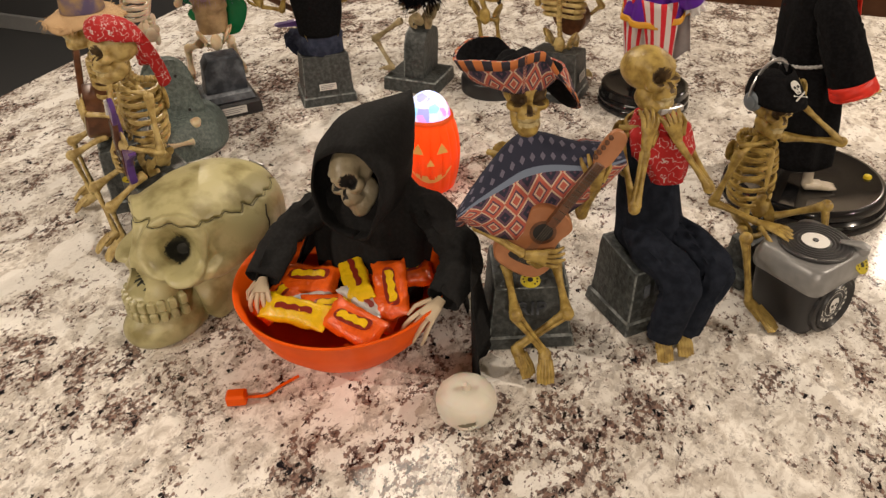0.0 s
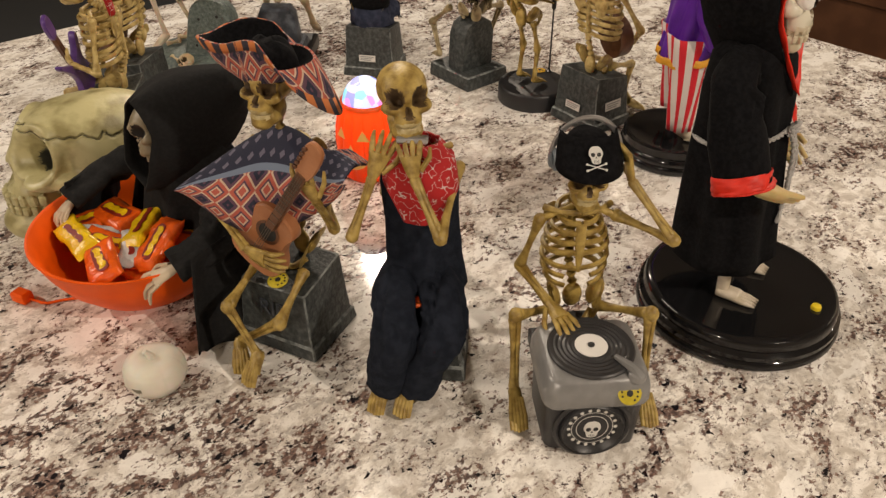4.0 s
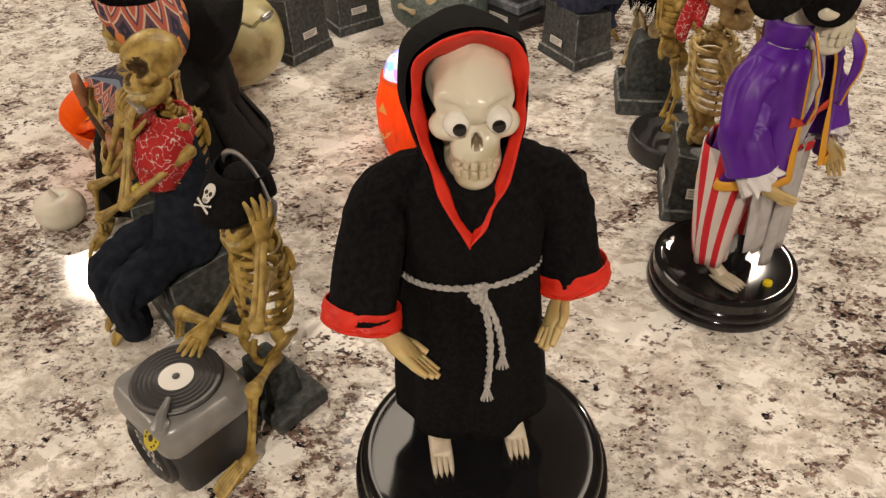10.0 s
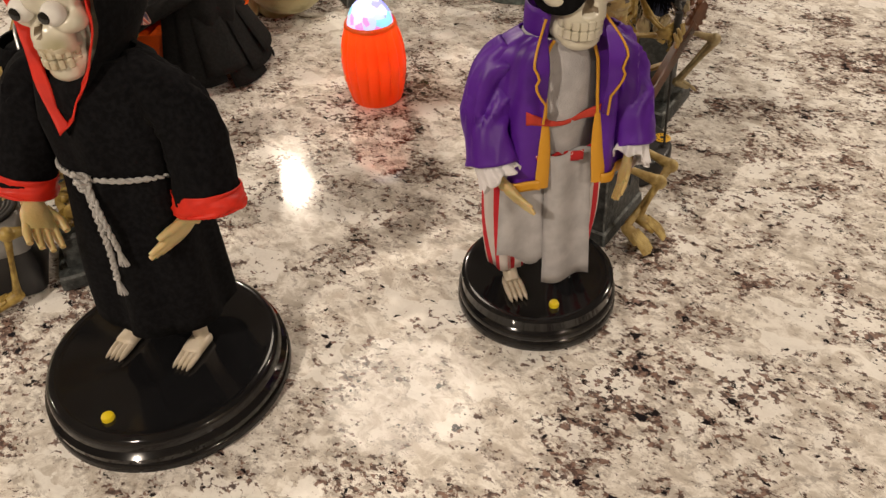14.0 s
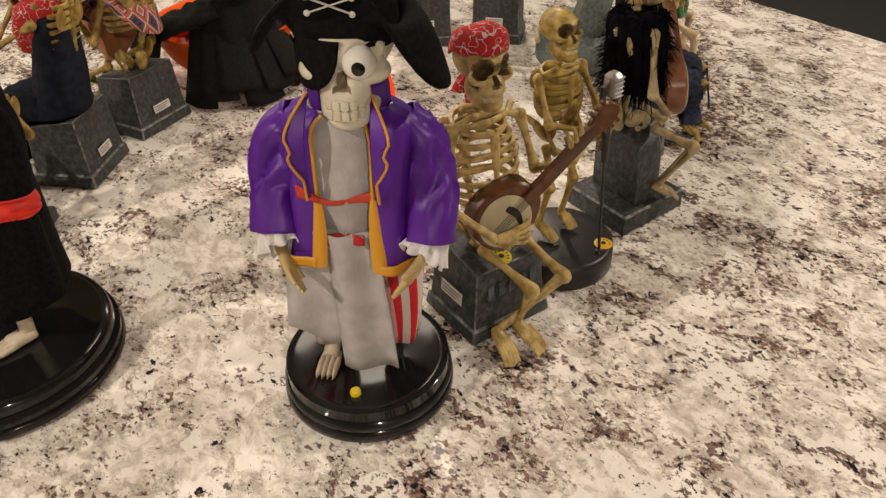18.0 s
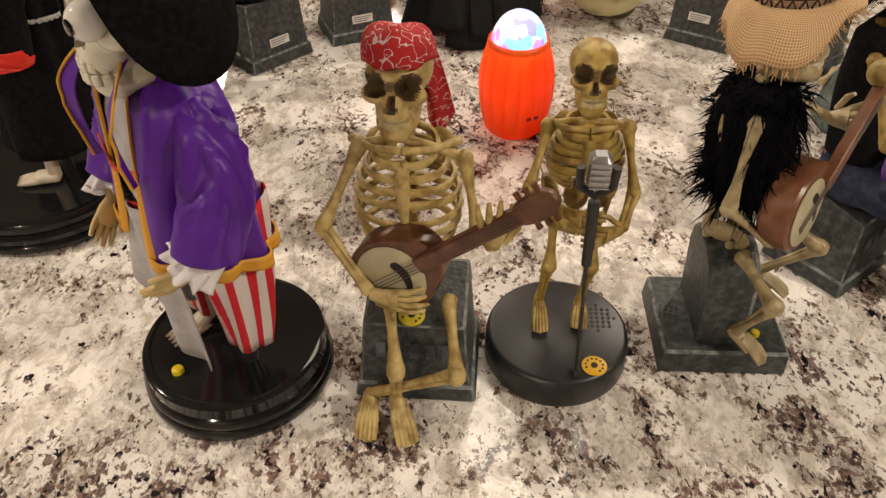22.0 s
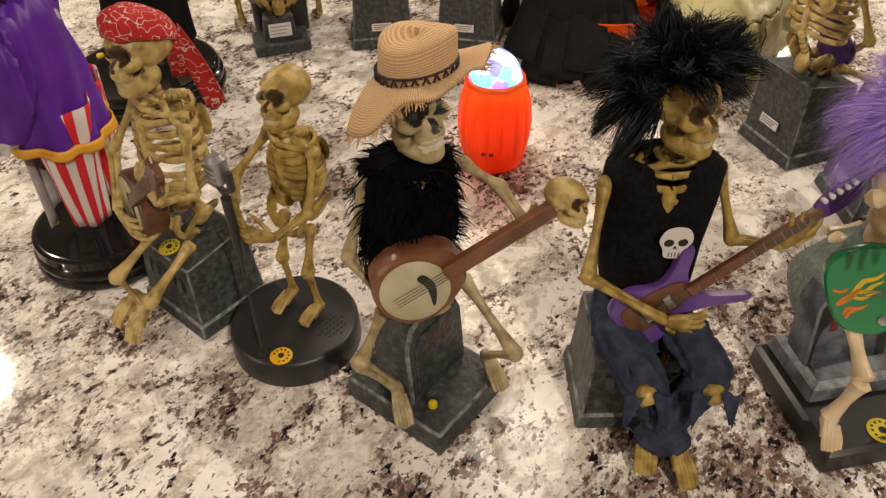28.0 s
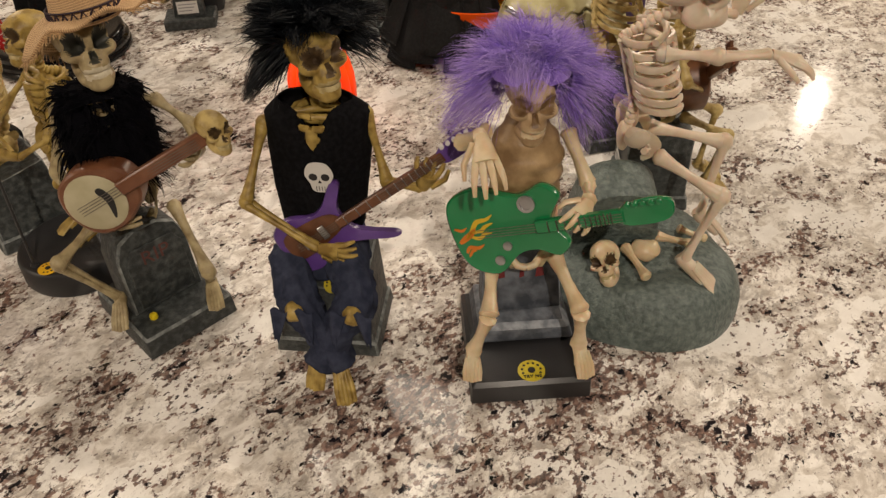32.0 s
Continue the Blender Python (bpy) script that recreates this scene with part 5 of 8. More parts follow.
def weave(name, scale=90.0, dark=(0.020, 0.022, 0.045), a=(0.42, 0.10, 0.07), b=(0.55, 0.40, 0.30), c=(0.10, 0.05, 0.08), crest=0.16, rows=6.4, cols=7.0):
    """A woven textile of stepped diamonds in rows."""
    m = bpy.data.materials.new(name)
    m.use_nodes = True
    nt = m.node_tree
    N, L = nt.nodes, nt.links
    bs = N["Principled BSDF"]
    bs.inputs["Roughness"].default_value = 0.9
    tc = N.new("ShaderNodeTexCoord")
    sep = N.new("ShaderNodeSeparateXYZ")
    L.new(tc.outputs["UV"], sep.inputs[0])

    def op(kind, p, q=None, r=None):
        x = N.new("ShaderNodeMath")
        x.operation = kind
        for s, v in enumerate((p, q, r)):
            if v is None:
                continue
            if isinstance(v, (int, float)):
                x.inputs[s].default_value = v
            else:
                L.new(v, x.inputs[s])
        return x.outputs[0]

    u, v = sep.outputs[0], sep.outputs[1]
    fu = op("ABSOLUTE", op("SUBTRACT", op("FRACT", op("MULTIPLY", u, cols)), 0.5))
    fv = op("ABSOLUTE", op("SUBTRACT", op("FRACT", op("MULTIPLY", v, rows)), 0.5))
    d = op("SNAP", op("ADD", fu, fv), 0.085)
    r = N.new("ShaderNodeValToRGB")
    r.color_ramp.interpolation = "CONSTANT"
    stops = [(0.0, a), (0.16, b), (0.24, c), (0.33, a), (0.48, b), (0.58, c), (0.74, dark), (0.85, c)]
    while len(r.color_ramp.elements) < len(stops):
        r.color_ramp.elements.new(0.5)
    for e, (p, col) in zip(r.color_ramp.elements, stops):
        e.position, e.color = p, (*col, 1)
    L.new(d, r.inputs["Fac"])
    band = op("LESS_THAN", op("ABSOLUTE", op("SUBTRACT", v, 0.5)), crest)
    line = op("LESS_THAN", op("ABSOLUTE", op("SUBTRACT", op("ABSOLUTE", op("SUBTRACT", v, 0.5)), crest + 0.004)), 0.016 if crest > 0 else -1.0)
    dots = op("LESS_THAN", op("ADD", op("ABSOLUTE", op("SUBTRACT", op("FRACT", op("MULTIPLY", u, 16.0)), 0.5)), op("ABSOLUTE", op("SUBTRACT", op("FRACT", op("MULTIPLY", v, 14.0)), 0.5))), 0.28)
    mx = N.new("ShaderNodeMix")
    mx.data_type = "RGBA"
    mx.inputs[6].default_value = (*dark, 1)
    mx.inputs[7].default_value = (0.13, 0.12, 0.17, 1)
    L.new(dots, mx.inputs[0])
    m2 = N.new("ShaderNodeMix")
    m2.data_type = "RGBA"
    L.new(band, m2.inputs[0])
    L.new(r.outputs["Color"], m2.inputs[6])
    L.new(mx.outputs[2], m2.inputs[7])
    m3 = N.new("ShaderNodeMix")
    m3.data_type = "RGBA"
    L.new(line, m3.inputs[0])
    L.new(m2.outputs[2], m3.inputs[6])
    m3.inputs[7].default_value = (0.16, 0.20, 0.28, 1)
    L.new(m3.outputs[2], bs.inputs["Base Color"])
    nz = N.new("ShaderNodeTexNoise")
    nz.inputs["Scale"].default_value = 1500
    bp = N.new("ShaderNodeBump")
    bp.inputs["Strength"].default_value = 0.4
    bp.inputs["Distance"].default_value = 0.001
    L.new(tc.outputs["Object"], nz.inputs["Vector"])
    L.new(nz.outputs["Fac"], bp.inputs["Height"])
    L.new(bp.outputs["Normal"], bs.inputs["Normal"])
    return m


WEAVE = weave("patterned_weave")
WEAVE_BRIM = weave("patterned_brim_weave", crest=-0.1, rows=1.4, cols=13.0)


def burlap():
    """Open cloth of crossing tan threads."""
    m = mat("tan_burlap", (0.66, 0.44, 0.23), 0.9, bump=0.4, bump_scale=900)
    nt = m.node_tree
    N, L = nt.nodes, nt.links
    tc = N.new("ShaderNodeTexCoord")
    sep = N.new("ShaderNodeSeparateXYZ")
    L.new(tc.outputs["UV"], sep.inputs[0])
    waves = []
    for s, f in ((0, 1060.0), (1, 150.0)):
        mu = N.new("ShaderNodeMath")
        mu.operation, mu.inputs[1].default_value = "MULTIPLY", f
        sn = N.new("ShaderNodeMath")
        sn.operation = "SINE"
        L.new(sep.outputs[s], mu.inputs[0])
        L.new(mu.outputs[0], sn.inputs[0])
        waves.append(sn.outputs[0])
    mx = N.new("ShaderNodeMath")
    mx.operation = "MAXIMUM"
    L.new(waves[0], mx.inputs[0])
    L.new(waves[1], mx.inputs[1])
    r = N.new("ShaderNodeValToRGB")
    r.color_ramp.elements[0].position, r.color_ramp.elements[1].position = 0.0, 0.75
    r.color_ramp.elements[0].color, r.color_ramp.elements[1].color = (0.36, 0.21, 0.10, 1), (0.68, 0.47, 0.26, 1)
    L.new(mx.outputs[0], r.inputs["Fac"])
    L.new(r.outputs["Color"], N["Principled BSDF"].inputs["Base Color"])
    return m


BURLAP = burlap()


def uv_grid(ob, nu, nv):
    """UVs for a sheet made as nv rows of nu points."""
    me = ob.data
    lay = me.uv_layers.new(name="UVMap")
    for loop in me.loops:
        i = loop.vertex_index
        lay.data[loop.index].uv = ((i % nu) / (nu - 1), (i // nu) / (nv - 1))


def sheet(name, fn, nu, nv, material, parent, thick=0.0012, label="", closed=False):
    bm = bmesh.new()
    rings = [[Vector(fn(i / (nu if closed else nu - 1), j / (nv - 1))) for i in range(nu)] for j in range(nv)]
    grid_faces(bm, rings, closed, False, closed and ("crown" in name or name in ("cap", "bandana")))
    ob = part(name, bm, material, parent, label, 80)
    uv_grid(ob, nu, nv)
    if thick:
        s = ob.modifiers.new("thickness", "SOLIDIFY")
        s.thickness = thick
    return ob


def stripe_edge():
    m = mat("orange_black_stripes", (0.5, 0.14, 0.04), 0.85, bump=0.3, bump_scale=900)
    nt = m.node_tree
    tc = nt.nodes.new("ShaderNodeTexCoord")
    sep = nt.nodes.new("ShaderNodeSeparateXYZ")
    mu = nt.nodes.new("ShaderNodeMath")
    mu.operation, mu.inputs[1].default_value = "MULTIPLY", 20.0
    fr = nt.nodes.new("ShaderNodeMath")
    fr.operation = "FRACT"
    r = nt.nodes.new("ShaderNodeValToRGB")
    r.color_ramp.interpolation = "CONSTANT"
    r.color_ramp.elements[0].color, r.color_ramp.elements[1].color = (0.52, 0.17, 0.05, 1), (0.025, 0.022, 0.035, 1)
    r.color_ramp.elements[1].position = 0.5
    nt.links.new(tc.outputs["UV"], sep.inputs[0])
    nt.links.new(sep.outputs[0], mu.inputs[0])
    nt.links.new(mu.outputs[0], fr.inputs[0])
    nt.links.new(fr.outputs[0], r.inputs["Fac"])
    nt.links.new(r.outputs["Color"], nt.nodes["Principled BSDF"].inputs["Base Color"])
    return m


def sombrero_guitarist():
    t = thing("sombrero_skeleton", 0.193, -0.226, 0, -66, "seated skeleton figurine in patterned poncho and sombrero playing a guitar", "figurine", "skeleton musicians")
    stone_block(t, 0.086, 0.074, 0.072, 0.015, 0.80, True, "RIP")
    sticker(t, (0.015, 0.0, 0.0695), 0.0095, (0.16, 0, 1))
    J = dict(head=(-0.020, -0.007, 0.235), neck=(-0.026, -0.004, 0.192), ribb=(-0.022, 0.0, 0.134), pel=(-0.014, 0.001, 0.088), shR=(-0.024, -0.030, 0.169), shL=(-0.022, 0.030, 0.171), elR=(0.021, -0.050, 0.137), wrR=(0.036, -0.010, 0.115),
             haR=(0.038, 0.028, 0.107), elL=(-0.010, 0.048, 0.124), wrL=(0.016, 0.052, 0.168), haL=(0.027, 0.044, 0.204), hiR=(0.006, -0.022, 0.084), hiL=(0.006, 0.024, 0.083), knR=(0.061, -0.019, 0.068), knL=(0.054, 0.028, 0.061),
             anR=(0.065, 0.008, 0.026), anL=(0.058, -0.017, 0.026), toR=(0.084, 0.007, 0.004), toL=(0.074, -0.006, 0.004))
    skeleton(J, t, BONES, head=0.054, face=4, tilt=-5)
    guitar(t, (0.026, 0.000, 0.120), (0.024, 0.050, 0.196), (1, 0, 0.1), 1.05, kind="acoustic")

    def crest(u):
        return 0.202 - 0.165 * max(0.0, 0.42 - u) ** 1.6 - 0.02 * max(0.0, u - 0.5)

    def poncho(u, v):
        y = -0.068 + 0.144 * u
        top_x = -0.024 + 0.058 * max(0.0, (0.45 - u) / 0.45) ** 1.5 + 0.022 * max(0.0, (u - 0.55) / 0.45) ** 1.5
        low_x = 0.034 - 0.028 * u
        if v < 0.5:
            k = v / 0.5
            x = low_x + (top_x - low_x) * k ** 1.5 + 0.010 * math.sin(math.pi * k) + 0.003 * math.sin(7 * u) * (1 - k)
            edge = 0.157 + 0.029 * u - 0.046 * math.sin(math.pi * u) ** 0.8
            z = edge + (crest(u) - edge) * k ** 0.9
        else:
            k = (v - 0.5) / 0.5
            x = top_x - 0.030 * k + 0.004 * math.sin(9 * u + 1) * k
            z = crest(u) - (0.012 + 0.066 * math.sin(math.pi * min(1, u * 1.2 + 0.05)) ** 0.7) * k ** 1.3
        return (x, y, z + 0.002 * math.sin(11 * u + 5 * v))

    sheet("poncho", poncho, 34, 24, WEAVE, t, label="navy, red and cream diamond-patterned woven poncho")

    def brim(u, v, inner=0.0):
        a = 2 * math.pi * u
        left = max(0.0, math.sin(a - 0.45)) ** 1.3   # flops down on its left side
        right = max(0.0, -math.sin(a)) ** 1.5  # stands out like a boat on its right side
        r = 0.0235 + (0.007 + 0.022 * right + 0.020 * left) * v ** 0.8 - inner
        z = 0.248 + 0.006 * v * max(0.0, math.cos(a)) + 0.029 * v - 0.005 * v * right - 0.098 * left * max(0.0, v - 0.35) - 0.006 * math.sin(math.pi * v) * right + 0.002 * math.sin(5 * a) * v
        return (r * math.cos(a) * 1.05 - 0.026, r * math.sin(a) * 1.05 - 0.010, z + 0.3 * inner)

    sheet("brim", brim, 72, 15, WEAVE_BRIM, t, 0.0016, "upturned patterned hat brim", True)
    sheet("brim_lining", lambda u, v: brim(u, v, 0.0016), 72, 15, CLOTH_BLACK, t, 0.0006, "black hat lining", True)
    sheet("brim_edge", lambda u, v: tuple(Vector(brim(u, 0.80 + 0.21 * v, -0.0009))), 104, 3, stripe_edge(), t, 0.001, "orange and black striped brim edge", True)

    def crown(u, v):
        a = 2 * math.pi * u
        r = 0.024 * math.cos(v * 1.45) ** 0.6
        return (r * math.cos(a) - 0.026, r * math.sin(a) * 1.05 - 0.010, 0.249 + 0.024 * math.sin(v * 1.5) + 0.002 * math.sin(5 * a))
    sheet("crown", crown, 32, 9, CLOTH_BLACK, t, 0.0015, "soft black hat crown", True)


sombrero_guitarist()


# figurine B: harmonica player in overalls
def harmonica_player():
    t = thing("harmonica_skeleton", 0.294, -0.156, 0, -45, "seated skeleton figurine in dark overalls playing harmonica on a tombstone", "figurine", "skeleton musicians")
    stone_block(t, 0.086, 0.074, 0.074, 0.016, 0.82, cx=-0.001)
    J = dict(head=(-0.022, -0.011, 0.240), neck=(-0.026, -0.004, 0.205), ribb=(-0.018, 0.0, 0.150), pel=(-0.010, 0.002, 0.094), shR=(-0.022, -0.034, 0.187), shL=(-0.020, 0.032, 0.185), elR=(0.028, -0.048, 0.147), wrR=(0.012, -0.032, 0.192),
             haR=(0.000, -0.020, 0.226), elL=(0.038, 0.022, 0.155), wrL=(0.014, 0.000, 0.194), haL=(0.002, -0.006, 0.224), hiR=(0.004, -0.018, 0.090), hiL=(0.004, 0.022, 0.090), knR=(0.060, -0.014, 0.076), knL=(0.060, 0.024, 0.077), anR=(0.060, -0.024, 0.024), anL=(0.058, -0.002, 0.024),
             toR=(0.082, -0.030, 0.004), toL=(0.084, -0.008, 0.004))
    skeleton(J, t, BONES, head=0.058, face=18, tilt=-6, rib_w=0.028)
    bm = bmesh.new()
    rbox(bm, (0.000, -0.002, 0.219), (0.0065, 0.024, 0.0055), 0.001, 0.001)
    part("harmonica", bm, CHROME, t, "small silver harmonica")
    cloth_loft("overalls", [((-0.024, -0.001, 0.190), 0.010, 0.027), ((-0.020, 0, 0.172), 0.020, 0.031), ((-0.016, 0.001, 0.140), 0.022, 0.029), ((-0.010, 0.003, 0.108), 0.027, 0.030), ((-0.002, 0.004, 0.082), 0.032, 0.034)], DENIM, t, folds=5, amp=0.0025, label="dark denim bib overalls")
    for s, y0, y1, y2, seed in ((-1, -0.013, -0.012, -0.022, 3), (1, 0.018, 0.025, 0.002, 7)):
        sleeve("trouser_leg", [(-0.006, y0, 0.090), (0.026, y0 + s * 0.003, 0.090), (0.060, y1, 0.078), (0.064, (y1 + y2) / 2, 0.052), (0.062, y2, 0.020)], [0.016, 0.0165, 0.0160, 0.0150, 0.0155], DENIM, t, amp=0.0045, seed=seed, label="baggy dark denim leg")
    cloth_loft("bandana", [((-0.024, 0.0, 0.206), 0.013, 0.016), ((-0.014, 0.001, 0.195), 0.022, 0.028), ((-0.010, 0.003, 0.176), 0.025, 0.029), ((-0.004, 0.004, 0.152), 0.020, 0.018)], BANDANA, t, folds=7, amp=0.002, label="red bandana with white paisley print")
    bm = bmesh.new()
    ell(bm, (0.034, 0.003, 0.090), (0.006, 0.008, 0.0035), None, 12, 6)
    tube(bm, [(0.038, -0.001, 0.090), (0.043, 0.003, 0.092), (0.040, 0.008, 0.091)], 0.002, 6)
    part("orange_tag", bm, CANDY_O, t, "small orange tag")


def bandana_material():
    m = mat("red_bandana_print", (0.42, 0.012, 0.014), 0.85, bump=0.3, bump_scale=1200)
    nt = m.node_tree
    b = nt.nodes["Principled BSDF"]
    tc = nt.nodes.new("ShaderNodeTexCoord")
    vo = nt.nodes.new("ShaderNodeTexVoronoi")
    vo.feature = "DISTANCE_TO_EDGE"
    vo.inputs["Scale"].default_value = 75
    nz = nt.nodes.new("ShaderNodeTexNoise")
    nz.inputs["Scale"].default_value = 130
    nz.inputs["Detail"].default_value = 1
    wv = nt.nodes.new("ShaderNodeMath")
    wv.operation = "ABSOLUTE"
    sb = nt.nodes.new("ShaderNodeMath")
    sb.operation = "SUBTRACT"
    sb.inputs[1].default_value = 0.5
    r = nt.nodes.new("ShaderNodeValToRGB")
    r.color_ramp.elements[0].position, r.color_ramp.elements[1].position = 0.009, 0.016
    r.color_ramp.elements[0].color, r.color_ramp.elements[1].color = (0.62, 0.52, 0.50, 1), (0.42, 0.012, 0.014, 1)
    nt.links.new(tc.outputs["Object"], nz.inputs["Vector"])
    nt.links.new(nz.outputs["Fac"], sb.inputs[0])
    nt.links.new(sb.outputs[0], wv.inputs[0])
    dot = nt.nodes.new("ShaderNodeTexVoronoi")
    dot.inputs["Scale"].default_value = 190
    sc = nt.nodes.new("ShaderNodeMath")
    sc.operation, sc.inputs[1].default_value = "MULTIPLY", 0.10
    mn = nt.nodes.new("ShaderNodeMath")
    mn.operation = "MINIMUM"
    nt.links.new(tc.outputs["Object"], dot.inputs["Vector"])
    nt.links.new(dot.outputs["Distance"], sc.inputs[0])
    nt.links.new(sc.outputs[0], mn.inputs[0])
    nt.links.new(wv.outputs[0], mn.inputs[1])
    nt.links.new(mn.outputs[0], r.inputs["Fac"])
    nt.links.new(r.outputs["Color"], b.inputs["Base Color"])
    return m


BANDANA = bandana_material()
harmonica_player()


# figurine C: disc jockey with a turntable box
def dj():
    t = thing("dj_skeleton", 0.413, -0.078, 0, -36, "seated skeleton figurine in black cap and headphones at a turntable", "figurine", "skeleton musicians")
    bm = bmesh.new()
    rbox(bm, (-0.034, 0.004, 0.008), (0.05, 0.074, 0.016), 0.002, 0.002)
    rbox(bm, (-0.032, 0.004, 0.03), (0.03, 0.045, 0.035), 0.003, 0.003, 0.85)
    part("seat", bm, STONE, t, "dark grey stone-look seat plate")
    paper_label(t, (-0.0475, 0.004, 0.03), (0, -1, 0), (-1, 0, 0.1), (0.03, 0.018))
    c = Vector((0.037, -0.004, 0))
    bm = bmesh.new()
    rings = [rrect(0.062, 0.070, 0.008, 0.0), rrect(0.066, 0.074, 0.009, 0.002), rrect(0.069, 0.077, 0.010, 0.052)]
    grid_faces(bm, [[p + c for p in r] for r in rings])
    part("speaker_box", bm, MATT_BLACK, t, "matt black box")
    bm = bmesh.new()
    rings = [rrect(0.073, 0.080, 0.010, 0.050), rrect(0.077, 0.084, 0.012, 0.053), rrect(0.076, 0.083, 0.012, 0.065), rrect(0.070, 0.077, 0.011, 0.0745), rrect(0.064, 0.071, 0.010, 0.077)]
    grid_faces(bm, [[p + c for p in r] for r in rings])
    part("turntable_deck", bm, SILVER, t, "silver-grey moulded deck", 50)
    bm = bmesh.new()
    lathe(bm, [(0.0335, 0.0772), (0.034, 0.0779), (0.034, 0.0796), (0.033, 0.0806)] + [(0.033 - 0.0018 * k, 0.0806 if k % 2 else 0.0800) for k in range(1, 11)] + [(0.0125, 0.0806)], 48, (0.037, -0.004, 0))
    rec = part("record", bm, VINYL, t, "grooved black record", 20)
    bm = bmesh.new()
    lathe(bm, [(0.0128, 0.0804), (0.0128, 0.0811), (0.0035, 0.0811)], 28, (0.037, -0.004, 0))
    part("record_label", bm, WHITE_P, rec, "white label")
    bm = bmesh.new()
    lathe(bm, [(0.0028, 0.0804), (0.0028, 0.0820), (0.001, 0.0822)], 12, (0.037, -0.004, 0))
    part("spindle", bm, VINYL, rec)
    bm = bmesh.new()
    tube(bm, [(0.071, 0.026, 0.0775), (0.066, 0.022, 0.082), (0.052, 0.011, 0.0825)], [0.0055, 0.0042, 0.002], 8)
    lathe(bm, [(0.007, 0.075), (0.0065, 0.080), (0.004, 0.0815)], 16, (0.068, 0.024, 0))
    part("tone_arm", bm, SILVER, t, "grey tone arm")
    fr = axes((0.0715, -0.006, 0.028), (0, 1, 0), (1, 0, 0.05))
    bm = bmesh.new()
    for r0, r1, z0 in ((0.031, 0.026, 0.004), (0.026, 0.022, 0.006)):
        rings = []
        for rr, zz in ((r0, -0.002), (r0, z0 * 0.6), ((r0 + r1) / 2, z0), (r1, z0 * 0.6), (r1 - 0.003, 0.0012)):
            rings.append([fr @ Vector((rr * math.cos(a), min(rr * math.sin(a), 0.026), zz)) for a in (2 * math.pi * i / 40 for i in range(40))])
        grid_faces(bm, rings, True, False, False)
    slab(bm, circle2(0.023, 36), 0.002, fr)
    part("speaker", bm, MATT_BLACK, t, "round black speaker with raised rings", 40)
    bm = bmesh.new()
    for k in range(18):
        a = 2 * math.pi * k / 18
        slab(bm, circle2(0.0016, 6, 0.0185 * math.cos(a), 0.0185 * math.sin(a)), 0.0004, fr, 0, 0.0001, z0=0.002)
    for r0, r1 in ((0.0212, 0.0206), (0.0165, 0.0160), (0.0128, 0.0122)):
        grid_faces(bm, [[fr @ Vector((r * math.cos(a), r * math.sin(a), 0.0024)) for a in (2 * math.pi * i / 40 for i in range(40))] for r in (r1, r0)], True, False, False)
    part("speaker_print", bm, PRINT_W, t, "white ring and dot print")
    skull_print(t, axes((0.0742, -0.006, 0.026), (0, 1, 0), (1, 0, 0.05)), 0.019, bones=False)
    sticker(t, (0.0745, 0.018, 0.0655), 0.0090, (1, 0, 0.75))
    J = dict(head=(-0.046, -0.001, 0.183), neck=(-0.050, -0.003, 0.160), ribb=(-0.045, -0.002, 0.094), pel=(-0.038, 0.001, 0.062), shR=(-0.045, -0.034, 0.145), shL=(-0.040, 0.027, 0.149), elR=(-0.053, -0.046, 0.093), wrR=(-0.012, -0.028, 0.084),
             haR=(0.026, -0.014, 0.083), elL=(-0.002, 0.062, 0.149), wrL=(-0.036, 0.033, 0.184), haL=(-0.046, 0.027, 0.214), hiR=(-0.034, -0.016, 0.060), hiL=(-0.034, 0.018, 0.060), knR=(-0.001, -0.057, 0.082), knL=(0.008, 0.052, 0.084), anR=(0.020, -0.058, 0.018),
             anL=(0.024, 0.050, 0.018), toR=(0.054, -0.058, 0.004), toL=(0.058, 0.049, 0.004))
    skeleton(J, t, BONES, head=0.048, foot=0.95, rib_w=0.026, face=0, tilt=4, palm={"R": (0, 0, -1), "L": (0, -1, 0)})

    def cap(u, v):
        a = 2 * math.pi * u
        r = 0.0200 * math.cos(v * 1.5) ** 0.55
        f = max(0.0, math.cos(a))
        return (r * math.cos(a) * (1 + 0.10 * f * (1 - v)) - 0.053, r * math.sin(a) * 0.95 - 0.001, 0.198 + 0.022 * math.sin(v * 1.5) - 0.004 * f * (1 - v) + 0.002 * math.sin(4 * a + 1) * (1 - v))

    sheet("cap", cap, 36, 10, CLOTH_BLACK, t, 0.0014, "black cloth pirate cap", True)

    def flap(u, v):
        a = 1.2 * math.pi * (u - 0.5)
        c = max(0.0, math.cos(a))
        r = 0.0208 + 0.019 * c * (1 - v) + 0.002 * math.sin(v * 2.4)
        return (r * math.cos(a) * (1 - 0.22 * v) - 0.053, r * math.sin(a) - 0.001, 0.199 - 0.004 * c * (1 - v) + 0.023 * v ** 0.9)

    sheet("cap_flap", flap, 26, 7, CLOTH_BLACK, t, 0.0016, "turned-up black front flap with a white skull print")
    skull_print(t, axes((-0.0245, -0.001, 0.2130), (0, 1, 0), (1, 0, 1.0)), 0.015)
    bm = bmesh.new()
    arc = [(-0.052, -0.001 + 0.0270 * math.cos(a), 0.200 + 0.031 * math.sin(a)) for a in (math.pi * k / 16 for k in range(17))]
    tube(bm, arc, 0.0022, 8, squash=0.5)
    part("headphone_band", bm, CHROME, t, "grey headphone band")
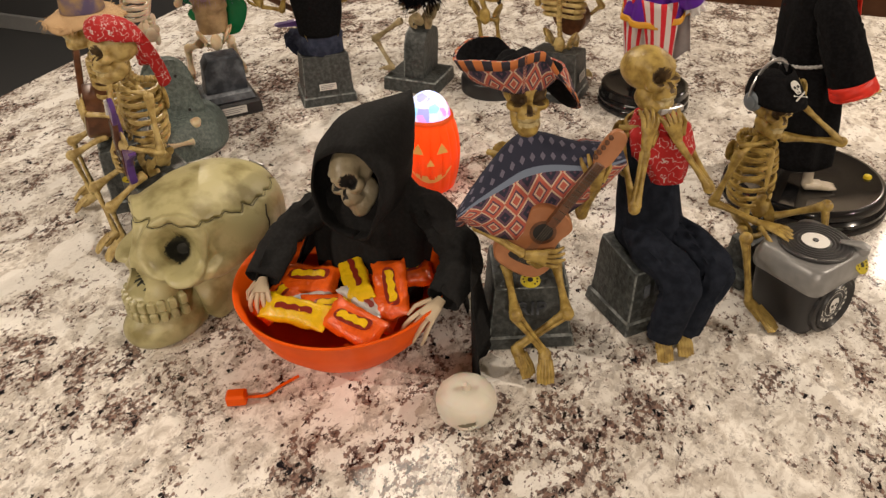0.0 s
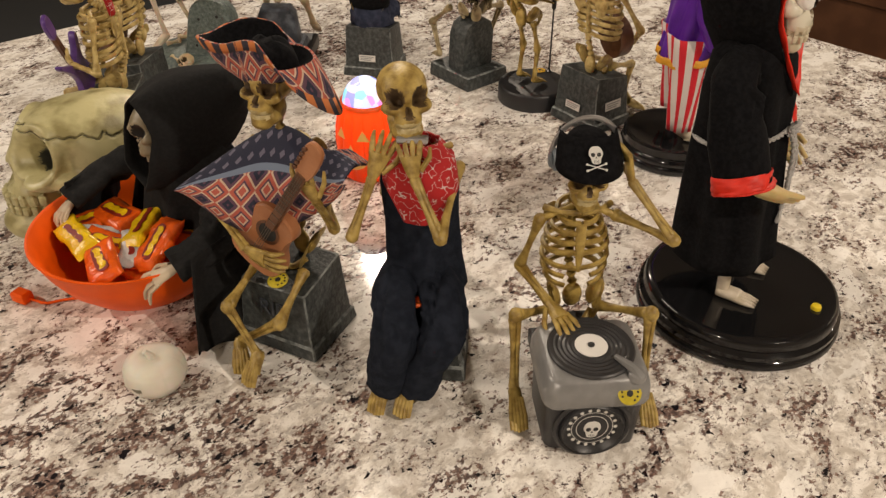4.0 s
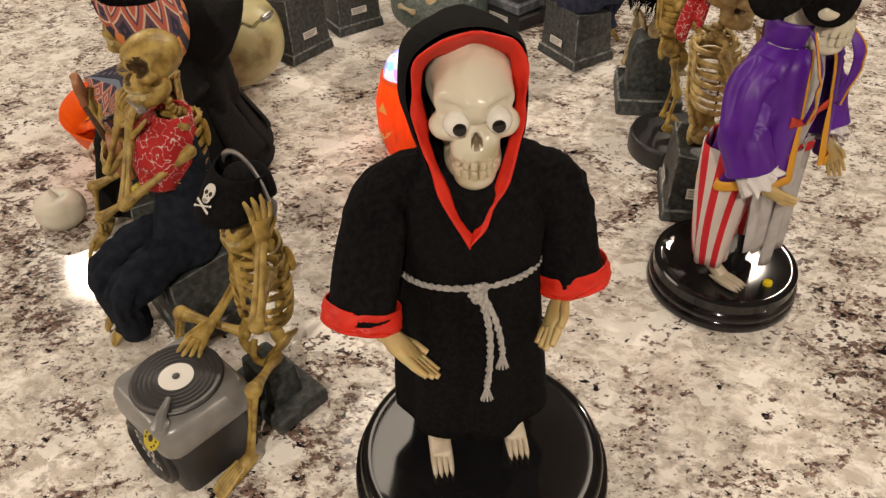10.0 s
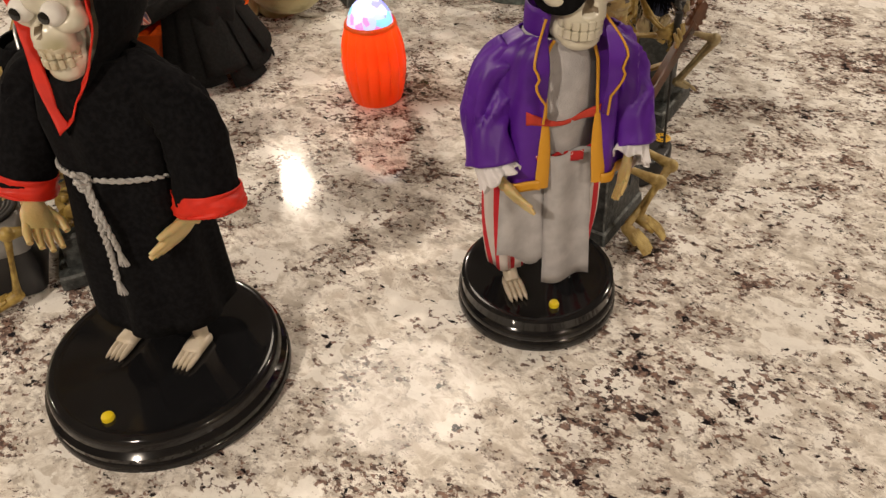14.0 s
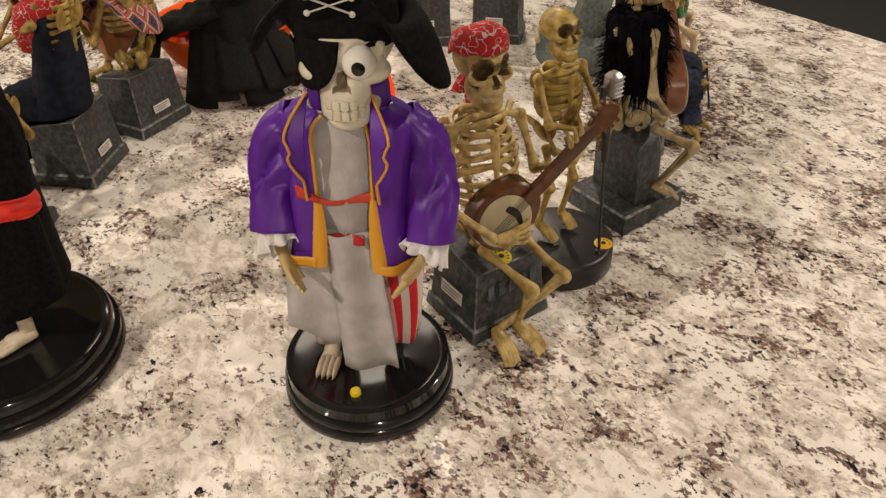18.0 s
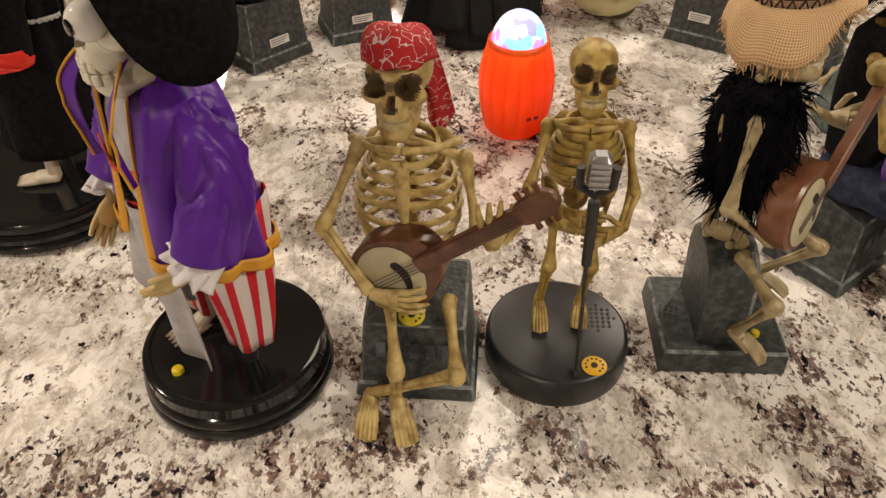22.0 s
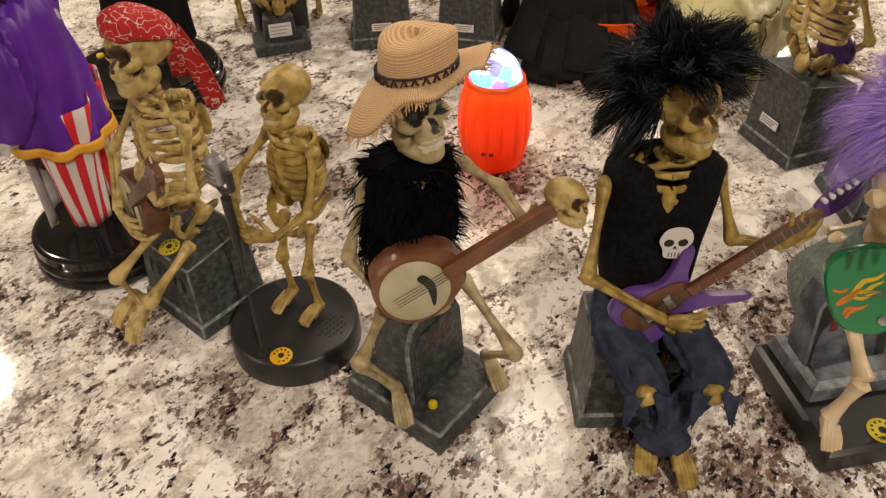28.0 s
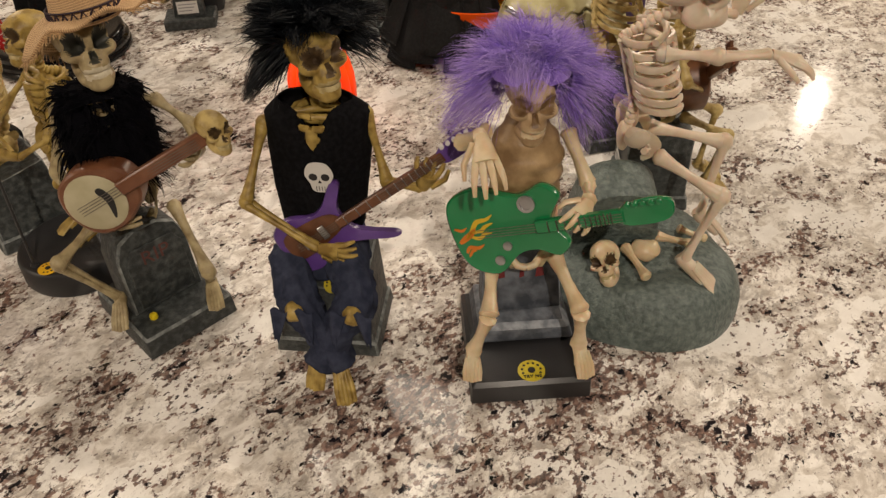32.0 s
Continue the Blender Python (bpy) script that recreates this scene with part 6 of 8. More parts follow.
    for s in (-1, 1):
        bm = bmesh.new()
        m = axes((-0.050, -0.001 + s * 0.0195, 0.197), (1, 0, 0), (0, s, 0))
        slab(bm, circle2(0.0092, 22), 0.007, m, 0, 0.002)
        slab(bm, circle2(0.006, 18), 0.0025, m, 0, 0.001, z0=0.007)
        part("ear_cup", bm, mat("blue_grey_plastic", (0.16, 0.19, 0.22), 0.45), t, "blue-grey round ear cup")


def skull_print(parent, m, h, bones=True):
    """A flat white skull print, with crossed bones below."""
    bm = bmesh.new()
    slab(bm, smooth_outline([(-0.36 * h, 0.12 * h), (-0.25 * h, 0.42 * h), (0, 0.5 * h), (0.25 * h, 0.42 * h), (0.36 * h, 0.12 * h), (0.26 * h, -0.12 * h), (0.17 * h, -0.38 * h), (-0.17 * h, -0.38 * h), (-0.26 * h, -0.12 * h)], 4), 0.0004, m, 0, 0.0001)
    for s in (-1, 1):
        slab(bm, circle2(0.11 * h, 10, s * 0.15 * h, 0.06 * h), 0.0003, m, 1, 0.0001, z0=0.0004)
    slab(bm, [(-0.05 * h, -0.12 * h), (0.05 * h, -0.12 * h), (0, -0.02 * h)], 0.0003, m, 1, 0.0001, z0=0.0004)
    for k in range(4):
        x = (k - 1.5) * 0.07 * h
        slab(bm, [(x - 0.008 * h, -0.36 * h), (x + 0.008 * h, -0.36 * h), (x + 0.008 * h, -0.22 * h), (x - 0.008 * h, -0.22 * h)], 0.0003, m, 1, 0.00005, z0=0.0004)
    if bones:
        for s in (-1, 1):
            tube(bm, [m @ Vector((-s * 0.45 * h, -0.72 * h, 0.0003)), m @ Vector((s * 0.45 * h, -0.42 * h, 0.0003))], [0.055 * h] * 2, 6, squash=0.25)
            for q in (-1, 1):
                ell(bm, m @ Vector((q * s * 0.47 * h, (-0.57 + q * 0.16) * h, 0.0003)), (0.07 * h, 0.07 * h, 0.02 * h), m.to_3x3(), 8, 4)
    return part("skull_print", bm, [PRINT_W, INK], parent, "white skull print")


dj()


# figurine D: hooded monk on a round base
def monk():
    t = thing("monk_skeleton", 0.443, 0.121, 0, 14, "tall skull figurine in black hooded robe on glossy base", "figurine", "large animated figures")
    round_base(t, 0.095, 0.031)
    push_button(t, (0.070, 0.0, 0.0295))
    b = Vector((-0.038, -0.003, 0))
    cloth_loft("robe", [(b + V(0, 0, 0.266), 0.020, 0.028), (b + V(0, 0, 0.254), 0.030, 0.042), (b + V(0.002, 0, 0.226), 0.034, 0.046), (b + V(0.004, 0, 0.190), 0.034, 0.042), (b + V(0.008, 0, 0.13), 0.039, 0.047), (b + V(0.013, 0, 0.064), 0.043, 0.051)],
               CLOTH_BLACK, t, 64, 7, 0.004, 2, label="black cloth robe down to the feet")
    for s, cu, seed in ((-1, (-0.007, -0.074, 0.174), 4), (1, (-0.026, 0.063, 0.172), 9)):
        y = b.y + s * 0.040
        mid = (b.x + (0.012 if s < 0 else 0.002), b.y + s * 0.060, 0.218)
        sleeve("sleeve", [(b.x, y - s * 0.018, 0.258), (b.x + 0.003, y + s * 0.006, 0.244), mid, cu], [0.011, 0.0165, 0.0195, 0.0215], CLOTH_BLACK, t, 36, 0.0035, seed, "wide black sleeve")
        d = (Vector(cu) - Vector(mid)).normalized()
        sleeve("cuff", [Vector(cu) - d * 0.008, Vector(cu) + d * 0.003, Vector(cu) + d * 0.006], [0.0228, 0.0238, 0.0240], CLOTH_RED, t, 36, 0.0018, seed, "red satin cuff")
        bm = bmesh.new()
        h = (0.027, -0.033, 0.151) if s < 0 else (0.010, 0.038, 0.147)
        w0 = Vector(cu).lerp(Vector(h), 0.38)
        tube(bm, [Vector(cu) - d * 0.012, w0], [0.0085, 0.008], 10)
        plain_hand(bm, w0, Vector(h) + V(0.004, 0, -0.004), (0.2, -s, 0.3), 1.15, 0.8)
        part("hand", bm, SKIN_Y, t, "yellowed plastic hand", 60)
    hc = Vector((-0.036, -0.002, 0.301))
    bm = bmesh.new()
    skull(bm, hc + V(0, 0.001, -0.004), -3, 0.079, 96, 72, tilt=2, eyes=0.26, jaw=0.98, wide=0.93, nose_k=0.62)
    part("skull", bm, [SKULL_M, WASH_G, TOOTH_W], t, "glossy ivory skull face", 60)
    for row, dz in ((0, 0.0035), (1, -0.0032)):
        for k in range(8):
            a = (k - 3.5) * 0.34
            bm = bmesh.new()
            rbox(bm, (hc.x + 0.0140 + 0.0180 * math.cos(a), hc.y + 0.0122 * math.sin(a), hc.z - 0.0265 + dz), (0.0042, 0.0040, 0.0062), 0.0012, 0.001, rot=Euler((0, 0, a)).to_matrix())
            part("tooth", bm, TOOTH_W, t, "cream tooth")
    for s in (-1, 1):
        bm = bmesh.new()
        ec = hc + V(0.0275, s * 0.0112 + 0.0003, 0.0010)
        ell(bm, ec, (0.0071, 0.0071, 0.0071), None, 20, 14)
        e = part("eyeball", bm, EYE_W, t, "bulging white eyeball", 180)
        bm = bmesh.new()
        lathe(bm, [(0.0037, 0), (0.0034, 0.001), (0.002, 0.0014)], 16)
        part("pupil", bm, PUPIL, e, "black pupil").matrix_local = Matrix.Translation(ec) @ axes((0.0065, -0.001 * s, 0), (0, 1, 0), (1, -0.05 * s, 0))
        bm = bmesh.new()
        fy, fx = (-0.030, 0.006) if s < 0 else (0.026, -0.001)
        for k in range(4):
            ell(bm, (fx + 0.003, fy + (k - 1.5) * 0.0040 + s * 0.0, 0.0335), (0.016, 0.0023, 0.003), Euler((0, 0.05, 0)).to_matrix(), 8, 5)
        rbox(bm, (fx - 0.008, fy, 0.0345), (0.022, 0.016, 0.008), 0.003, 0.002)
        tube(bm, [(fx - 0.014, fy, 0.034), (fx - 0.018, fy, 0.085)], [0.006, 0.0055], 10)
        part("foot", bm, PALE_FOOT, t, "pale plastic skeleton foot", 60)
    rim = [(0.038, -0.005, -0.075), (0.031, -0.017, -0.053), (0.020, -0.028, -0.020), (0.014, -0.033, 0.010), (0.012, -0.028, 0.034), (0.012, 0.0, 0.045), (0.012, 0.024, 0.036), (0.014, 0.029, 0.012), (0.020, 0.025, -0.020), (0.031, 0.009, -0.055), (0.038, -0.005, -0.075)]
    P = [p + hc for p in spline(rim, 6)]
    bm = bmesh.new()
    rings = []
    for k in range(5):
        ring = []
        for p in P:
            w = 0.0065 + 0.008 * max(0.0, min(1.0, (p.z - hc.z - 0.015) / 0.03))
            ring.append(p + Vector((0.0022 - w * 0.55 * k / 4, 0, 0)) - (p - hc).normalized() * w * k / 4 + noise.noise_vector(p * 60 + Vector((0, 0, 0.3 * k))) * 0.0022)
        rings.append(ring)
    grid_faces(bm, rings, False, False, False)
    ob = part("hood_lining", bm, CLOTH_RED, t, "bright red satin hood lining", 80)
    ob.modifiers.new("thickness", "SOLIDIFY").thickness = 0.001
    bm = bmesh.new()
    rings = []
    for k in range(10):
        q = k / 9
        rings.append([Vector((p.x - 0.001 - 0.065 * q ** 1.2, hc.y + (p.y - hc.y) * (1.03 + 0.18 * math.sin(q * 2.2) - 0.55 * q ** 3), hc.z + (p.z - hc.z) * (1.02 - 0.27 * q ** 1.5) - 0.004 * q)) + noise.noise_vector(p * 50 + Vector((0, 0, q))) * 0.002 for p in P])
    grid_faces(bm, rings, False, False, True)
    part("hood", bm, CLOTH_BLACK, t, "black cloth hood", 80)
    bm = bmesh.new()
    ell(bm, hc + V(0.006, 0, -0.060), (0.028, 0.026, 0.026), None, 16, 8)
    part("chest_cloth", bm, CLOTH_BLACK, t)
    bm = bmesh.new()

    def twist(pts, r, turns):
        P2 = spline(pts, 8)
        for s in (0, math.pi):
            q = []
            for i, p in enumerate(P2):
                d = (P2[min(i + 1, len(P2) - 1)] - P2[max(i - 1, 0)]).normalized()
                e1 = d.cross(Vector((0.3, 0.2, 1))).normalized()
                e2 = d.cross(e1)
                a = s + turns * 2 * math.pi * i / len(P2)
                q.append(p + r * 0.55 * (math.cos(a) * e1 + math.sin(a) * e2))
            tube(bm, q, r * 0.62, 6)

    belt = [(b.x + 0.004 + 0.0375 * math.cos(a), b.y + 0.0455 * math.sin(a), 0.187 + 0.008 * math.cos(a)) for a in (2 * math.pi * i / 16 for i in range(17))]
    twist(belt, 0.0020, 26)
    kx, ky, kz = b.x + 0.044, b.y - 0.001, 0.196
    for r0, dz in ((0.0050, 0.002), (0.0040, -0.003)):
        twist([(kx, ky - r0, kz + dz), (kx + 0.005, ky, kz + r0 + dz), (kx, ky + r0, kz + dz), (kx + 0.003, ky, kz - r0 + dz), (kx, ky - r0, kz + dz)], 0.0021, 3)
    twist([(kx, ky, kz), (kx + 0.006, ky + 0.006, 0.172), (kx + 0.008, ky + 0.007, 0.144), (kx + 0.010, ky + 0.005, 0.118)], 0.0024, 8)
    twist([(kx, ky + 0.002, kz), (kx + 0.007, ky + 0.011, 0.172), (kx + 0.008, ky + 0.015, 0.146)], 0.0022, 5)
    for e in ((kx + 0.010, ky + 0.005, 0.118), (kx + 0.008, ky + 0.015, 0.146)):
        for k in range(10):
            a = 2 * math.pi * k / 10
            tube(bm, [e, Vector(e) + Vector((0.002 * math.cos(a), 0.004 * math.sin(a), -0.013))], [0.0012, 0.0006], 5)
    part("rope_belt", bm, ROPE, t, "knotted grey-white cotton rope belt", 60)


monk()


# figurine E: one-eyed pirate
def stripe_material():
    m = mat("red_white_stripes", (0.6, 0.5, 0.48), 0.8, bump=0.3, bump_scale=900)
    nt = m.node_tree
    tc = nt.nodes.new("ShaderNodeTexCoord")
    sep = nt.nodes.new("ShaderNodeSeparateXYZ")
    mu = nt.nodes.new("ShaderNodeMath")
    mu.operation, mu.inputs[1].default_value = "MULTIPLY", 9.0
    fr = nt.nodes.new("ShaderNodeMath")
    fr.operation = "FRACT"
    r = nt.nodes.new("ShaderNodeValToRGB")
    r.color_ramp.interpolation = "CONSTANT"
    r.color_ramp.elements[0].color, r.color_ramp.elements[1].color = (0.56, 0.010, 0.022, 1), (0.62, 0.56, 0.54, 1)
    r.color_ramp.elements[1].position = 0.45
    nt.links.new(tc.outputs["UV"], sep.inputs[0])
    nt.links.new(sep.outputs[0], mu.inputs[0])
    nt.links.new(mu.outputs[0], fr.inputs[0])
    nt.links.new(fr.outputs[0], r.inputs["Fac"])
    nt.links.new(r.outputs["Color"], nt.nodes["Principled BSDF"].inputs["Base Color"])
    return m


def pirate():
    t = thing("pirate_skeleton", 0.215, 0.331, 0, 45, "skull pirate figurine in purple satin coat on black base", "figurine", "large animated figures")
    round_base(t, 0.068, 0.033)
    push_button(t, (0.045, 0.0, 0.0315), 0.0042)
    stripes = stripe_material()
    for s in (-1, 1):
        def leg(u, v, s=s):
            a = 2 * math.pi * u
            w = 0.025 - 0.012 * v + 0.0018 * math.sin(5 * a + 4 * v)
            return (-0.006 + w * 1.05 * math.cos(a) + 0.004 * v, s * (0.020 + 0.008 * math.sin(v * 2)) + w * math.sin(a), 0.166 - (0.112 if s > 0 else 0.118) * v)
        sheet("trouser_leg", leg, 30, 12, stripes, t, 0.001, "red and white striped baggy trouser leg", True)
    bm = bmesh.new()
    tube(bm, [(0.0, 0.024, 0.062), (0.002, 0.024, 0.031)], [0.0065, 0.0055], 12)
    part("peg_leg", bm, MATT_BLACK, t, "black peg leg")
    bm = bmesh.new()
    for k in range(4):
        ell(bm, (0.021, -0.026 + (k - 1.5) * 0.0042, 0.0345), (0.016, 0.0023, 0.003), None, 8, 5)
    tube(bm, [(-0.004, -0.025, 0.07), (-0.002, -0.026, 0.045), (0.014, -0.026, 0.036)], [0.006, 0.006, 0.0065], 10)
    part("foot", bm, PALE_FOOT, t, "pale plastic skeleton foot", 60)

    def skirt(y0, y1, z1, x0, seed):
        def fn(u, v):
            y = y0 + (y1 - y0) * u
            zb = z1 + 0.010 * math.sin(seed + 7 * u)
            return (x0 + 0.010 * math.sin(3 * u + seed) * v - 0.35 * (y * y) * 10 + 0.004 * math.sin(9 * u + seed) * v, y * (1 + 0.15 * v), 0.172 + (zb - 0.172) * v)
        return fn
    sheet("sash_panel", skirt(-0.040, 0.006, 0.080, 0.030, 1.0), 14, 12, GREY_CLOTH, t, 0.0008, "ragged grey-white sash cloth")
    sheet("sash_panel", lambda u, v: (0.034 + 0.004 * math.sin(6 * u), 0.006 + (u - 0.5) * (0.034 + 0.006 * v) + 0.006 * v, 0.172 - 0.122 * v), 12, 12, GREY_CLOTH, t, 0.0008, "ragged pointed grey-white sash cloth")
    cloth_loft("shirt", [((0.004, 0.005, 0.252), 0.018, 0.024), ((0.004, 0, 0.226), 0.026, 0.034), ((0.006, 0, 0.195), 0.028, 0.034), ((0.004, 0, 0.166), 0.026, 0.034)], GREY_CLOTH, t, folds=6, amp=0.0015, label="grey-white cloth shirt")
    sheet("red_scarf", lambda u, v: (0.035 - 0.002 * math.cos(8 * u), -0.026 + 0.052 * u, 0.206 - 0.007 * math.sin(3.1 * u) * (1 - v) - 0.010 * v + 0.004 * abs(u - 0.5)), 14, 5, mat("faded_red_cloth", (0.50, 0.045, 0.025), 0.8), t, 0.001, "red cloth scarf band")
    sheet("waist_tie", lambda u, v: (0.034 + 0.003 * math.sin(8 * u), -0.020 + 0.036 * u, 0.174 - 0.008 * v - 0.003 * math.sin(3.1 * u)), 12, 4, BANDANA, t, 0.001, "red and white tied belt")

    def coat_row(prof, v):
        q = min(max(v, 0.0), 1.02) * 4
        i = min(int(q), 3)
        f = q - i
        a, b, c, d = (Vector(prof[min(max(i + k, 0), 4)]) for k in (-1, 0, 1, 2))
        return b + 0.5 * f * (c - a + f * (2 * a - 5 * b + 4 * c - d + f * (3 * b - a - 3 * c + d)))

    def coat(u, v):
        a = 0.42 + (2 * math.pi - 0.84) * u
        prof = [(0.252, 0.018, 0.026), (0.240, 0.026, 0.044), (0.208, 0.031, 0.045), (0.174, 0.034, 0.045), (0.138, 0.038, 0.050)]
        z, rx, ry = coat_row(prof, v)
        w = 0.0032 * math.sin(9 * a + 3 * v) * v + 0.003 * noise.noise(Vector((a * 2, v * 2, 1))) + 0.004 * (0.3 - abs(noise.noise(Vector((a * 2.6 + 1.5 * v, v * 1.6, 4)))))
        return ((rx + w) * math.cos(a) + 0.005, (ry + w) * math.sin(a) + 0.005, z + 0.012 * math.cos(a) * v)

    sheet("coat", coat, 120, 40, PURPLE, t, 0.0014, "shiny purple satin coat, open at the front")
    sheet("coat_hem", lambda u, v: tuple(Vector(coat(u, 0.93 + 0.08 * v)) + Vector((0.003 * math.cos(0.42 + 5.44 * u), 0.003 * math.sin(0.42 + 5.44 * u), 0))), 120, 4, GOLD_TRIM, t, 0.0014, "gold hem trim")
    for s in (-1, 1):
        u0 = 0.0 if s > 0 else 1.0
        bm = bmesh.new()
        pts = [Vector(coat(u0, k / 10)) + Vector((0.0015, 0, 0)) for k in range(11)]
        tube(bm, pts[:8], [0.0012] * 8, 6)
        tube(bm, pts[6:], [0.002, 0.0035, 0.0045, 0.005, 0.005], 6, squash=0.4)
        part("gold_edging", bm, GOLD_TRIM, t, "gold edging")
        sheet("lapel", lambda u, v, s=s: (0.022 + 0.015 * math.sin(min(1, v * 2.2) * 1.571) + 0.004 * math.sin(3 * v) + 0.003 * u, 0.006 + s * (0.019 + 0.002 * v + (0.011 * u) * math.sin(min(1, v * 1.3) * 3.0) - 0.004 * u * math.exp(-((v - 0.45) / 0.06) ** 2)), 0.268 - 0.066 * v), 10, 18, PURPLE, t, 0.001, "purple lapel")
        bm = bmesh.new()
        tube(bm, [(0.026 + 0.015 * math.sin(min(1, v * 2.2) * 1.571) + 0.004 * math.sin(3 * v), 0.006 + s * (0.019 + 0.002 * v + 0.012 * math.sin(min(1, v * 1.3) * 3.0) - 0.004 * math.exp(-((v - 0.45) / 0.06) ** 2)), 0.268 - 0.066 * v) for v in (q / 17 for q in range(18))], 0.0009, 6)
        part("gold_piping", bm, GOLD_TRIM, t)
        cu = Vector((0.025, 0.005 + s * 0.052, 0.165))
        sleeve("sleeve", [(0.004, 0.005 + s * 0.032, 0.242), (0.004, 0.005 + s * 0.044, 0.226), (0.010, 0.005 + s * 0.052, 0.194), cu], [0.011, 0.0150, 0.0170, 0.0180], PURPLE, t, 40, 0.0045, 5 + s, "purple satin sleeve")
        ax = (Vector((0.045, 0.005 + s * 0.038, 0.142)) - cu).normalized()
        e1 = ax.cross(Vector((0, 0, 1))).normalized()
        e2 = ax.cross(e1)

        def ruffle(u, v, cu=cu, ax=ax, e1=e1, e2=e2, s=s):
            a = 2 * math.pi * u
            w = v ** 1.5
            r = 0.0125 + 0.0035 * v + 0.0026 * w * math.sin(11 * a + s) + 0.0015 * w * math.sin(5 * a + 2)
            return cu + ax * (-0.004 + 0.017 * v + 0.002 * w * math.sin(7 * a + s)) + e1 * r * math.cos(a) + e2 * r * math.sin(a)

        sheet("lace_cuff", ruffle, 96, 9, LACE, t, 0.0007, "ruffled white lace cuff", True)
        bm = bmesh.new()
        plain_hand(bm, cu + V(0.010, -s * 0.006, -0.012), Vector((0.057, 0.006 + s * 0.031, 0.138)), (0, -s, 0.2), 0.95, 0.8)
        part("hand", bm, SKIN_Y, t, "yellowed plastic hand", 60)
    bm = bmesh.new()
    skull(bm, (0.006, 0.010, 0.283), 2, 0.077, 96, 72, tilt=2, eyes=0.35, jaw=0.88, wide=1.04)
    part("skull", bm, [SKULL_W, WASH_G, SKULL_W], t, "glossy ivory skull face with white teeth", 60)
    for row, dz in ((0, 0.0035), (1, -0.0032)):
        for k in range(8):
            a = (k - 3.5) * 0.34
            bm = bmesh.new()
            rbox(bm, (0.0208 + 0.0176 * math.cos(a), 0.010 + 0.0136 * math.sin(a), 0.2625 + dz), (0.0042, 0.0050, 0.0066), 0.0012, 0.001, rot=Euler((0, 0, a)).to_matrix())
            part("tooth", bm, SKULL_W, t, "glossy ivory tooth")
    bm = bmesh.new()
    ec = Vector((0.0335, 0.0215, 0.2905))
    ell(bm, ec, (0.0098, 0.0098, 0.0098), None, 20, 14)
    e = part("eyeball", bm, EYE_W, t, "bulging white eyeball", 180)
    bm = bmesh.new()
    lathe(bm, [(0.0040, 0), (0.0037, 0.001), (0.002, 0.0015)], 16)
    part("pupil", bm, PUPIL, e, "black pupil").matrix_local = Matrix.Translation(ec) @ axes((0.0090, 0.0014, 0), (0, 1, 0), (1, 0.16, 0))

    def patch(u, v):
        a = -1.45 + 1.53 * u
        drop = 0.030 * (1 - abs(2 * u - 1) ** 2.6) ** 0.6
        return (0.005 + (0.0315 + 0.002 * v) * math.cos(a), 0.010 + (0.0285 + 0.002 * v) * math.sin(a), 0.303 - drop * v)

    sheet("eye_patch", patch, 24, 10, CLOTH_BLACK, t, 0.0016, "black eye patch hanging under the hat")

    def collar(u, v):
        a = 0.62 + (2 * math.pi - 1.24) * u
        return (0.002 + (0.019 + 0.005 * v) * math.cos(a), 0.006 + (0.025 + 0.002 * v - 0.003 * v * v) * math.sin(a), 0.246 + 0.024 * v)

    sheet("collar", collar, 40, 8, PURPLE, t, 0.0014, "stand-up purple satin collar")

    def brim(u, v):
        a = 2 * math.pi * u
        lift = 0.5 + 0.5 * math.cos(2 * a)  # up at front and back, drooping at the sides
        side = math.sin(a)
        r = 0.030 + (0.006 + 0.021 * (1 - lift)) * v
        drop = (0.034 if side > 0 else 0.014) * (1 - lift)
        return (r * math.cos(a) * (1 - 0.12 * v * lift) + 0.004, r * side + 0.009, 0.297 + v * (0.048 * lift) - drop * v ** 2 + 0.012 * (1 - lift) * math.sin(math.pi * v) + 0.002 * math.sin(5 * a) * v)

    sheet("hat_brim", brim, 56, 10, CLOTH_BLACK, t, 0.003, "black felt tricorne brim drooping at the sides", True)

    def crown(u, v):
        a = 2 * math.pi * u
        r = 0.030 * math.cos(v * 1.5) ** 0.5
        return (r * math.cos(a) + 0.002, r * math.sin(a) + 0.009, 0.294 + 0.060 * math.sin(v * 1.5))

    sheet("hat_crown", crown, 36, 9, CLOTH_BLACK, t, 0.002, "black felt crown", True)
    skull_print(t, axes((0.0365, 0.009, 0.338), (0, 1, 0), (1, 0, 0.08)), 0.026)


pirate()


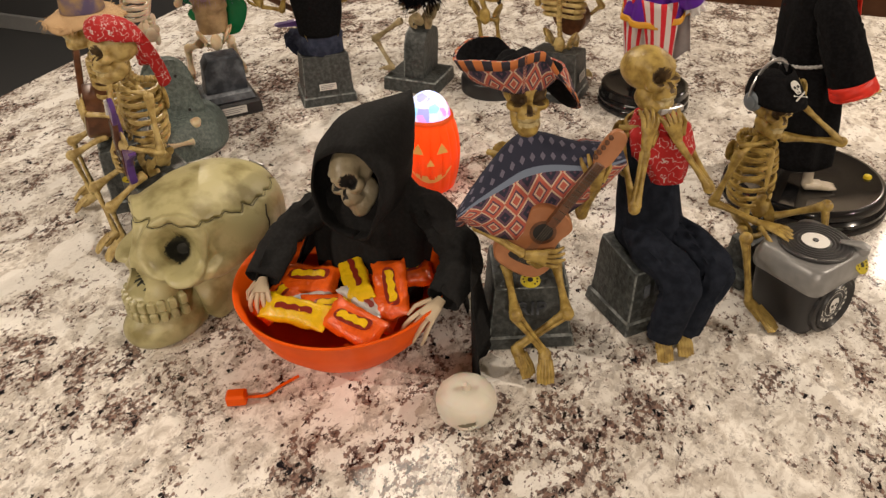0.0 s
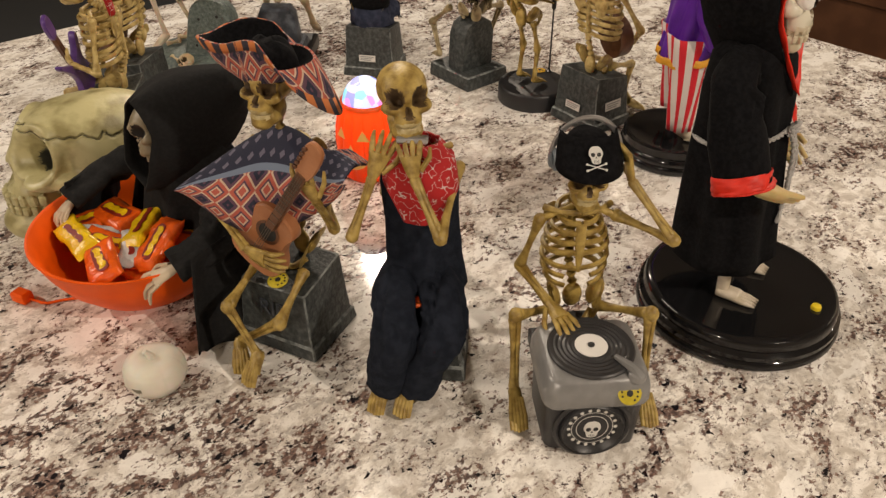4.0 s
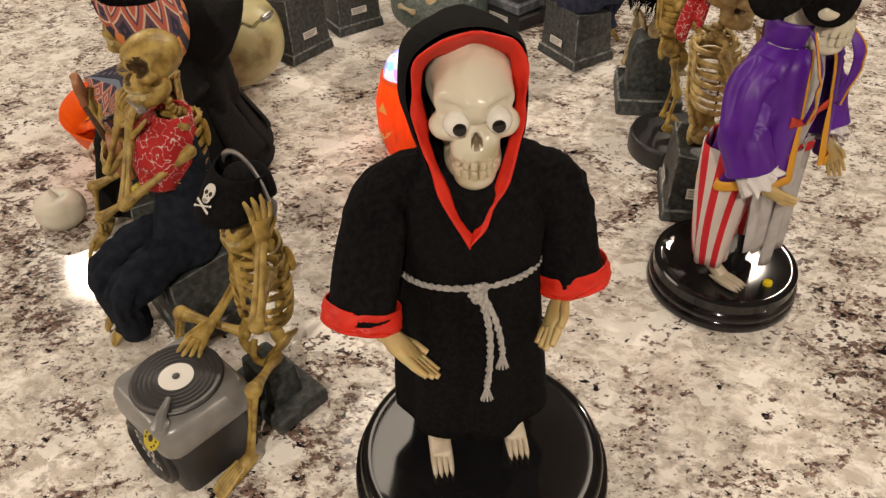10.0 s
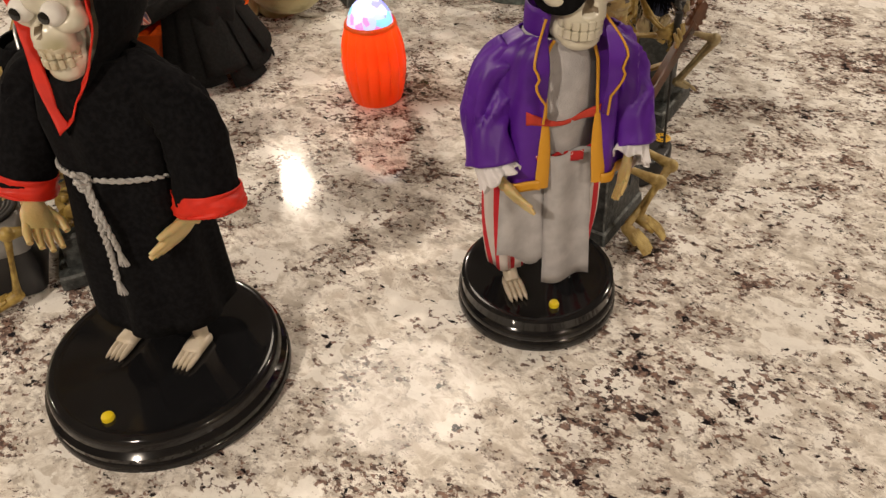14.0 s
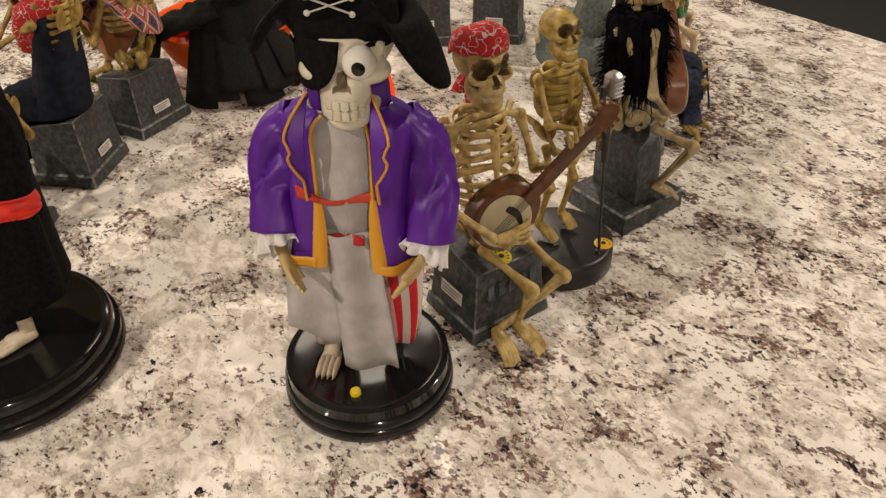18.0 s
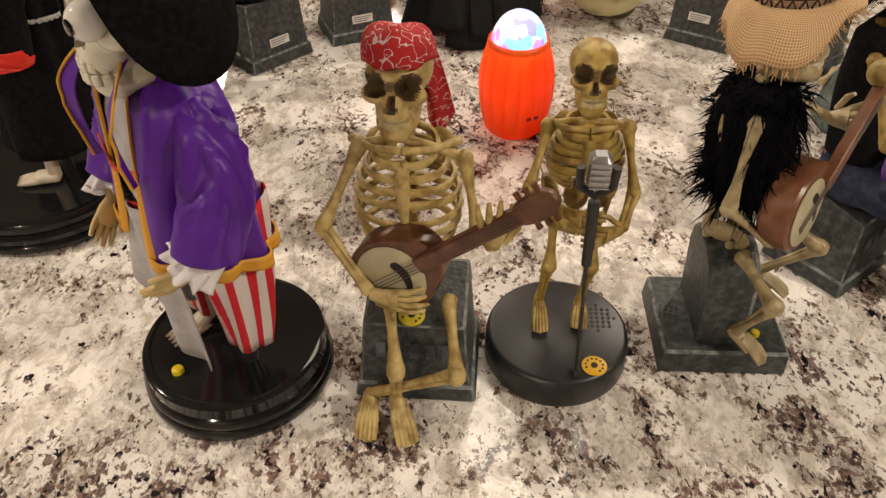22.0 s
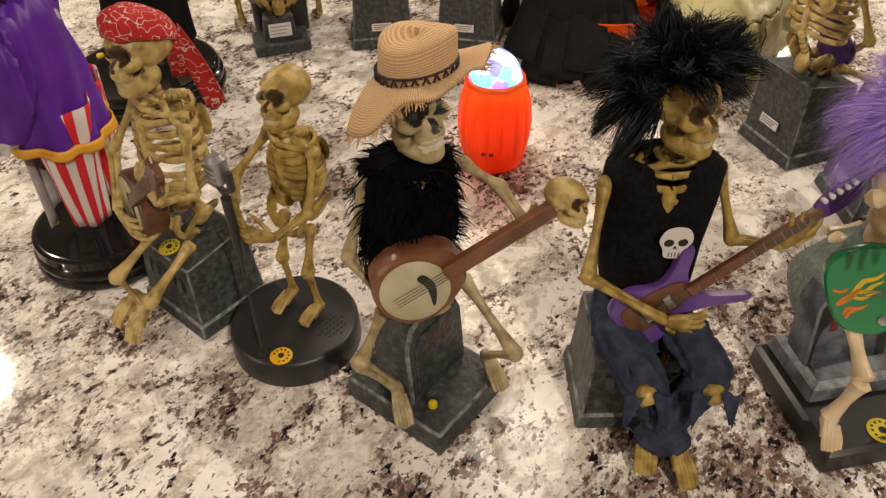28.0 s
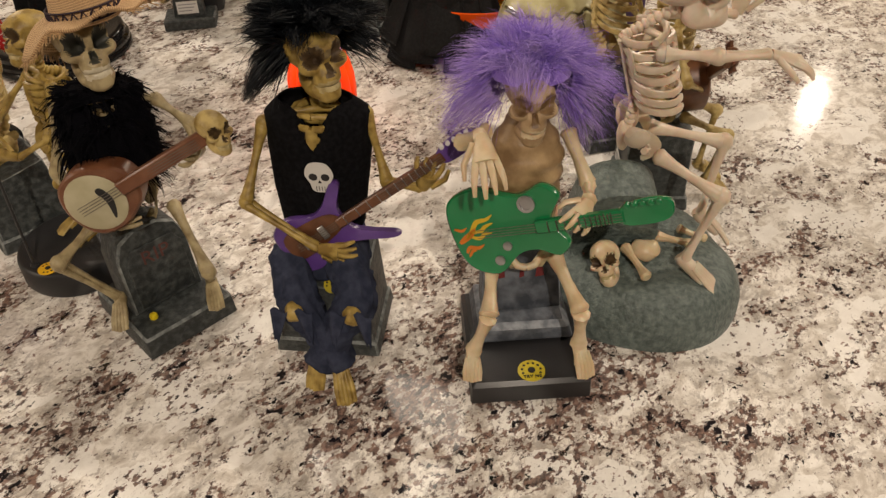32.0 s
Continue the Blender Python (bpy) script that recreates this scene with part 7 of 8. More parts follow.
# figurine F: banjo player with a red bandana
def banjo_player():
    t = thing("banjo_skeleton", 0.083, 0.327, 0, 87, "seated skeleton figurine in red bandana playing a brown banjo", "figurine", "skeleton musicians")
    stone_block(t, 0.086, 0.074, 0.072, 0.015, 0.80)
    paper_label(t, (-0.004, -0.0388, 0.036), (1, 0, 0), (0, -1, 0.12), (0.03, 0.012))
    sticker(t, (0.016, -0.002, 0.0695), 0.009, (0.16, 0, 1))
    J = dict(head=(-0.011, -0.006, 0.229), neck=(-0.016, -0.005, 0.195), ribb=(-0.010, -0.004, 0.130), pel=(-0.010, -0.004, 0.086), shR=(-0.011, -0.032, 0.187), shL=(-0.008, 0.031, 0.182), elR=(0.011, -0.055, 0.140), wrR=(0.036, -0.024, 0.109),
             haR=(0.043, 0.012, 0.106), elL=(0.004, 0.040, 0.136), wrL=(0.036, 0.050, 0.152), haL=(0.043, 0.050, 0.186), hiR=(0.008, -0.018, 0.082), hiL=(0.008, 0.022, 0.082), knR=(0.062, -0.007, 0.067), knL=(0.058, 0.031, 0.061), anR=(0.050, -0.010, 0.024),
             anL=(0.046, -0.028, 0.022), toR=(0.074, 0.000, 0.004), toL=(0.072, -0.030, 0.004))
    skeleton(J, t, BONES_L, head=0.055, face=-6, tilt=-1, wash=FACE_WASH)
    banjo(t, (0.030, -0.011, 0.118), (0.041, 0.064, 0.181), (1, -0.05, 0.25), 0.0265)
    head_scarf(t, (-0.014, -0.006, 0.233), 0.0212, -6, side=1)


def head_scarf(t, c, r, face, side=1, tail=0.075):
    c = Vector(c)
    rot = Euler((0, radians(10), radians(face))).to_matrix()

    def cap(u, v):
        a = 2 * math.pi * u
        q = v * 1.5
        f = 0.5 + 0.5 * math.cos(a)
        z = 0.005 + 0.014 * f - 0.010 * max(0.0, -math.cos(a)) * (1 - v) + r * 0.86 * math.sin(q) * (1 - 0.14 * f)
        rr = r * 1.02 * math.cos(q) ** 0.36
        return c + rot @ Vector((rr * math.cos(a) * 1.14 - 0.003, rr * math.sin(a) * 0.95, z + 0.0012 * math.sin(7 * a) * (1 - v) + 0.0015 * math.sin(3 * a + 1) * v))

    sheet("bandana", cap, 40, 11, BANDANA, t, 0.0012, "red bandana with white paisley print", True)

    def tail_fn(u, v):
        w = 0.005 + 0.011 * v
        return c + rot @ Vector((-r * 0.95 - 0.006 * math.sin(2 * v) + 0.006 * math.sin(5 * u), side * (r * 0.50 + 0.006 * v) + (u - 0.5) * w, 0.006 - tail * 0.85 * v + 0.004 * math.cos(6 * u)))

    sheet("bandana_tail", tail_fn, 10, 12, BANDANA, t, 0.001, "hanging red bandana tail")
    sheet("bandana_tail", lambda u, v: c + rot @ Vector((-r * 0.85 + 0.006 * math.sin(4 * u), side * r * 0.5 + (u - 0.5) * (0.006 + 0.012 * v) - side * 0.012 * v, 0.004 - tail * 0.5 * v)), 8, 10, BANDANA, t, 0.001, "hanging red bandana tail")


banjo_player()


# figurine G: singer at a microphone
def singer():
    t = thing("singer_skeleton", -0.0175, 0.312, 0, 88, "standing skeleton figurine at a microphone on round black base", "figurine", "skeleton musicians")
    bm = bmesh.new()
    lathe(bm, [(0.0515, 0), (0.0525, 0.002), (0.0520, 0.021), (0.0505, 0.0245), (0.048, 0.0255), (0.002, 0.0255)], 64)
    part("base", bm, MATT_BLACK, t, "satin black round base", 50)
    bm = bmesh.new()
    for i in range(-3, 4):
        for j in range(-3, 4):
            if i * i + j * j < 10:
                lathe(bm, [(0.0014, 0), (0.0014, 0.0003)], 8, (-0.012 + 0.0042 * i, 0.030 + 0.0042 * j, 0.0255))
    part("speaker_holes", bm, INK, t, "small round speaker holes")
    sticker(t, (0.035, 0.024, 0.0258), 0.0088, (0, 0, 1), "button", mat("amber_yellow_sticker", (0.70, 0.40, 0.01), 0.45))
    J = dict(head=(-0.026, 0.005, 0.218), neck=(-0.026, 0.006, 0.192), ribb=(-0.023, 0.007, 0.152), pel=(-0.020, 0.005, 0.126), shR=(-0.024, -0.018, 0.184), shL=(-0.022, 0.030, 0.185), elR=(0.004, -0.029, 0.156), wrR=(0.022, -0.008, 0.152),
             haR=(0.038, 0.014, 0.153), elL=(-0.004, 0.037, 0.149), wrL=(0.020, 0.028, 0.138), haL=(0.038, 0.004, 0.142), hiR=(-0.018, -0.009, 0.120), hiL=(-0.018, 0.019, 0.120), knR=(-0.008, -0.010, 0.080), knL=(-0.008, 0.019, 0.080), anR=(-0.015, -0.014, 0.038),
             anL=(-0.016, 0.016, 0.038), toR=(0.009, -0.013, 0.029), toL=(0.004, 0.015, 0.029))
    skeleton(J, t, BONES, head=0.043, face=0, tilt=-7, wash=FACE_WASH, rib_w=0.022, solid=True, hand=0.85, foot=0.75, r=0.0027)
    bm = bmesh.new()
    tube(bm, [(0.042, 0.011, 0.0255), (0.041, 0.011, 0.029)], [0.004, 0.003], 10)
    tube(bm, [(0.042, 0.011, 0.026), (0.037, 0.007, 0.125)], 0.0013, 8)
    tube(bm, [(0.037, 0.007, 0.124), (0.036, 0.006, 0.172)], [0.0032, 0.0036], 10)
    part("microphone_stand", bm, MATT_BLACK, t, "thin black microphone stand")
    bm = bmesh.new()
    tube(bm, [(0.036, -0.004, 0.196), (0.036, -0.0035, 0.183), (0.036, 0.006, 0.176), (0.036, 0.0155, 0.183), (0.036, 0.016, 0.196)], 0.0026, 8)
    part("microphone_yoke", bm, MATT_BLACK, t, "black yoke")
    bm = bmesh.new()
    rbox(bm, (0.037, 0.006, 0.195), (0.0125, 0.0125, 0.022), 0.003, 0.003)
    for k in range(5):
        rbox(bm, (0.0437, 0.006, 0.187 + 0.004 * k), (0.0012, 0.011, 0.0012), 0.0003, 0.0003)
    part("microphone", bm, CHROME, t, "silver retro microphone head")


singer()


# figurine H: straw-hat banjo player
def straw_hat_player():
    t = thing("straw_hat_skeleton", -0.138, 0.291, 0, 165, "skeleton figurine in straw hat and ragged vest playing banjo", "figurine", "skeleton musicians")
    r15 = Euler((0, 0, radians(14))).to_matrix()
    bm = bmesh.new()
    rbox(bm, (0, 0, 0.011), (0.092, 0.082, 0.022), 0.002, 0.002, 0.97, rot=r15, edge_i=1)
    part("plinth", bm, [STONE, STONE_EDGE], t, "dark grey stone-look plinth")
    bm = bmesh.new()
    m = r15.to_4x4() @ axes((0.014, 0, 0.022), (0, 1, 0), (1, 0, 0.06))
    slab(bm, [(-0.031, 0), (0.031, 0), (0.030, 0.055), (0.024, 0.070), (0.010, 0.077), (-0.010, 0.077), (-0.024, 0.070), (-0.030, 0.055)], 0.034, m, 0, 0.003, z0=-0.034, edge_i=1)
    slab(bm, [(-0.025, 0.006), (0.025, 0.006), (0.024, 0.052), (0.018, 0.062), (-0.018, 0.062), (-0.024, 0.052)], 0.002, m, 0, 0.001)
    part("tombstone", bm, [STONE, STONE_EDGE], t, "rounded dark grey tombstone")
    lettering("RIP", 0.018, m @ pose(0, 0.05, 0.0018), mat("dull_red_letters", (0.10, 0.035, 0.03), 0.7), t)
    push_button(t, (0.028, -0.015, 0.022), 0.0035)
    bm = bmesh.new()
    for i in range(4):
        for j in range(4):
            lathe(bm, [(0.0011, 0), (0.0011, 0.0003)], 6, (-0.040 + 0.004 * i, -0.016 + 0.004 * j, 0.0222))
    part("speaker_holes", bm, INK, t)
    J = dict(head=(-0.010, 0.005, 0.242), neck=(-0.018, 0.003, 0.208), ribb=(-0.012, 0.0, 0.148), pel=(-0.012, 0.0, 0.106), shR=(-0.016, -0.026, 0.201), shL=(-0.004, 0.040, 0.194), elR=(-0.019, -0.042, 0.150), wrR=(0.012, -0.031, 0.121),
             haR=(0.038, -0.003, 0.126), elL=(0.014, 0.056, 0.178), wrL=(0.040, 0.054, 0.167), haL=(0.061, 0.042, 0.177), hiR=(-0.002, -0.030, 0.108), hiL=(0.008, 0.028, 0.112), knR=(0.020, -0.064, 0.098), knL=(0.060, 0.033, 0.074), anR=(0.010, -0.033, 0.040),
             anL=(0.024, 0.038, 0.036), toR=(0.034, -0.043, 0.025), toL=(0.052, 0.032, 0.025))
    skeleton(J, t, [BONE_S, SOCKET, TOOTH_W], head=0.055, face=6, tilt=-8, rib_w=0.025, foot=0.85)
    banjo(t, (0.028, -0.024, 0.144), (0.061, 0.053, 0.189), (1, -0.45, 0.15), 0.026, head_kind="skull", wood=mat("russet_wood", (0.14, 0.052, 0.024), 0.35, color2=(0.20, 0.085, 0.042), scale=80))
    vest = cloth_loft("vest", [((-0.016, 0.003, 0.211), 0.015, 0.018), ((-0.015, 0.003, 0.203), 0.022, 0.030), ((-0.013, 0.002, 0.182), 0.0235, 0.031), ((-0.011, 0.001, 0.160), 0.0235, 0.031), ((-0.010, 0.0, 0.142), 0.021, 0.029)], BLACK_YARN, t, 64, folds=13, amp=0.003, label="ragged black knitted vest")
    for v in vest.data.vertices:
        f = max(0.0, min(1.0, (v.co.x + 0.014) / 0.012)) * max(0.0, min(1.0, (v.co.z - 0.172) / 0.03))
        v.co.z -= 0.022 * f * math.exp(-((v.co.y - 0.004) / 0.012) ** 2)
        v.co += noise.noise_vector(v.co * 190) * 0.0022
    for zc, rr in ((0.208, 0.024), (0.143, 0.025), (0.154, 0.026), (0.170, 0.027), (0.190, 0.027)):
        fur("vest_fringe", (-0.011, 0.002, zc), (rr * 0.85, rr * 1.1, 0.006), BLACK_YARN, t, 420, 0.016, int(zc * 1000), 0.0, 0.6, "frayed black threads", 0.0009, -0.9, joints=5, clumps=40, loose=0.4)

    def brim(u, v):
        a = 2 * math.pi * u
        far = abs(math.sin(a)) ** 8
        sag = (0.5 + 0.5 * math.cos(a + 2.4)) ** 2
        r = 0.0215 + (0.0150 + 0.0115 * far - 0.006 * sag) * v + 0.003 * noise.noise(Vector((a * 2, v, 3)))
        return (r * math.cos(a) - 0.011, r * math.sin(a) * 1.04 + 0.0125, 0.264 - 0.026 * v * v * sag + 0.15 * r * math.cos(a - 0.35) + 0.003 * v * max(0.0, math.cos(a - 0.25)) - 0.003 * far * v * v + 0.003 * math.sin(6 * a) * v)

    sheet("hat_brim", brim, 56, 9, BURLAP, t, 0.0022, "frayed floppy straw brim", True)
    rnd = random.Random(31)
    bm = bmesh.new()
    for _ in range(230):
        u = 0.10 + 0.82 * rnd.random()
        p, q = Vector(brim(u, 0.97)), Vector(brim(u + rnd.uniform(-0.006, 0.006), 1.0))
        d = (q - Vector(brim(u, 0.8))).normalized()
        e = q + d * rnd.uniform(0.001, 0.006) + Vector((rnd.gauss(0, 0.0012), rnd.gauss(0, 0.0012), rnd.gauss(-0.001, 0.0012)))
        tube(bm, [p, q, e], [0.0005, 0.0004, 0.0002], 4)
    part("straw_fringe", bm, STRAW, t, "frayed straw ends", 80)

    def crown(u, v):
        a = 2 * math.pi * u
        k = max(0.0, v - 0.55) / 0.45
        r = (0.0232 - 0.0015 * min(v, 0.55)) * max(0.03, 1 - k ** 2.4)
        z = 0.260 + 0.023 * min(1.0, v / 0.62) + 0.005 * math.sin(min(1.0, k * 1.15) * 2.0) + 0.0022 * math.sin(2 * a + 1) * min(1, v * 2) + 0.15 * r * math.cos(a - 0.35)
        return (r * math.cos(a) - 0.011 - 0.002 * v, r * math.sin(a) + 0.0125 + 0.004 * v, z)

    sheet("hat_crown", crown, 48, 20, BURLAP, t, 0.0018, "woven straw crown", True)
    bm = bmesh.new()
    def band(a, z, r=0.0236):
        return (-0.011 + r * math.cos(a), 0.0125 + r * math.sin(a), z + 0.15 * r * math.cos(a - 0.35))

    for k in range(24):
        a0, a1 = 2 * math.pi * k / 24, 2 * math.pi * (k + 1) / 24
        for z in (0.263, 0.271):
            tube(bm, [band(a0, z), band(a1, z)], 0.0007, 5)
        tube(bm, [band(a0, 0.264), band((a0 + a1) / 2, 0.2705), band(a1, 0.264)], 0.0008, 5)
    part("hat_band", bm, mat("dark_stitching", (0.03, 0.018, 0.03), 0.8), t, "dark zigzag stitched hat band")


straw_hat_player()


# figurine I: black-haired guitarist
def black_hair_player():
    t = thing("black_haired_skeleton", -0.262, 0.203, 0, 128, "skeleton figurine with wild black hair playing a purple guitar", "figurine", "skeleton musicians")
    stone_block(t, 0.086, 0.074, 0.072, 0.015, 0.82)
    J = dict(head=(-0.022, 0.006, 0.237), neck=(-0.022, 0.003, 0.204), ribb=(-0.018, 0.0, 0.140), pel=(-0.014, 0.0, 0.088), shR=(-0.014, -0.035, 0.190), shL=(-0.025, 0.038, 0.194), elR=(0.020, -0.046, 0.143), wrR=(0.030, 0.006, 0.112),
             haR=(0.031, 0.034, 0.107), elL=(-0.010, 0.052, 0.146), wrL=(0.002, 0.080, 0.150), haL=(0.010, 0.088, 0.178), hiR=(0.004, -0.018, 0.086), hiL=(0.004, 0.020, 0.086), knR=(0.050, -0.009, 0.080), knL=(0.050, 0.035, 0.075), anR=(0.062, 0.018, 0.026),
             anL=(0.052, 0.002, 0.026), toR=(0.086, 0.028, 0.004), toL=(0.074, -0.001, 0.004))
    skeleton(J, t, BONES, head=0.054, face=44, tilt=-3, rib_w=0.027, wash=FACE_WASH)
    guitar(t, (0.021, 0.004, 0.117), (0.001, 0.095, 0.178), (1, 0, 0.15), 0.88, kind="electric")
    shirt = cloth_loft("shirt", [((-0.022, 0.003, 0.207), 0.014, 0.026), ((-0.022, 0.003, 0.197), 0.022, 0.037), ((-0.021, 0.002, 0.172), 0.024, 0.037), ((-0.018, 0.0, 0.140), 0.023, 0.034), ((-0.012, 0.0, 0.106), 0.024, 0.029)], CLOTH_BLACK, t, folds=5, amp=0.0018, label="sleeveless black shirt with white skull print")
    for v in shirt.data.vertices:
        f = max(0.0, min(1.0, (v.co.x + 0.024) / 0.012)) * max(0.0, min(1.0, (v.co.z - 0.165) / 0.03))
        v.co.z -= 0.022 * f * math.exp(-((v.co.y - 0.004) / 0.010) ** 2)
    skull_print(t, axes((0.0105, 0.008, 0.160), (0, 1, 0), (1, 0, -0.05)), 0.029, bones=False)
    cloth_loft("jeans", [((-0.012, 0, 0.110), 0.023, 0.026), ((-0.008, 0, 0.094), 0.028, 0.031), ((-0.004, 0, 0.076), 0.029, 0.033)], DENIM_B, t, folds=5, amp=0.002, label="blue-grey denim seat")
    for s, y0, y1, y2 in ((-1, -0.015, -0.009, 0.018), (1, 0.018, 0.034, 0.003)):
        sleeve("trouser_leg", [(-0.006, y0, 0.088), (0.024, y0 + s * 0.006, 0.090), (0.050, y1, 0.079), (0.054, (y1 + y2) / 2, 0.052), (0.060, y2, 0.022)], [0.0135, 0.0135, 0.0125, 0.011, 0.012], DENIM_B, t, amp=0.004, seed=20 + s, label="torn blue-grey denim leg")
        bm = bmesh.new()
        k = Vector((0.0635, y1, 0.078))
        ell(bm, k - Vector((0.002, 0, 0)), (0.009, 0.0075, 0.0085), None, 14, 9)
        for v in bm.verts:
            v.co += noise.noise_vector(v.co * 160) * 0.0016
        part("bare_knee", bm, BONE, t, "bare bony knee through torn denim")
        for w in (-1, 1):
            sheet("torn_flap", lambda u, v, w=w, k=k: (k.x + 0.004 + 0.006 * v, k.y + w * (0.009 + 0.004 * v) + (u - 0.5) * 0.013 * (1 - 0.8 * v), k.z + 0.006 - 0.026 * v + 0.003 * math.sin(6 * u)), 6, 7, DENIM_B, t, 0.0008, "ragged torn denim flap")
    sticker(t, (0.022, 0.010, 0.0690), 0.0075, (0.5, 0, 1))
    fur("hair", (-0.031, 0.005, 0.250), (0.022, 0.022, 0.021), BLACK_HAIR, t, 7500, 0.034, 5, 0.30, 0.36, "spiky black fake-fur hair", 0.00055, -0.6, back=math.pi + 0.55, joints=5, clumps=60, loose=0.12, front=0.45)


black_hair_player()


# figurine J: purple-haired guitarist
def purple_hair_player():
    t = thing("purple_haired_skeleton", -0.398, 0.122, 0, 138, "skull figurine with wild purple hair playing a green guitar", "figurine", "skeleton musicians")
    bm = bmesh.new()
    rbox(bm, (-0.005, 0.001, 0.011), (0.106, 0.092, 0.022), 0.002, 0.003, 0.98)
    part("plinth", bm, MATT_BLACK, t, "satin black plinth")
    bm = bmesh.new()
    rbox(bm, (-0.024, 0.001, 0.030), (0.062, 0.080, 0.017), 0.003, 0.004, 0.86, edge_i=1)
    m = axes((-0.016, 0.001, 0.037), (0, 1, 0), (1, 0, 0.2))
    slab(bm, [(-0.032, 0), (0.032, 0), (0.029, 0.050), (0.022, 0.062), (-0.022, 0.062), (-0.029, 0.050)], 0.026, m, 0, 0.002, z0=-0.026, edge_i=1)
    part("tombstone", bm, [STONE_B, STONE_B_EDGE], t, "blue-grey stepped tombstone")
    bm = bmesh.new()
    for x, w in ((-0.016, 0.006), (0.0, 0.004), (0.014, 0.007)):
        slab(bm, [(x - w / 2, 0.030), (x + w / 2, 0.031), (x + w / 3, 0.040), (x - w / 3, 0.039)], 0.0008, m, 0, 0.0003)
    part("carving", bm, mat("dark_red_paint", (0.13, 0.012, 0.014), 0.6), t, "dark red painted marks")
    sticker(t, (0.036, 0.002, 0.0222), 0.0105)
    lettering("TRY ME", 0.0042, axes((0.0425, 0.002, 0.0238), (0, 1, 0), (0, 0, 1)), INK, t)
    paper_label(t, (-0.0580, 0.0, 0.012), (0, -1, 0), (-1, 0, 0), (0.04, 0.012))
    TORSO = mat("brown_washed_torso", (0.19, 0.115, 0.052), 0.4, color2=(0.46, 0.32, 0.17), scale=45, detail=5, lo=0.36, hi=0.66, bump=0.2)
    P = [BONE_P, mat("brown_face_wash", (0.15, 0.085, 0.035), 0.5, color2=(0.26, 0.16, 0.07), scale=120), BONE_P]
    bm = bmesh.new()
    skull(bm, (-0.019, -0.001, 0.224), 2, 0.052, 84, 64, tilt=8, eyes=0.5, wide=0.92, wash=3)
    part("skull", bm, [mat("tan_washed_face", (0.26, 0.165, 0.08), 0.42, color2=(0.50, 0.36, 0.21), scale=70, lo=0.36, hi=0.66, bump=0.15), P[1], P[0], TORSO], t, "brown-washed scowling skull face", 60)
    bm = bmesh.new()
    rings = []
    for i in range(25):
        k = i / 24
        z = 0.214 - 0.094 * k
        w = 0.010 + 0.019 * math.sin(min(1, k * 2.6) * math.pi / 2) - 0.008 * k
        rib = 0.0012 * math.sin(k * 2 * math.pi * 7) if k < 0.72 else 0
        rings.append([Vector(((w * 0.72 + rib) * math.cos(a) - 0.022 + 0.012 * k, (w + rib) * math.sin(a) - 0.002, z)) for a in (2 * math.pi * q / 24 for q in range(24))])
    grid_faces(bm, rings)
    part("torso", bm, TORSO, t, "brown-washed moulded rib torso", 60)
    bm = bmesh.new()
    pelvis(bm, (-0.014, 0, 0.108), (1, 0, 0))
    part("pelvis", bm, P, t, "", 60)
    limbs = dict(shR=(-0.022, -0.028, 0.200), elR=(-0.002, -0.048, 0.204), wrR=(0.016, -0.036, 0.220), haR=(0.055, -0.034, 0.206), shL=(-0.022, 0.026, 0.198), elL=(-0.004, 0.040, 0.164), wrL=(0.022, 0.034, 0.170), haL=(0.038, 0.022, 0.158),
                 hiR=(-0.006, -0.024, 0.102), knR=(0.032, -0.031, 0.079), anR=(0.030, -0.042, 0.042), toR=(0.046, -0.044, 0.026), hiL=(-0.006, 0.020, 0.104), knL=(0.038, 0.034, 0.084), anL=(0.032, 0.037, 0.044), toL=(0.050, 0.041, 0.026))
    q = {k: Vector(v) for k, v in limbs.items()}
    for s in "RL":
        bm = bmesh.new()
        bone(bm, q["sh" + s], q["el" + s], 0.0044, knob=1.4)
        bone(bm, q["el" + s], q["wr" + s], 0.0040, knob=1.4)
        part("arm", bm, P, t, "", 60)
        bm = bmesh.new()
        bony_hand(bm, q["wr" + s], q["ha" + s], (-1, 0, -0.2), 0.98, 0.45, 1.0)
        part("hand", bm, P, t, "", 60)
        bm = bmesh.new()
        bone(bm, q["hi" + s], q["kn" + s], 0.0048, knob=1.6)
        bone(bm, q["kn" + s], q["an" + s], 0.0046, knob=1.5)
        part("leg", bm, P, t, "", 60)
        bm = bmesh.new()
        bony_foot(bm, q["an" + s], q["to" + s], 0.92)
        part("foot", bm, P, t, "", 60)
    guitar(t, (0.013, -0.018, 0.143), (0.038, 0.053, 0.170), (1, -0.38, 0.2), 1.03, kind="flame")
    fur("hair", (-0.028, 0.000, 0.236), (0.025, 0.028, 0.022), PURPLE_HAIR, t, 6500, 0.036, 8, 0.05, 0.46, "long fluffy purple fake-fur hair", 0.00020, -0.75, back=math.pi, joints=6, clumps=30, loose=0.55, front=0.54)


purple_hair_player()


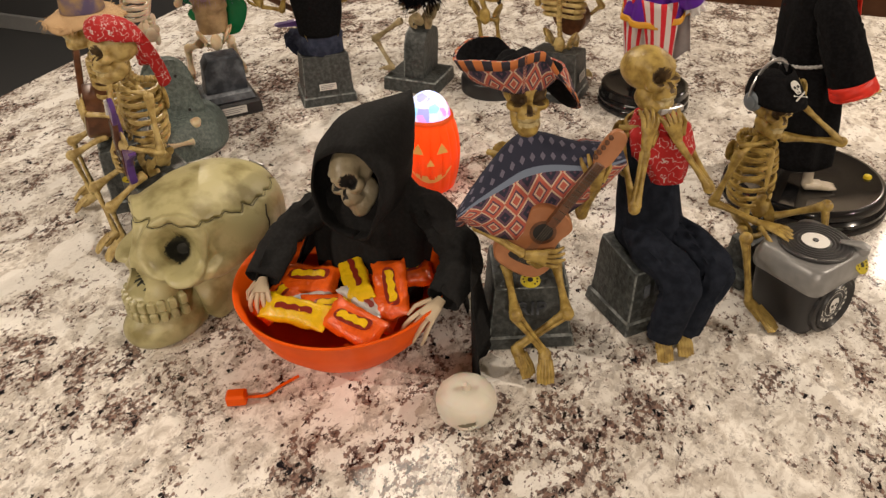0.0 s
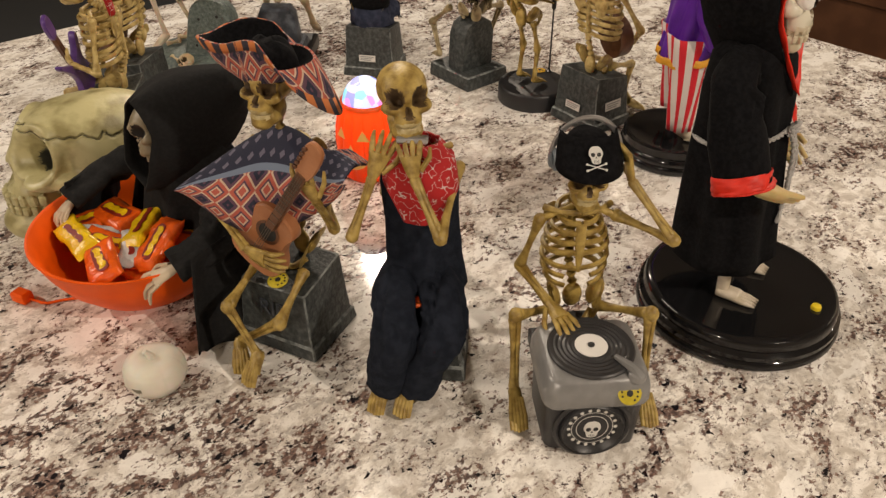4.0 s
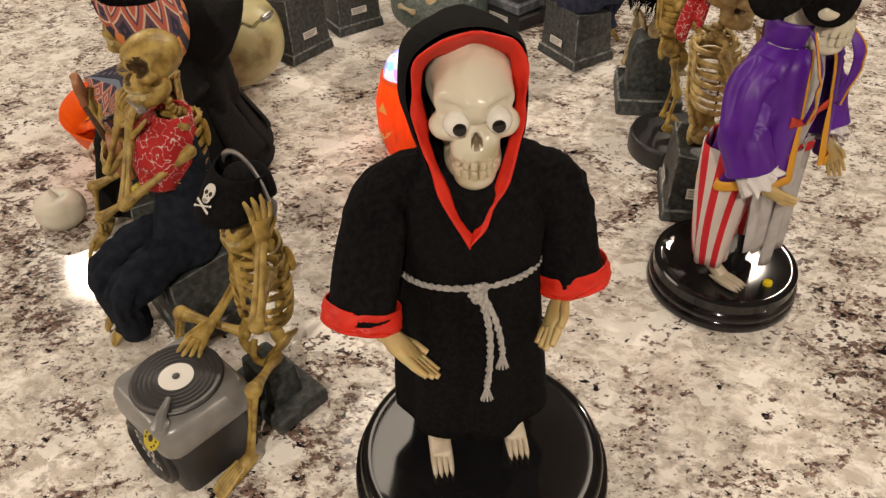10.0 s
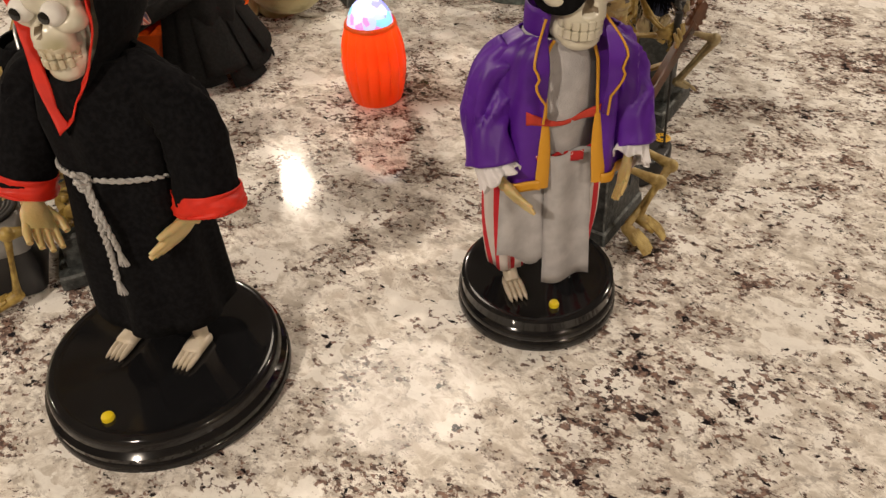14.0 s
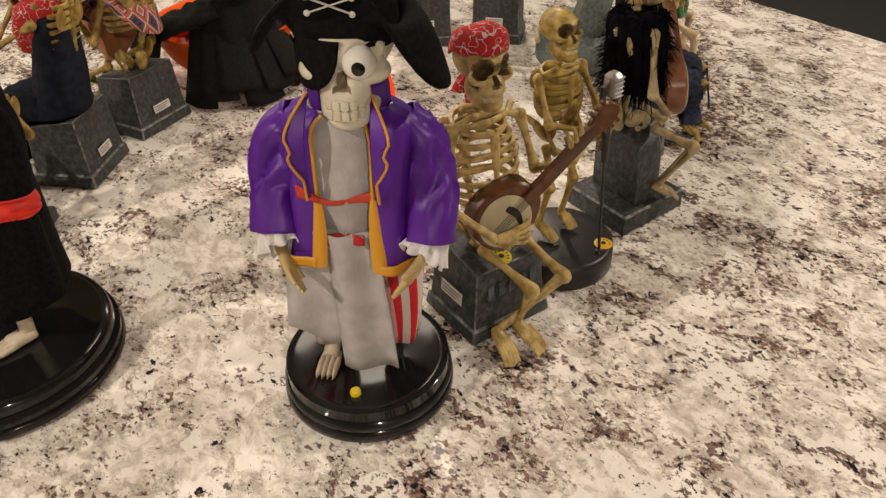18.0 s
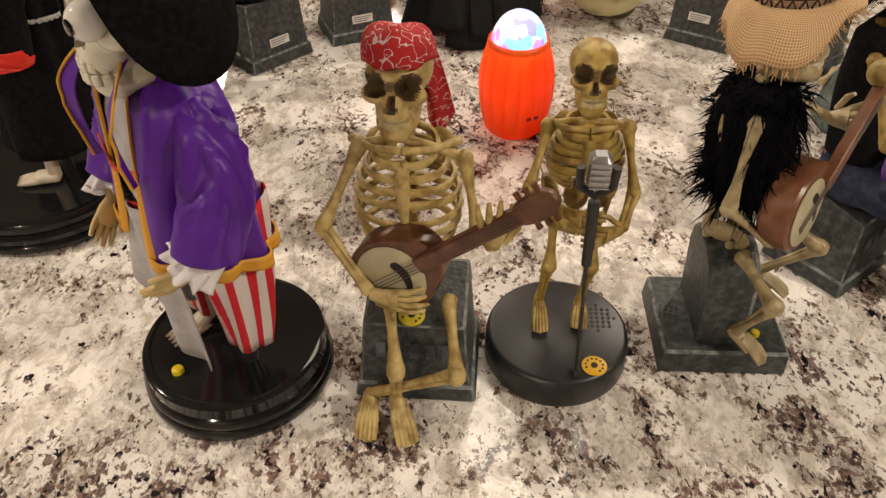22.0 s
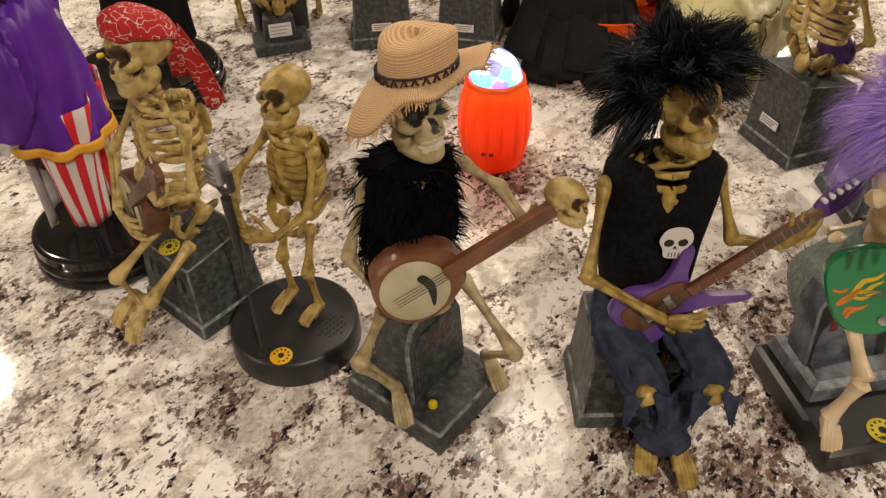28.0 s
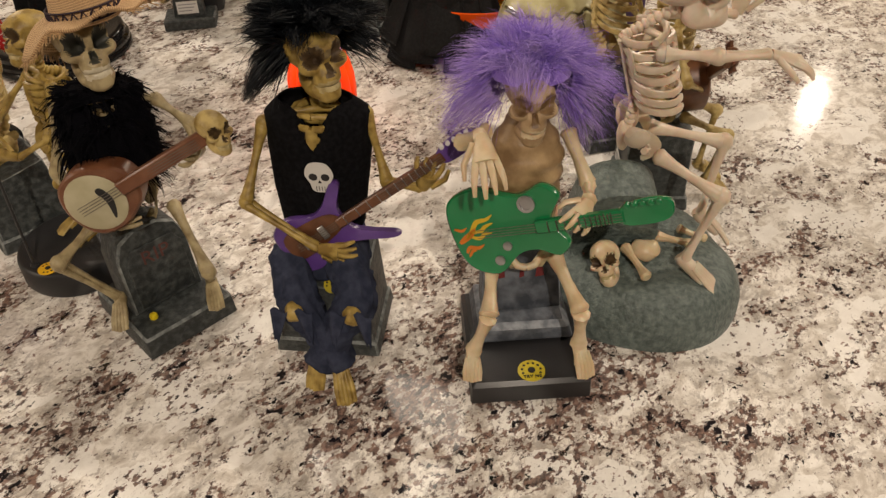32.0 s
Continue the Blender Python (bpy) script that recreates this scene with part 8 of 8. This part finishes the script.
# figurine K: pale skeleton dancing on a rock with a tombstone
def rock_skeleton():
    t = thing("rock_skeleton", -0.412, -0.012, 0, 225, "pale skeleton figurine sitting on a tombstone on grey-green rock", "figurine", "skeleton musicians")
    bm = bmesh.new()
    rings = []
    for i in range(15):
        k = i / 14
        ring = []
        for j in range(48):
            a = 2 * math.pi * j / 48
            r = (0.096 + 0.010 * math.cos(2 * a + 0.6)) * (math.cos(k * 1.45) ** 0.34)
            p = Vector((r * math.cos(a) * 0.86, r * math.sin(a) * 0.96, 0.048 * math.sin(k * 1.5) ** 0.9))
            ring.append(p + noise.noise_vector(p * 22) * 0.006 * (1 if i else 0.4) * Vector((1, 1, 1 if i else 0)).length / 1.7)
        rings.append(ring)
    for p in rings[0]:
        p.z = 0
    grid_faces(bm, rings)
    part("rock", bm, ROCK, t, "green-grey moulded rock mound", 80)
    bm = bmesh.new()
    m = axes((-0.022, 0.040, 0.024), (-1, 0, 0), (0, 1, 0.26))
    slab(bm, smooth_outline([(-0.037, 0), (0.037, 0), (0.036, 0.06), (0.026, 0.094), (0, 0.104), (-0.026, 0.094), (-0.036, 0.06)], 4), 0.038, m, 0, 0.004, z0=-0.038)
    part("tombstone", bm, ROCK, t, "rounded green-grey tombstone")
    for sx, sy in ((-0.022, 0.036), (0.020, 0.030), (0.012, 0.078), (-0.016, 0.074)):
        bm = bmesh.new()
        slab(bm, circle2(0.0022, 10, sx, sy), 0.0004, m, 0, 0.0001)
        part("screw_hole", bm, INK, t)
    J = dict(head=(0.006, 0.000, 0.268), neck=(-0.018, 0.004, 0.243), ribb=(-0.004, 0.0, 0.186), pel=(-0.014, 0.003, 0.152), shR=(-0.012, -0.024, 0.232), elR=(0.022, -0.034, 0.234), wrR=(0.056, -0.036, 0.236), haR=(0.088, -0.040, 0.228), shL=(-0.010, 0.032, 0.234), elL=(0.020, 0.030, 0.238),
             wrL=(0.052, 0.026, 0.238), haL=(0.054, 0.028, 0.270), hiR=(-0.002, -0.016, 0.146), hiL=(0.0, 0.022, 0.148), knR=(0.048, -0.034, 0.118), knL=(0.062, 0.018, 0.134), anR=(0.028, -0.040, 0.060), anL=(0.054, 0.012, 0.066), toR=(0.058, -0.056, 0.034), toL=(0.084, 0.010, 0.036))
    skeleton(J, t, [BONE_K, WASH, BONE_K], head=0.060, face=0, tilt=-11, r=0.0036, rib_n=7, rib_w=0.025, palm=(0, 0, -1))
    for c, facing, h in (((-0.034, -0.040, 0.060), 250, 0.036), ((0.006, 0.066, 0.045), 70, 0.030)):
        bm = bmesh.new()
        skull(bm, c, facing, h, 48, 36, tilt=-20, roll=25)
        part("loose_skull", bm, [BONE_P, WASH, TOOTH], t, "small loose cream skull")
    for a, b, r in (((-0.015, -0.018, 0.058), (-0.003, -0.054, 0.054), 0.003), ((0.014, -0.006, 0.058), (0.046, -0.014, 0.054), 0.003), ((0.036, 0.006, 0.056), (0.060, 0.000, 0.048), 0.0026), ((0.0, 0.084, 0.028), (-0.036, 0.082, 0.028), 0.003), ((0.018, 0.060, 0.044), (0.036, 0.046, 0.046), 0.0028)):
        bm = bmesh.new()
        bone(bm, a, b, r)
        part("loose_bone", bm, BONE_P, t, "loose cream bone")
    for c, r in (((0.002, -0.022, 0.056), (0.013, 0.010, 0.008)), ((-0.044, 0.052, 0.040), (0.010, 0.012, 0.008))):
        bm = bmesh.new()
        ell(bm, c, r, None, 14, 8)
        for v in bm.verts:
            v.co += noise.noise_vector(v.co * 90) * 0.003
        part("loose_pelvis", bm, BONE_P, t, "loose cream bone piece")


rock_skeleton()


# figurines L and M: fiddler group behind the skull jar
def bandana_guitarist():
    t = thing("bandana_skeleton", -0.249, -0.212, 0, 238, "seated skeleton figurine in red bandana holding a purple guitar", "figurine", "skeleton musicians")
    stone_block(t, 0.082, 0.072, 0.088, 0.016, 0.86)
    sticker(t, (0.024, 0.006, 0.089), 0.0095)
    J = dict(head=(0.004, 0.004, 0.226), neck=(-0.010, 0.003, 0.196), ribb=(-0.008, 0.003, 0.134), pel=(-0.008, 0.002, 0.100), shL=(-0.010, 0.034, 0.186), shR=(-0.008, -0.028, 0.190), elL=(-0.004, 0.048, 0.130), wrL=(0.024, 0.036, 0.138), haL=(0.034, 0.022, 0.146), elR=(0.006, -0.046, 0.140), wrR=(0.030, -0.014, 0.114),
             haR=(0.036, 0.012, 0.110), hiL=(0.012, 0.022, 0.098), hiR=(0.012, -0.018, 0.098), knL=(0.056, 0.022, 0.072), anL=(0.050, 0.010, 0.022), toL=(0.076, 0.012, 0.004), knR=(0.058, -0.022, 0.078), anR=(0.054, -0.008, 0.022), toR=(0.080, -0.014, 0.004))
    skeleton(J, t, BONES_L, head=0.056, face=-4, tilt=-1)
    guitar(t, (0.028, 0.012, 0.120), (0.030, 0.046, 0.176), (1, 0, 0.15), 0.95, kind="electric")
    head_scarf(t, (0.0, 0.004, 0.232), 0.0225, -4, side=1, tail=0.06)


def felt_hat_player():
    t = thing("felt_hat_skeleton", -0.346, -0.150, 0, 220, "seated skeleton figurine in frayed hat holding a brown banjo", "figurine", "skeleton musicians")
    stone_block(t, 0.080, 0.07, 0.084, 0.016, 0.86)
    J = dict(head=(0.004, -0.002, 0.224), neck=(-0.010, -0.003, 0.194), ribb=(-0.008, -0.003, 0.134), pel=(-0.008, -0.003, 0.100), shL=(-0.012, 0.030, 0.186), shR=(-0.010, -0.034, 0.186), elL=(-0.004, 0.046, 0.132), wrL=(0.024, 0.032, 0.132), haL=(0.036, 0.014, 0.134), elR=(0.004, -0.050, 0.146), wrR=(0.028, -0.018, 0.122),
             haR=(0.038, 0.004, 0.118), hiL=(0.012, 0.020, 0.098), hiR=(0.012, -0.022, 0.098), knL=(0.056, 0.022, 0.080), anL=(0.048, 0.018, 0.020), toL=(0.074, 0.018, 0.004), knR=(0.058, -0.022, 0.078), anR=(0.050, -0.010, 0.020), toR=(0.076, -0.014, 0.004))
    skeleton(J, t, BONES_L, head=0.055, face=4, tilt=-3)
    banjo(t, (0.030, 0.006, 0.122), (0.028, -0.066, 0.176), (1, 0, 0.2), 0.028, depth=0.026)

    def brim(u, v):
        a = 2 * math.pi * u
        r = 0.022 + 0.022 * v
        return (r * math.cos(a), r * math.sin(a) - 0.002, 0.238 - 0.010 * v * v + 0.003 * math.sin(5 * a) * v)

    sheet("hat_brim", brim, 44, 6, BURLAP, t, 0.002, "frayed tan hat brim", True)
    fur("hat_fringe", (0.0, -0.002, 0.232), (0.043, 0.043, 0.003), STRAW, t, 160, 0.010, 41, 0.0, 0.3, "frayed ends", 0.0005, -0.5)

    def crown(u, v):
        a = 2 * math.pi * u
        r = 0.024 * min(1, math.cos(v * 1.52) ** 0.4)
        return (r * math.cos(a), r * math.sin(a) - 0.002, 0.237 + 0.03 * math.sin(v * 1.5))

    sheet("hat_crown", crown, 36, 10, mat("muted_purple_felt", (0.10, 0.08, 0.16), 0.9, color2=(0.30, 0.20, 0.10), scale=60), t, 0.002, "muted purple and tan hat crown", True)


bandana_guitarist()
felt_hat_player()


# reaper in a candy bowl
def candy(name, x, y, z, rz, rx, ry, size, material, ink, label):
    t = new(name)
    t.matrix_world = pose(x, y, z, rx, ry, rz)
    tagged(t, label, "candy", "wrapped candies in the bowl")
    bm = bmesh.new()
    w, d, h = size
    rings = []
    for i in range(13):
        k = i / 12
        u = (k - 0.5) * w
        e = min(1, min(k, 1 - k) / 0.16)
        hh = h * (0.06 + 0.94 * math.sin(e * math.pi / 2))
        dd = d * (1.04 - 0.06 * e)
        ring = []
        for j in range(16):
            a = 2 * math.pi * j / 16
            c, s = math.cos(a), math.sin(a)
            p = Vector((u + (0.0008 * (-1) ** j if i in (0, 12) else 0), dd / 2 * math.copysign(abs(c) ** 0.6, c), hh / 2 * math.copysign(abs(s) ** 0.7, s)))
            ring.append(p + noise.noise_vector(p * 130 + Vector((x, y, z)) * 50) * 0.0019)
        rings.append(ring)
    grid_faces(bm, rings)
    part("wrapper", bm, material, t, "", 50)
    bm = bmesh.new()
    if ink is CANDY_Y:
        slab(bm, smooth_outline([(-w * 0.31, -d * 0.12), (-w * 0.28, d * 0.17), (0, d * 0.20), (w * 0.32, d * 0.27), (w * 0.30, -d * 0.05), (0, -d * 0.14)], 4), 0.0005, pose(0, 0, h / 2 + 0.0001), 0, 0.0001)
        part("printed_panel", bm, CANDY_R, t, "dark brown printed shape")
        bm = bmesh.new()
    n = 6
    top = [((k - n / 2) * w * 0.09, d * (0.10 if k in (0, n) else 0.11 + 0.06 * (k % 2)) + k * d * 0.012) for k in range(n + 1)]
    low = [((k - n / 2) * w * 0.09, -d * (0.05 + 0.035 * ((k + 1) % 2)) + k * d * 0.012) for k in range(n, -1, -1)]
    slab(bm, smooth_outline(top + low, 3), 0.0005, pose(0, 0, h / 2 + 0.0004), 0, 0.0001)
    part("printed_mark", bm, ink, t, "plain brand shape")


def candy_bowl():
    cx, cy = 0.035, -0.300
    g = thing("reaper_candy_bowl", cx + 0.012, cy + 0.045, 0.0, -72, "hooded black reaper figure holding an orange plastic candy bowl", "candy bowl")
    t = g
    back = pose(0, 0, 0, 0, 0, 72) @ Matrix.Translation((-0.012, -0.045, 0))
    R = 0.098
    bm = bmesh.new()
    prof = [(0.036, 0.0), (0.038, 0.001), (0.045, 0.004), (0.066, 0.017), (0.082, 0.036), (0.092, 0.056), (R, 0.074), (R + 0.0015, 0.0755), (R + 0.001, 0.077), (R - 0.002, 0.0755), (0.0895, 0.056), (0.0795, 0.037), (0.064, 0.019), (0.043, 0.007), (0.002, 0.006)]
    lathe(bm, prof, 80)
    bm.transform(back)
    part("bowl", bm, ORANGE, t, "glossy orange plastic bowl", 60)
    bm = bmesh.new()
    tube(bm, spline([(-0.018, -0.066, 0.003), (-0.028, -0.082, 0.002), (-0.034, -0.096, 0.002), (-0.048, -0.106, 0.004)], 6), 0.0014, 8)
    bm.transform(back)
    part("cord", bm, ORANGE, t, "thin orange cord")
    bm = bmesh.new()
    rbox(bm, (-0.055, -0.111, 0.006), (0.018, 0.013, 0.012), 0.002, 0.002, rot=Euler((0, 0, 0.45)).to_matrix())
    bm.transform(back)
    part("switch_box", bm, ORANGE, t, "small orange switch box")
    cloth_loft("robe", [((-0.028, 0, 0.146), 0.024, 0.030), ((-0.026, 0, 0.122), 0.036, 0.048), ((-0.022, 0, 0.098), 0.042, 0.056), ((-0.018, 0, 0.075), 0.044, 0.056), ((-0.012, 0, 0.030), 0.042, 0.054)], CLOTH_GREY, g, 56, 9, 0.004, 5, label="black cloth robe")
    bm = bmesh.new()
    skull(bm, (-0.002, -0.010, 0.160), -22, 0.062, 96, 72, tilt=14, roll=20, jaw=1.0, wide=0.88, eyes=0.85)
    part("skull_face", bm, [REAPER_F, INK, REAPER_F], g, "grey-green scowling skull face", 60)
    rim = [(0.028, 0.006, 0.108), (0.032, -0.022, 0.124), (0.026, -0.036, 0.150), (0.020, -0.036, 0.172), (0.020, -0.022, 0.188), (0.020, -0.002, 0.195), (0.017, 0.018, 0.192), (0.016, 0.030, 0.176), (0.020, 0.032, 0.150), (0.026, 0.026, 0.124), (0.028, 0.006, 0.108)]
    turn = Euler((0, 0, radians(-26))).to_matrix()
    P = [turn @ p for p in spline(rim, 6)]
    bm = bmesh.new()
    rings = []
    for k in range(13):
        q = k / 12
        rings.append([Vector((p.x + 0.002 - 0.096 * q, p.y * (1.0 + 0.42 * math.sin(q * 2.3) - 0.60 * q ** 3) - 0.006 + 0.030 * q + 0.25 * max(0.0, p.z - 0.165) * q ** 2, 0.147 + (p.z - 0.147) * (1.0 - 0.35 * q ** 3) + 0.008 * math.sin(q * 3) + 0.020 * max(0.0, (p.z - 0.165) / 0.03) * q ** 0.8 - (0.03 * q if p.z < 0.14 else 0))) + noise.noise_vector(p * 45 + Vector((0, 0, q * 1.5))) * 0.004 for p in P])
    peak = Vector((-0.094, 0.034, 0.204))
    rings = [[p.lerp(peak, (k / 12) ** 4 * 0.88) for p in ring] for k, ring in enumerate(rings)]
    grid_faces(bm, rings, False, False, True)
    ob = part("hood", bm, CLOTH_GREY, g, "black cloth hood with a pointed back", 80)
    ob.modifiers.new("thickness", "SOLIDIFY").thickness = 0.002
    for s, el, wr, ti in ((-1, (0.020, -0.080, 0.104), (0.056, -0.093, 0.086), (0.083, -0.094, 0.071)), (1, (0.036, 0.086, 0.096), (0.074, 0.070, 0.080), (0.106, 0.042, 0.062))):
        sleeve("sleeve", [(-0.026, s * 0.036, 0.122), (-0.006, s * 0.060, 0.114), el, Vector(wr) + V(0.004, 0, 0.002)], [0.018, 0.018, 0.016, 0.015], CLOTH_GREY, g, 24, 0.006, 60 + s, "wide black cloth sleeve", 0.6)
        sheet("sleeve_drape", lambda u, v, s=s, el=el: (el[0] - 0.022 + 0.062 * u + (0.022 if s > 0 else -0.004) * v, el[1] + s * 0.010 + 0.010 * math.sin(5 * u + s) * v + s * 0.012 * v, el[2] + 0.004 - (0.100 if s > 0 else 0.06) * v + 0.010 * math.sin(8 * u) * v), 14, 12, CLOTH_GREY, g, 0.0012, "ragged hanging black sleeve")
        bm = bmesh.new()
        bony_hand(bm, wr, ti, (-0.5, -s * 0.2, -1), 1.05, 0.7, 1.2)
        part("hand", bm, mat("pale_bone_hand", (0.55, 0.45, 0.32), 0.4), g, "pale bony hand on the rim", 60)
    for k in range(9):
        a = radians(100 + 20 * k)
        sheet("robe_tatter", lambda u, v, a=a, k=k: (-0.006 + (0.047 + 0.040 * v) * math.cos(a + (u - 0.5) * 0.62), (0.061 + 0.030 * v) * math.sin(a + (u - 0.5) * 0.62), 0.10 - (0.098 - 0.012 * (k % 3)) * v + 0.006 * abs(u - 0.5) * v), 6, 9, CLOTH_GREY, g, 0.001, "ragged black robe strip")
    items = [(-0.020, -0.052, 0.069, 3, 28, 2, (0.066, 0.026, 0.011), CANDY_Y, CANDY_R, "yellow foil snack candy bar"),
             (0.012, 0.004, 0.076, -52, 16, 8, (0.066, 0.026, 0.011), CANDY_Y, CANDY_R, "yellow foil snack candy bar"),
             (-0.030, -0.008, 0.070, 12, 14, 0, (0.058, 0.034, 0.014), CANDY_O, CANDY_Y, "orange foil peanut butter candy"),
             (0.050, 0.000, 0.074, -62, 14, 24, (0.060, 0.034, 0.014), CANDY_O, CANDY_Y, "orange foil peanut butter candy"),
             (0.036, -0.048, 0.068, -12, 26, 6, (0.056, 0.032, 0.014), CANDY_O, CANDY_Y, "orange foil peanut butter candy"),
             (-0.048, -0.036, 0.062, 70, 12, -10, (0.050, 0.030, 0.013), CANDY_O, CANDY_Y, "orange foil peanut butter candy"),
             (0.008, -0.032, 0.066, 35, 10, 10, (0.058, 0.030, 0.012), CANDY_O, CANDY_Y, "orange foil peanut butter candy"),
             (-0.016, -0.034, 0.064, 40, 20, 0, (0.052, 0.024, 0.010), CANDY_W, CANDY_R, "white foil wafer candy bar"),
             (0.030, -0.018, 0.068, -30, 5, 12, (0.050, 0.024, 0.010), CANDY_W, CANDY_R, "white foil wafer candy bar"),
             (-0.005, 0.030, 0.064, 0, 0, 0, (0.060, 0.034, 0.014), CANDY_O, CANDY_Y, "orange foil peanut butter candy"),
             (0.045, 0.035, 0.064, 30, 0, 0, (0.060, 0.034, 0.014), CANDY_O, CANDY_Y, "orange foil peanut butter candy"),
             (0.0, -0.01, 0.050, 60, 0, 0, (0.064, 0.034, 0.014), CANDY_O, CANDY_Y, "orange foil peanut butter candy"),
             (-0.03, 0.0, 0.052, 130, 0, 0, (0.064, 0.034, 0.014), CANDY_Y, CANDY_R, "yellow foil snack candy bar"),
             (0.03, -0.02, 0.050, 10, 0, 0, (0.064, 0.034, 0.014), CANDY_O, CANDY_Y, "orange foil peanut butter candy")]
    for x, y, z, rz, rx, ry, size, m, ink, label in items:
        candy("wrapped_candy", cx + x, cy + y, z, rz, rx, ry, tuple(0.97 * q for q in size), m, ink, label)


candy_bowl()
